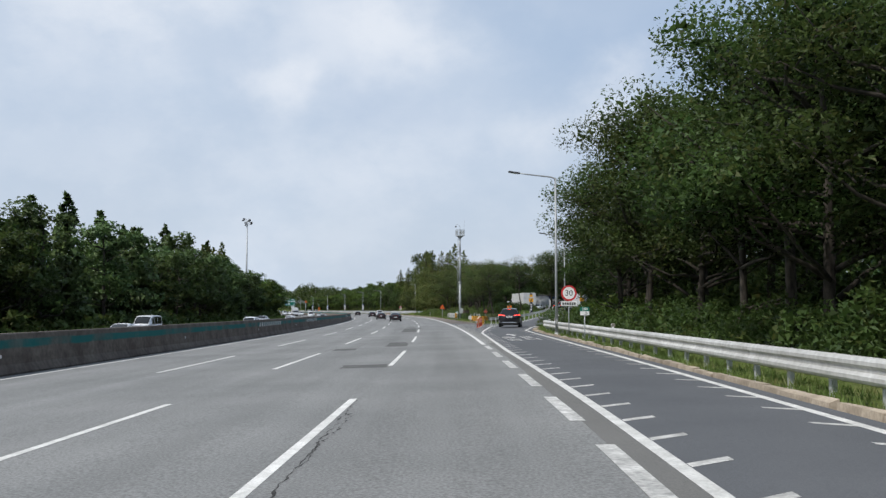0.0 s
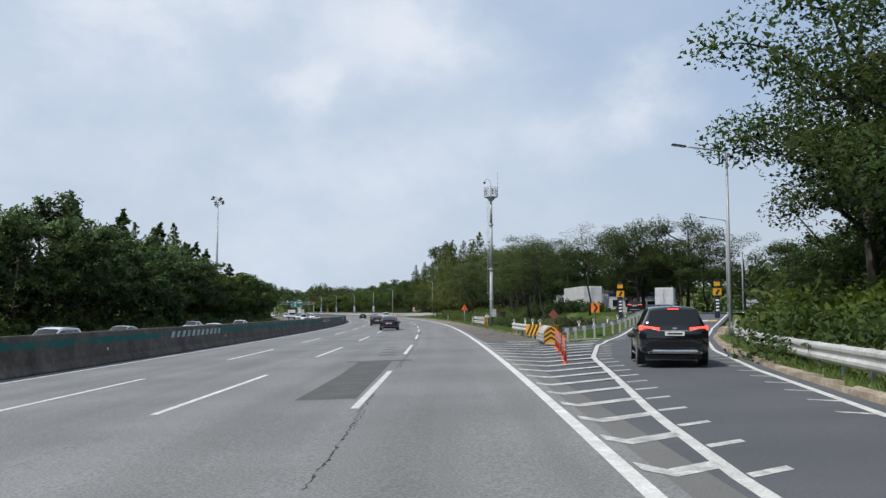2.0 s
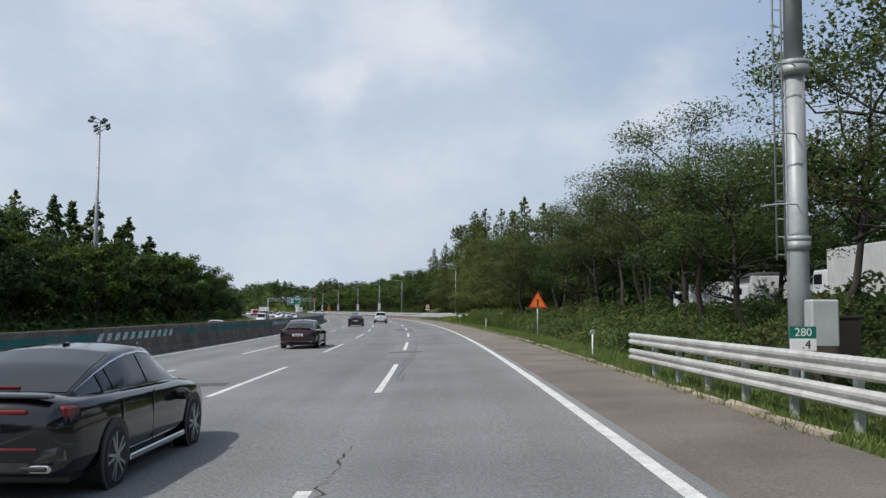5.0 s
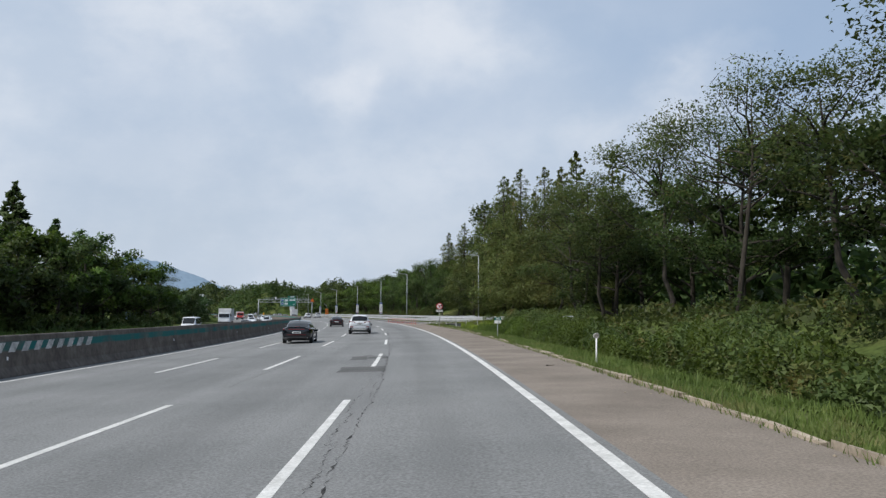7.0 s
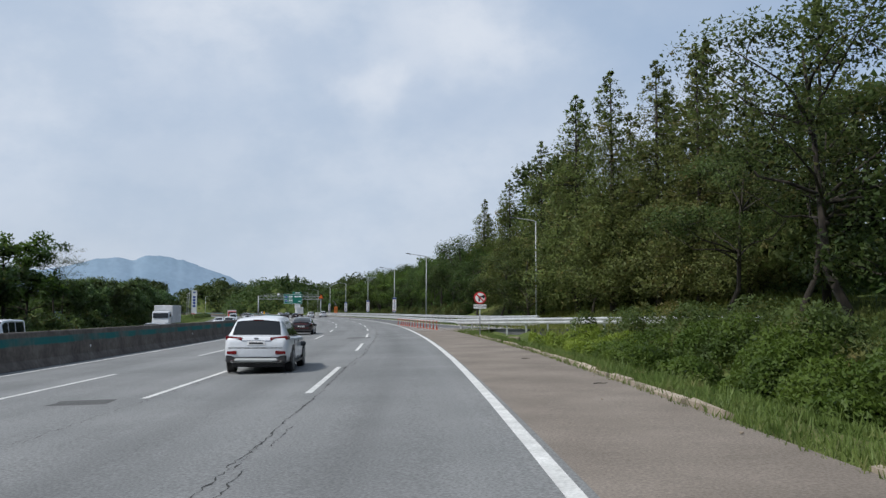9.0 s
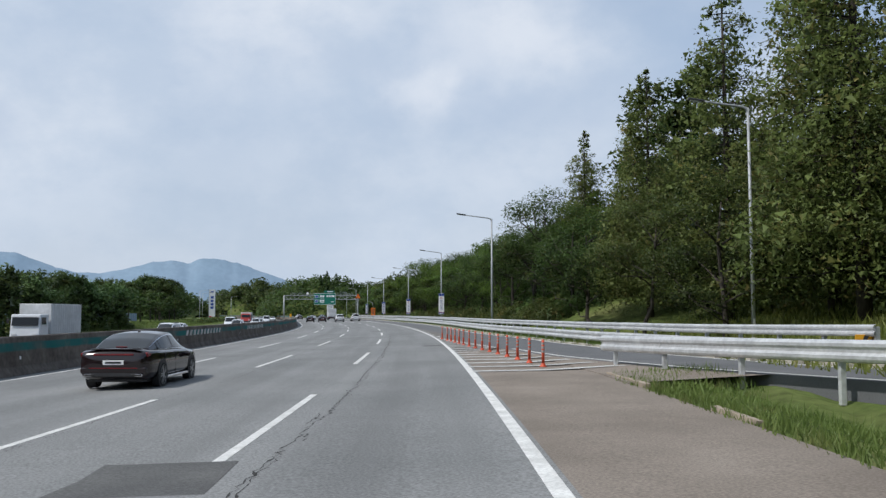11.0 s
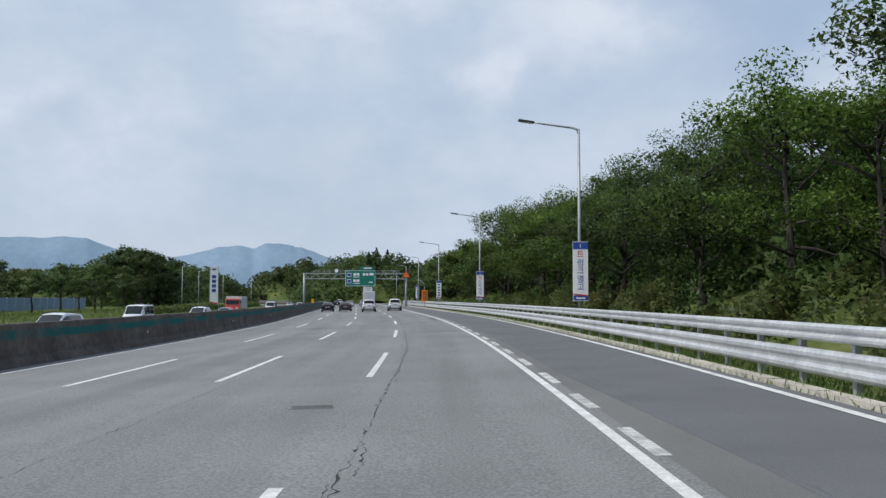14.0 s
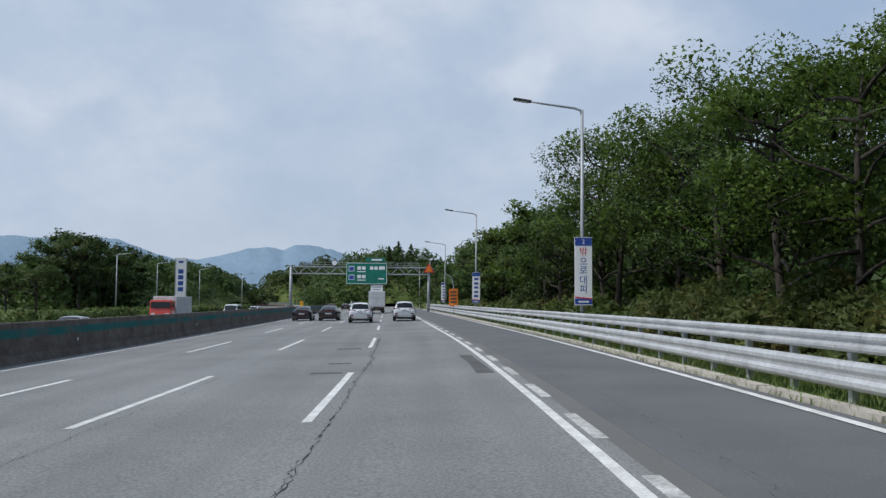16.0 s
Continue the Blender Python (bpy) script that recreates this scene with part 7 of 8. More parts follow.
def bars_on(t, x0, x1, z, y, h, mat, n):
    for i in range(n):
        slab("text_bar", (x1 - x0) / n * .7, h, mat, t, "dark bar", y, z, x0 + (x1 - x0) * (i + .5) / n, .006, 0)


round_sign(49.7, 8.95, 2.68, .45, "30", "", "round red-rimmed speed limit sign on a steel post")
round_sign(283, 7.2, 2.58, .39, "turn", "우회전금지", "round red-rimmed turn ban sign with a plate")
for o in [q for q in bpy.data.objects if q.name.startswith("road_sign")][:1]:
    bars_on(o, -.4, .4, 2.68 - float(ground_z(49.7, 8.95)) - .61, -.063, .14, M["ink"], 6)


def triangle_sign(s, u, z, size, label, post=True):
    t = empty("warning_sign", at(s, u, float(ground_z(s, u))), label, "road sign")
    zz = z - float(ground_z(s, u))
    pole_part("post", .04, .04, -.2, zz, M["steel_pole"], t)
    for nm, q, mat, y in (("rim", 1.0, M["red"], -.05), ("face", .76, M["orange"], -.064)):
        bm = bmesh.new()
        bmesh.ops.create_cone(bm, cap_ends=True, segments=3, radius1=size * .62 * q, radius2=size * .62 * q, depth=.016)
        o = part(nm, bm, mat, t, "")
        o.matrix_basis = pose(0, y, zz, 90) @ pose(0, 0, 0, 0, 0, 0)
        o.matrix_basis = Matrix.Translation((0, y, zz)) @ Matrix.Rotation(math.pi / 2, 4, "X")
    slab("symbol", .09, size * .4, M["ink"], t, "", -.075, zz - .03, 0, .006, 0)


triangle_sign(177.2, 7.35, 2.25, 1.0, "orange triangular warning sign on a post")


def delineator(s, u, z=None, h=.95, label="white reflector post with a round disc"):
    t = empty("delineator_post", at(s, u, float(ground_z(s, u)) if z is None else z), label, "delineator", "delineators")
    pole_part("post", .03, .028, -.15, h - .06, M["white"], t)
    disc("reflector", .085, M["reflect_grey"], t, "round reflector disc", -.01, h, .03, 20)
    disc("rim", .095, M["white"], t, "", .006, h, .024, 20)


for s, u in ((119.2, 7.55), (160.0, 7.0), (207.3, 7.25), (62, 9.9), (39, 9.3)):
    delineator(s, u)
for s in (99.5, 103.0, 106.5):
    delineator(s, float(table([(96.5, 6.9), (104, 6.9), (111, 6.7)])(s)) + .16, GZ8 + .55, .45, "round reflector disc above the guard rail")
for s in (101, 104, 107, 110, 113):
    delineator(s, float(RAMP_L(s)) - .95 - 1.6 * float(1 - smooth(97, 112, s)), float(ramp_z(s)) + .5, .36, "round reflector disc above the curving rail")


def bollard(s, u, z, h=.78, lean=0.0):
    t = empty("bollard", at(s, u, z, 0, 1.0, lean), "orange plastic lane bollard with grey bands", "bollard", "bollards")
    bm = cyl_bm(.11, .09, 0, .04, 20)
    cyl_bm(.075, .055, .04, .1, 20, bm)
    part("foot", bm, M["bollard"], t)
    part("tube", cyl_bm(.047, .045, .08, h, 16), M["bollard"], t, smooth_shade=True)
    part("cap", cyl_bm(.045, .03, h, h + .02, 16), M["bollard"], t)
    for q in (.58, .73, .88):
        part("reflector_band", cyl_bm(.0485, .048, h * q - .035, h * q + .03, 16), M["reflect_grey"], t, "dirty grey reflector band")


for s, u in ((81.5, 5.72), (84.4, 6.02), (86.4, 6.24), (87.9, 6.40), (89.6, 6.56), (78.5, 5.35)):
    bollard(s, u, float(zramp(s, u)))
for s in [332.8] + [329.75 - 2.03 * i for i in range(14)]:
    u = float(np.interp(s, [303, 315.3, 321.4, 332.85], [5.97, 5.07, 4.62, 4.03]))
    bollard(s, u, zgore(s, u) - .004)


def crash_cushion():
    t = empty("crash_cushion", at(92.6, 6.74, GZ8 - .03, -3.0), "grey steel crash cushion with a yellow chevron face", "crash cushion")
    n = 14
    arc = [(.34 * math.cos(a), .5 + .34 * math.sin(a)) for a in np.linspace(0, math.pi, n)]
    prof = [(.34, .06)] + arc + [(-.34, .06)]
    L = 4.2
    v = [(x, y, z) for y in (0.06, L) for x, z in prof]
    k = len(prof)
    f = [(j, j + 1, k + j + 1, k + j) for j in range(k - 1)] + [tuple(range(k))[::-1], tuple(range(k, 2 * k))]
    obj("shell", np.array(v), f, M["steel"], t, "rounded grey steel hood")
    for sd in (1, -1):
        for z in (.18, .34, .5):
            o = part("side_beam", box_bm((.05, L - .2, .1), (0, 0, 0), .02), M["steel"], t, "ribbed side beam")
            o.matrix_basis = Matrix.Translation((sd * .37, L / 2 + .1, z))
    v = [(x, 0.0, z) for x, z in prof] + [(x, .05, z) for x, z in prof]
    f = [tuple(range(k)), tuple(range(k, 2 * k))[::-1]] + [(j + 1, j, k + j, k + j + 1) for j in range(k - 1)]
    face = obj("face", np.array(v), f, M["yellow"], t, "yellow front face")
    for z in (.12, .34, .56):
        for sd in (1, -1):
            q = [(0, z + .16), (sd * .33, z - .06), (sd * .33, z + .04), (0, z + .26)]
            q = [(x, min(zz, .5 + math.sqrt(max(0, .34 ** 2 - x * x)) - .01)) for x, zz in q]
            vv = [(x, -.006, max(zz, .07)) for x, zz in q]
            obj("chevron_stripe", np.array(vv), [(0, 1, 2, 3) if sd < 0 else (3, 2, 1, 0)], M["ink"], face, "black chevron stripe")
    o = part("plinth", box_bm((.6, .3, .1), (0, 0, .05), .02), M["concrete"], t, "concrete plinth")
    o.matrix_basis = Matrix.Translation((0, -.12, -.03))


crash_cushion()


def stripe_board(s, u, z, w, h, label, turn=0.0, n=5):
    t = empty("hazard_board", at(s, u, z, turn), label, "hazard board", "hazard boards")
    slab("board", w, h, M["yellow"], t, "", 0, h / 2, 0, .03)
    for i in range(n):
        x0 = -w / 2 + w * (i + .1) / n
        q = [(x0, 0.02), (x0 + w / n * .5, .02), (x0 + w / n * .5 + h * .45, h - .02), (x0 + h * .45, h - .02)]
        q = [(min(max(x, -w / 2 + .01), w / 2 - .01), zz) for x, zz in q]
        obj("stripe", np.array([(x, -.02, zz) for x, zz in q]), [(3, 2, 1, 0)], M["ink"], t, "black slanted stripe")
    for sd in (-1, 1):
        o = slab("bracket", .05, .12, M["steel"], t, "", .06, h * .5, sd * w * .3, .1)
    return t


stripe_board(96.6, 6.45, GZ8 + .28, 1.1, .55, "yellow board with black slanted stripes on the rail", -35)
stripe_board(98.2, 7.6, GZ8 + .35, .8, .45, "yellow board with black slanted stripes by the ramp", 30)
for z in (.30, .72):
    stripe_board(138.5, 6.78, GZ8 + z - .1, .36, .36, "orange and black striped plate on the rail's end", 0, 2)
stripe_board(300.2, 14.0, float(join_z(300)) + .35, .5, .5, "orange and black striped plate on the rail's end", 0, 2)


def chevron_board(s, u, z, post_h, size, label, facing=0.0, mat="yellow", right=True):
    t = empty("chevron_sign", at(s, u, z, facing), label, "road sign", "chevron signs")
    pole_part("post", .04, .04, -.2, post_h, M["dark_steel"], t)
    slab("board", size, size * 1.15, M[mat], t, "", -.05, post_h - size * .5, 0, .02)
    d = 1 if right else -1
    for sd in (1, -1):
        o = slab("chevron_arm", size * .22, size * .72, M["ink"], t, "black chevron arm", -.064, post_h - size * .5 + sd * size * .23, d * size * .04, .008, 0, sd * d * -32)


chevron_board(105.3, 11.25, .45, 1.75, .52, "orange chevron sign pointing round the ramp", -10, "orange", True)


def blue_pillar(s, u, z, label):
    t = empty("guide_pillar", at(s, u, z, -8), label, "guide pillar", "guide pillars")
    part("column", box_bm((.36, .28, 1.7), (0, 0, .85), .04), M["navy"], t, "dark blue column")
    slab("yellow_sign", .6, .5, M["yellow"], t, "yellow chevron panel", -.17, 1.95, 0, .06)
    slab("black_chevron", .16, .42, M["ink"], t, "", -.205, 1.95, .02, .008, 0, 30)
    slab("yellow_cap", .42, .3, M["yellow"], t, "yellow lamp panel", -.1, 2.55, 0, .08)
    slab("dark_cap", .36, .2, M["ink"], t, "black lamp cap", -.1, 2.8, 0, .1)
    for i in range(4):
        slab("text_bar", .24, .1, M["white"], t, "white bar", -.156, 1.35 - i * .25, 0, .008, 0)


blue_pillar(119.6, 16.05, 1.14, "dark blue guide pillar with yellow panels beside the ramp")
blue_pillar(115.0, 22.2, 1.2, "dark blue guide pillar beside the ramp rail")


def dotted_sign(s, u, label):
    t = empty("reflector_sign", at(s, u, GZ8), label, "road sign")
    pole_part("post", .03, .03, -.2, 1.2, M["dark_steel"], t)
    slab("board", .42, .42, M["brown"], t, "brown diamond board", -.04, 1.35, 0, .02, .006, 45)
    for i in range(3):
        for j in range(3):
            a, b = (i - 1) * .125, (j - 1) * .125
            disc("reflector", .042, M["bollard"], t, "dull orange reflector", -.055, 1.35 + (a + b) * .707, .012, 14, (a - b) * .707)


dotted_sign(99.3, 7.78, "brown diamond sign with orange reflectors")


def camera_mast():
    t = empty("camera_mast", at(144.8, 7.95, GZ8 - .1), "tall grey steel mast with railed platform and camera", "mast")
    pole_part("shaft", .205, .185, -.3, 6.3, M["steel_pole"], t, "", 20)
    pole_part("shaft", .175, .155, 6.3, 11.2, M["steel_pole"], t, "", 20)
    pole_part("shaft", .15, .125, 11.2, 13.9, M["steel_pole"], t, "", 20)
    for z, r in ((6.3, .29), (11.2, .25), (3.0, .24)):
        pole_part("flange", r, r, z - .05, z + .05, M["steel_pole"], t, "", 20)
        pole_part("flange", r * .9, r, z - .22, z - .05, M["steel_pole"], t, "", 20)
    # ladder with hoops
    for x in (-.43, -.27):
        pole_part("ladder_rail", .018, .018, 2.6, 13.8, M["steel_pole"], t, "", 6, x, -.1)
    v, f = tubes([([(-.43, -.1, z), (-.27, -.1, z)], .012, 4) for z in np.arange(2.7, 13.8, .33)])
    obj("ladder_rungs", v, f, M["steel_pole"], t, "")
    hoops = []
    for z in np.arange(3.6, 13.5, 1.3):
        a = np.linspace(-.3, math.pi + .3, 9)
        hoops.append(([(-.35 + .3 * math.cos(q), -.1 - .34 * math.sin(q), z) for q in a], .014, 4))
    v, f = tubes(hoops)
    obj("ladder_hoops", v, f, M["steel_pole"], t, "")
    # platform
    part("platform_cone", cyl_bm(.14, .6, 13.7, 14.15, 16), M["steel_pole"], t)
    part("platform_floor", cyl_bm(.76, .76, 14.15, 14.2, 20), M["steel"], t)
    ring = []
    a = np.linspace(0, 2 * math.pi, 25)
    for z in (14.5, 14.85, 15.2):
        ring.append(([(.76 * math.cos(q), .76 * math.sin(q), z) for q in a], .022, 5))
    for q in np.linspace(0, 2 * math.pi, 13)[:-1]:
        ring.append(([(.76 * math.cos(q), .76 * math.sin(q), 14.15), (.76 * math.cos(q), .76 * math.sin(q), 15.2)], .022, 5))
    v, f = tubes(ring)
    obj("platform_railing", v, f, M["steel_pole"], t, "round steel railing")
    for x, y in ((.55, .2), (-.5, .35), (.1, -.6)):
        o = part("antenna_panel", box_bm((.22, .12, .7), (0, 0, 0), .03), M["grey_box"], t, "grey antenna panel")
        o.matrix_basis = Matrix.Translation((x, y, 14.75))
    v, f = tube([(0, 0, 14.2), (0, 0, 15.6), (-.1, 0, 15.95), (-.4, 0, 16.15), (-.62, 0, 16.05), (-.7, 0, 15.85)], .03, 6)
    obj("camera_arm", v, f, M["steel_pole"], t, "")
    bm = bmesh.new()
    bmesh.ops.create_uvsphere(bm, u_segments=12, v_segments=8, radius=.14)
    o = part("camera_dome", bm, M["dark_steel"], t, "dark camera dome", True)
    o.matrix_basis = Matrix.Translation((-.7, 0, 15.75))
    pole_part("whip_aerial", .018, .008, 14.2, 17.0, M["dark_steel"], t, "", 6, .74, 0)
    v, f = tube([(-.16, 0, 7.7), (-.6, 0, 8.6), (-1.2, 0, 9.25), (-1.9, 0, 9.5), (-2.3, 0, 9.52)], [.06, .055, .05, .045, .04], 7)
    obj("lamp_arm", v, f, M["steel_pole"], t, "")
    v, f = tube([(-.28, 0, 8.85), (-1.0, 0, 9.05)], .03, 5)
    obj("arm_brace", v, f, M["steel_pole"], t, "")
    o = part("arm_camera", box_bm((.18, .4, .18), (0, 0, 0), .04), M["grey_box"], t, "small grey camera")
    o.matrix_basis = Matrix.Translation((-2.35, 0, 9.4))
    o = part("control_box", box_bm((.5, .34, .85), (0, 0, 0), .03), M["grey_box"], t, "grey control box")
    o.matrix_basis = Matrix.Translation((.22, -.42, 1.45))
    c = empty("equipment_cabinet", at(146.2, 9.1, GZ8 - .35), "brown steel equipment cabinet behind the mast", "cabinet")
    part("body", box_bm((1.0, .8, 1.75), (0, 0, .9), .03), M["brown"], c)
    part("roof", box_bm((1.1, .9, .07), (0, 0, 1.81), .02), M["brown"], c)
    slab("door", .86, 1.5, M["brown"], c, "brown door", -.41, .9, 0, .03)


camera_mast()


def flood_mast(s, u, h, label):
    t = empty("floodlight_mast", at(s, u, float(ground_z(s, u))), label, "floodlight mast", "floodlight masts")
    pole_part("shaft", .34, .14, -.3, h, M["steel_pole"], t, "", 14)
    for i, (x, z, a) in enumerate(((-.9, 0, 12), (.75, -.55, -18), (-.2, .35, 30), (.9, -1.05, -35))):
        o = part("crossarm", box_bm((2.0, .12, .12), (0, 0, 0), .03), M["steel_pole"], t)
        o.matrix_basis = pose(x * .4, 0, h + z, 0, a, 0)
        for k in (-1, 1):
            q = part("floodlight", box_bm((.62, .5, .32), (0, 0, 0), .07), M["dark_steel"], t, "dark floodlight")
            q.matrix_basis = pose(x * .4 + k * .8, -.1, h + z + .12 - k * .25 * math.sin(radians(a)), 25, a, 0)


flood_mast(245, -40.2, 26.6, "tall grey floodlight mast above the tree belt")
flood_mast(79, -41, 26.0, "tall grey floodlight mast above the tree belt")


def gantry():
    s, z = 525, -.3
    t = empty("sign_gantry", at(s, -3.6, z), "grey steel truss gantry over the lanes", "gantry")
    xl, xr = -10.5, 10.5
    for x in (xl, xr):
        pole_part("column", .24, .2, 0, 7.2, M["steel_pole"], t, "", 14, x)
        part("foot", box_bm((.8, .8, .3), (x, 0, .15), .05), M["concrete"], t, "concrete foot")
    bars = []
    for zz in (6.1, 7.15):
        for y in (-.35, .35):
            bars.append(([(xl, y, zz), (xr, y, zz)], .085, 6))
    n = 18
    for i in range(n):
        a, b = xl + (xr - xl) * i / n, xl + (xr - xl) * (i + 1) / n
        bars.append(([(a, -.35, 6.1 if i % 2 else 7.15), (b, -.35, 7.15 if i % 2 else 6.1)], .05, 5))
        bars.append(([(a, .35, 6.1 if i % 2 else 7.15), (b, .35, 7.15 if i % 2 else 6.1)], .05, 5))
    v, f = tubes(bars)
    obj("truss", v, f, M["steel_pole"], t, "welded steel truss")
    bars = [([(-8.6, -.4, zz), (9.0, -.4, zz)], .03, 5) for zz in (7.5, 7.85)] + [([(x, -.4, 7.15), (x, -.4, 7.85)], .03, 5) for x in np.arange(-8.6, 9.1, 1.1)]
    v, f = tubes(bars)
    obj("walkway_railing", v, f, M["steel_pole"], t, "thin steel railing")
    g = empty("direction_sign", at(s - .6, -2.6, z), "large green motorway direction sign on the gantry", "road sign")
    slab("board", 6.2, 3.3, M["green"], g, "green board", 0, 6.2, 0, .08)
    slab("border", 6.1, .06, M["white"], g, "white border", -.045, 7.76, 0, .01, 0)
    slab("border", 6.1, .06, M["white"], g, "white border", -.045, 4.64, 0, .01, 0)
    for x in (-3.03, 3.03):
        slab("border", .06, 3.15, M["white"], g, "white border", -.045, 6.2, x, .01, 0)
    for zz in (6.9, 5.6):
        slab("route_shield", .85, .8, M["white"], g, "pale route shield", -.045, zz, -2.3, .012, .0)
        slab("shield_blue", .7, .62, M["blue"], g, "", -.053, zz - .02, -2.3, .012, .0)
        for x, w in ((-1.15, .55), (-.45, .55), (.75, .5), (1.4, .5)):
            if zz < 6 and x > .5:
                continue
            slab("text_bar", w, .5, M["white"], g, "white bar", -.045, zz + .12, x, .01, 0)
        slab("text_bar", 1.3, .14, M["white"], g, "small white bar", -.045, zz - .42, -.8, .01, 0)
    slab("text_bar", .9, .5, M["white"], g, "white bar", -.045, 7.05, 2.3, .01, 0)
    slab("text_bar", .8, .2, M["white"], g, "small white bar", -.045, 5.4, 2.2, .01, 0)
    slab("top_plate", 2.9, .62, M["green"], g, "small green top plate", 0, 8.3, 1.3, .07)
    slab("text_bar", 1.6, .25, M["white"], g, "white bar", -.045, 8.3, 1.5, .01, 0)
    for x in (-1.5, 1.5):
        slab("bracket", .12, 2.2, M["steel_pole"], g, "", .12, 6.4, x, .16)
    p = empty("hanging_sign", at(s - .5, -1.05, z), "white rectangular sign on a bracket below the gantry", "road sign")
    slab("board", 1.85, 1.4, M["white"], p, "", 0, 3.75, 0, .06)
    for i in range(3):
        slab("text_bar", 1.3, .16, M["grey_box"], p, "grey bar", -.035, 4.1 - .35 * i, 0, .01, 0)
    slab("bracket", .1, 2.0, M["steel_pole"], p, "", .08, 5.2, .7, .1)
    c = empty("round_limit_sign", at(s - .55, -5.9 - 1.6, z), "round speed sign on the gantry's walkway", "road sign")
    disc("rim", .48, M["ink"], c, "dark rim", 0, 7.75, .05)
    disc("white_face", .38, M["white"], c, "white face", -.03, 7.75, .02)
    q = empty("warning_sign", at(s - .5, 6.9, z), "red triangular warning sign on the gantry", "road sign")
    for nm, rr, mat, y in (("rim", .95, M["red"], 0), ("face", .7, M["orange"], -.02)):
        bm = bmesh.new()
        bmesh.ops.create_cone(bm, cap_ends=True, segments=3, radius1=rr, radius2=rr, depth=.03)
        o = part(nm, bm, mat, q)
        o.matrix_basis = Matrix.Translation((0, y, 6.9)) @ Matrix.Rotation(math.pi / 2, 4, "X")
    w = empty("orange_board", at(490, 8.0, GZ8), "orange rectangular road works sign on a curved post", "road sign")
    slab("board", 1.0, 1.9, M["orange"], w, "", 0, 2.0, 0, .05)
    for i in range(4):
        slab("text_bar", .7, .2, M["brown"], w, "dark bar", -.032, 2.6 - .38 * i, 0, .01, 0)
    v, f = tube([(0, .08, -.2), (0, .08, 3.3), (-.2, .08, 4.2), (-1.0, .08, 4.7)], .06, 7)
    obj("post", v, f, M["steel_pole"], w, "")
    y_ = empty("yellow_marker", at(523, -12.2, -.4), "yellow marker board on the gantry's column", "road sign")
    slab("board", .55, .9, M["yellow"], y_, "", -.3, 1.6, 0, .05)
    pole_part("post", .05, .05, 0, 2.0, M["steel"], y_, "", 8, 0, -.2)


gantry()


def pylon_sign():
    t = empty("pylon_sign", at(548, -36.0, -.2, 6), "tall white pylon sign with dark blue lettering bars", "sign")
    part("frame_post", box_bm((.14, .3, 9.3), (-.93, 0, 4.65), .03), M["steel_pole"], t)
    part("frame_post", box_bm((.14, .3, 9.3), (.93, 0, 4.65), .03), M["steel_pole"], t)
    slab("panel", 1.75, 9.0, M["white"], t, "white tall panel", 0, 4.8, 0, .25)
    for i in range(4):
        slab("text_bar", .9, .75, M["blue"], t, "dark blue bar", -.13, 6.9 - 1.05 * i, 0, .01, 0)
    slab("text_bar", .8, .4, M["blue"], t, "", -.13, 8.6, 0, .01, 0)
    slab("red_foot", 1.7, .35, M["red"], t, "red foot stripe", -.13, .9, 0, .01, 0, 12)
    slab("blue_foot", 1.7, .3, M["blue"], t, "blue foot stripe", -.13, .5, 0, .01, 0)


pylon_sign()


def fence(s0, s1, u, label):
    t = empty("panel_fence", Matrix(), label, "fence", kind="structure")
    for i, s in enumerate(np.arange(s0, s1, 3.0)):
        o = part("panel", box_bm((.06, 2.9, 1.8), (0, 0, .95), .01), M["fence_blue"], t)
        o.matrix_basis = at(float(s), u, float(ground_z(s, u)))
        p = part("post", box_bm((.1, .1, 2.0), (0, 0, .95), .01), M["steel"], t)
        p.matrix_basis = at(float(s) + 1.5, u, float(ground_z(s, u)))


fence(385, 500, -50, "pale blue panel fence beyond the young trees")


def rest_building(s, u, w, d, h, label):
    t = empty("rest_area_building", at(s, u, 1.5, -5), label, "building")
    part("wall", box_bm((w, d, h), (0, 0, h / 2), .03), M["box_white"], t, "pale wall")
    part("roof", box_bm((w + .8, d + .8, .3), (0, 0, h + .15), .05), M["roof_dark"], t, "dark flat roof")
    n = int(w / 2.2)
    for i in range(n):
        o = part("window", box_bm((1.3, .06, 1.2), (0, 0, 0), .01), M["glass"], t, "dark window")
        o.matrix_basis = Matrix.Translation((-w / 2 + (i + .5) * w / n, -d / 2 - .02, 1.7))
        part("frame", box_bm((1.4, .05, .07), (0, 0, -.63), .01), M["steel"], o)
    o = part("sign_band", box_bm((w * .6, .08, .5), (0, -d / 2 - .05, h - .4), .01), M["blue"], t, "blue sign band")


rest_building(207, 40, 16, 8, 3.6, "low pale rest area building with a dark roof")


def culvert(s, u):
    t = empty("culvert_box", at(s, u, float(ground_z(s, u)) - .05, -20), "small grey concrete culvert box in the grass", "culvert")
    part("walls", box_bm((1.1, .8, .5), (0, 0, .25), .03), M["concrete"], t)
    slab("opening", .8, .3, M["black"], t, "dark opening", -.41, .26, 0, .02)


culvert(284.5, 9.4)


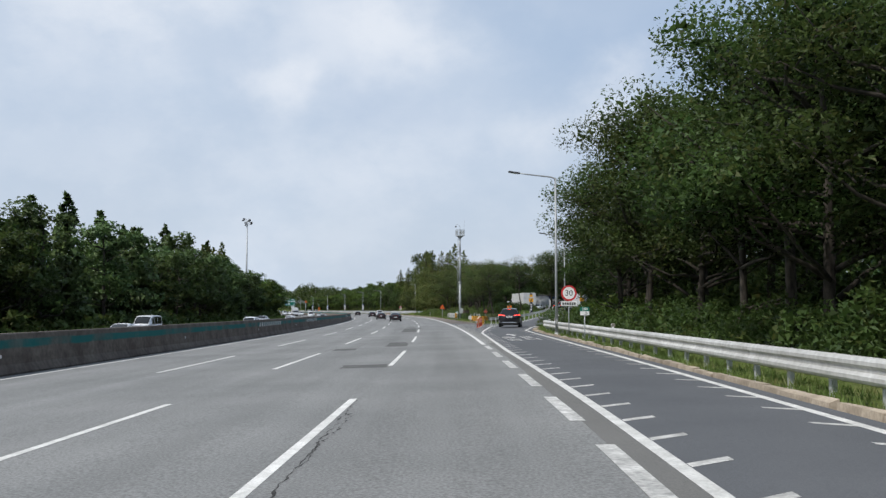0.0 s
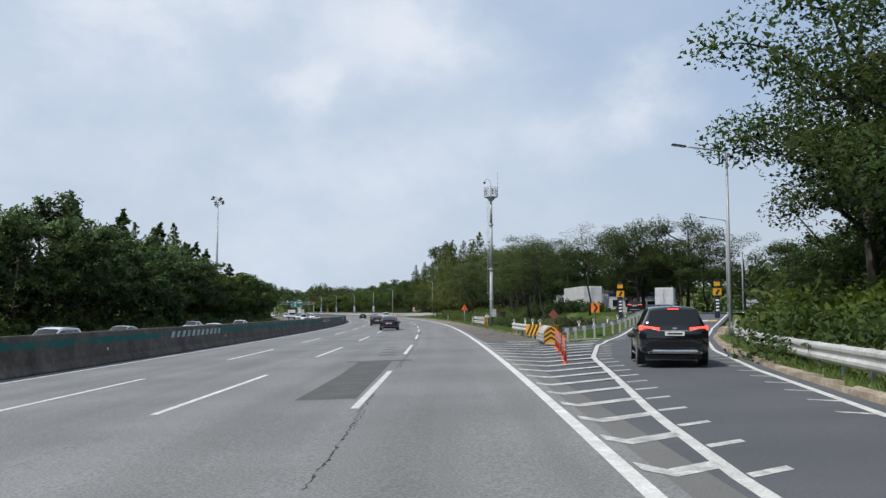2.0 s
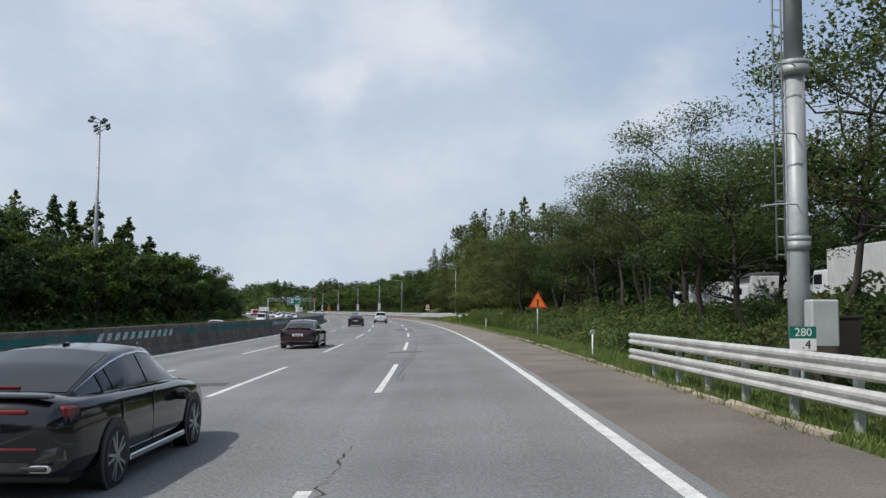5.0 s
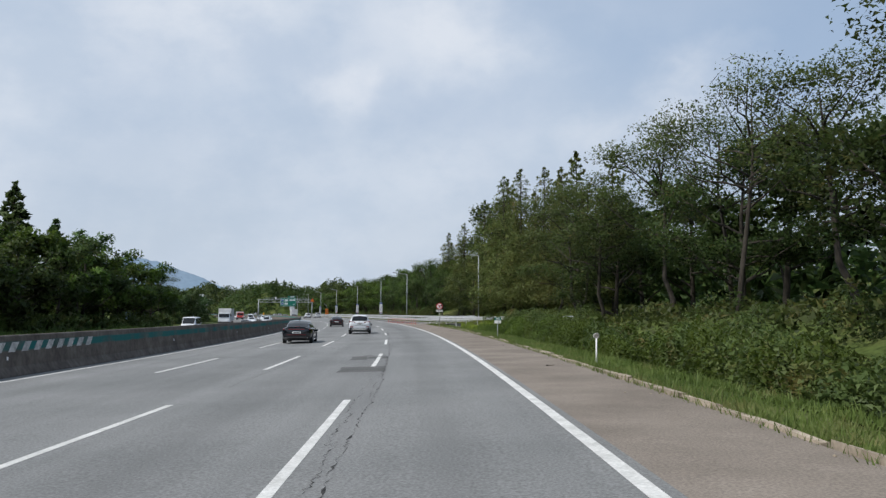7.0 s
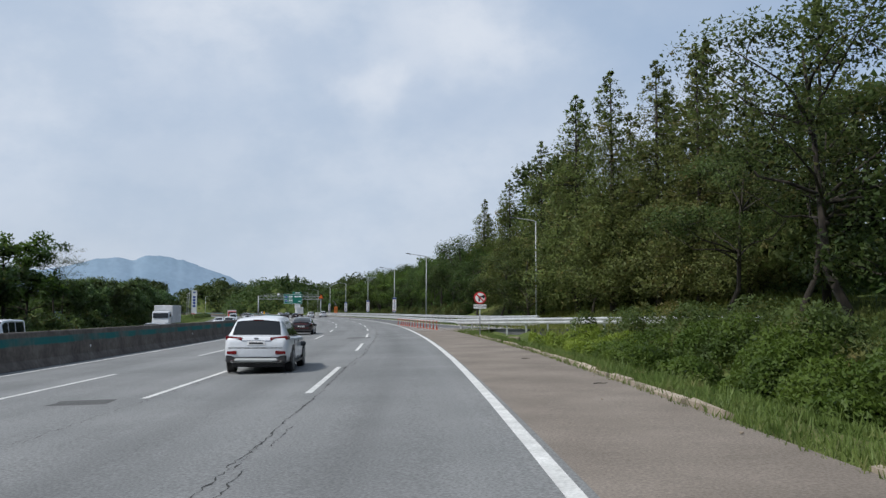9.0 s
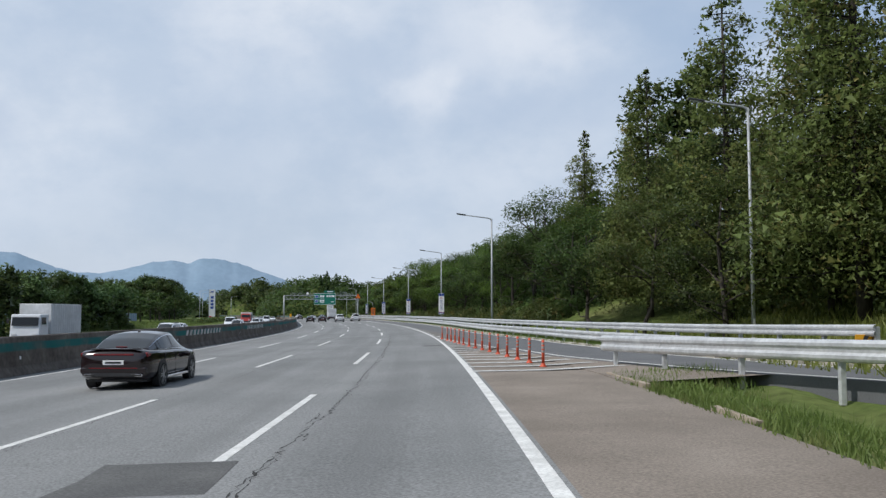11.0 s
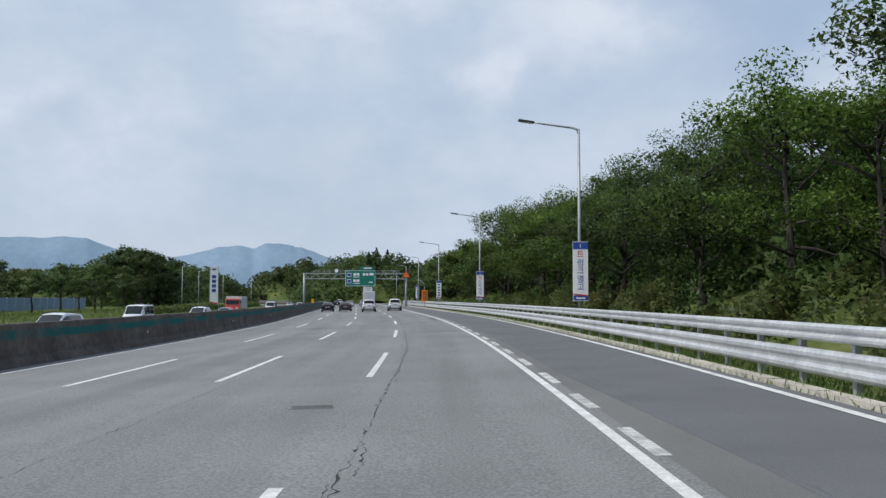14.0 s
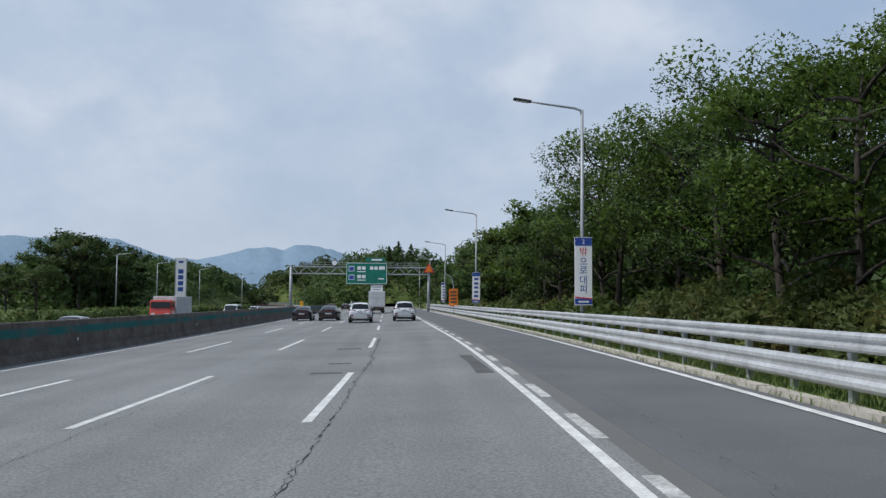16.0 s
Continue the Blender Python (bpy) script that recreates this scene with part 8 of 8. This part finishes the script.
# ramp lettering and arrow, painted flat
def painted(name, text, s, u, size, label, stretch=2.2):
    cu = bpy.data.curves.new(name, "FONT")
    cu.body, cu.size, cu.align_x, cu.align_y = text, size, "CENTER", "CENTER"
    cu.resolution_u, cu.extrude = 3, .0015
    tmp = new(name, cu)
    bpy.context.view_layer.update()
    me = bpy.data.meshes.new_from_object(tmp.evaluated_get(bpy.context.evaluated_depsgraph_get()))
    bpy.data.objects.remove(tmp)
    me.materials.clear()
    me.materials.append(M["paint_worn"])
    o = new(name, me)
    o.matrix_world = at(s, u, float(zramp(s, u)) + .006) @ Matrix.Rotation(-.012, 4, "Y") @ Matrix.Diagonal((1, stretch, 1, 1))
    return tagged(o, label, "road marking", "ramp lettering", "structure")


for ch, s, u in (("졸", 49.8, 5.5), ("음", 49.8, 6.5), ("쉼", 46.1, 5.5), ("터", 46.1, 6.5)):
    painted("road_letter", ch, s, u, 1.0, "white rest area letter painted on the ramp", 3.1)
av = [place(s, u, float(zramp(s, u)) + .005) for s, u in ((51.7, 6.0), (51.7, 6.16), (54.6, 5.97), (54.6, 6.18), (54.6, 6.5), (56.3, 5.97), (54.4, 5.72))]
tagged(obj("road_arrow", np.array(av), [(0, 1, 3, 2), (2, 3, 4, 5), (2, 5, 6)], M["paint_worn"]), "white slanting arrow painted on the ramp", "road marking", "ramp lettering", "structure")


# twigs and crumbs of stone blown onto the shoulder
rd = np.random.default_rng(77)


def fallen_twig(s, u, length, turn):
    t = empty("fallen_twig", at(s, u, float(road_z(u)) + .012, turn), "dry brown twig lying on the shoulder", "twig", "fallen twigs")
    v, f = tubes([([(0, 0, 0), (length * .3, .02, .006), (length * .65, -.02, .004), (length, .015, .012)], [.012, .011, .009, .004], 5), ([(length * .4, 0, .005), (length * .58, .07, .012)], [.007, .003], 4)])
    obj("stick", v, f, M["bark"], t)


for s, u, n, a in ((113.0, 5.1, .62, 8), (115.0, 5.42, .2, 60), (119.5, 5.9, .3, -20), (108, 5.6, .35, 15), (127, 5.5, .28, 40), (133, 5.0, .22, -35), (206, 5.4, .3, 20), (222, 5.9, .26, 70), (248, 6.2, .34, 10), (258, 6.0, .3, -15)):
    fallen_twig(s, u, n, a)


def stone_crumb(s, u, r):
    bm = bmesh.new()
    bmesh.ops.create_icosphere(bm, subdivisions=1, radius=r)
    for v in bm.verts:
        v.co = Vector((v.co.x * rd.uniform(.8, 1.5), v.co.y * rd.uniform(.7, 1.3), v.co.z * rd.uniform(.4, .8)))
    o = part("stone_crumb", bm, M["concrete"])
    o.matrix_world = at(s, u, float(road_z(u)) + r * .3, rd.uniform(0, 360))
    tagged(o, "pale crumb of broken kerb stone on the shoulder", "stone", "stone crumbs")


for i in range(26):
    s = rd.uniform(104, 290)
    stone_crumb(s, float(SHOULDER(s)) - rd.gamma(1.5, .25) - .1, rd.uniform(.015, .04))
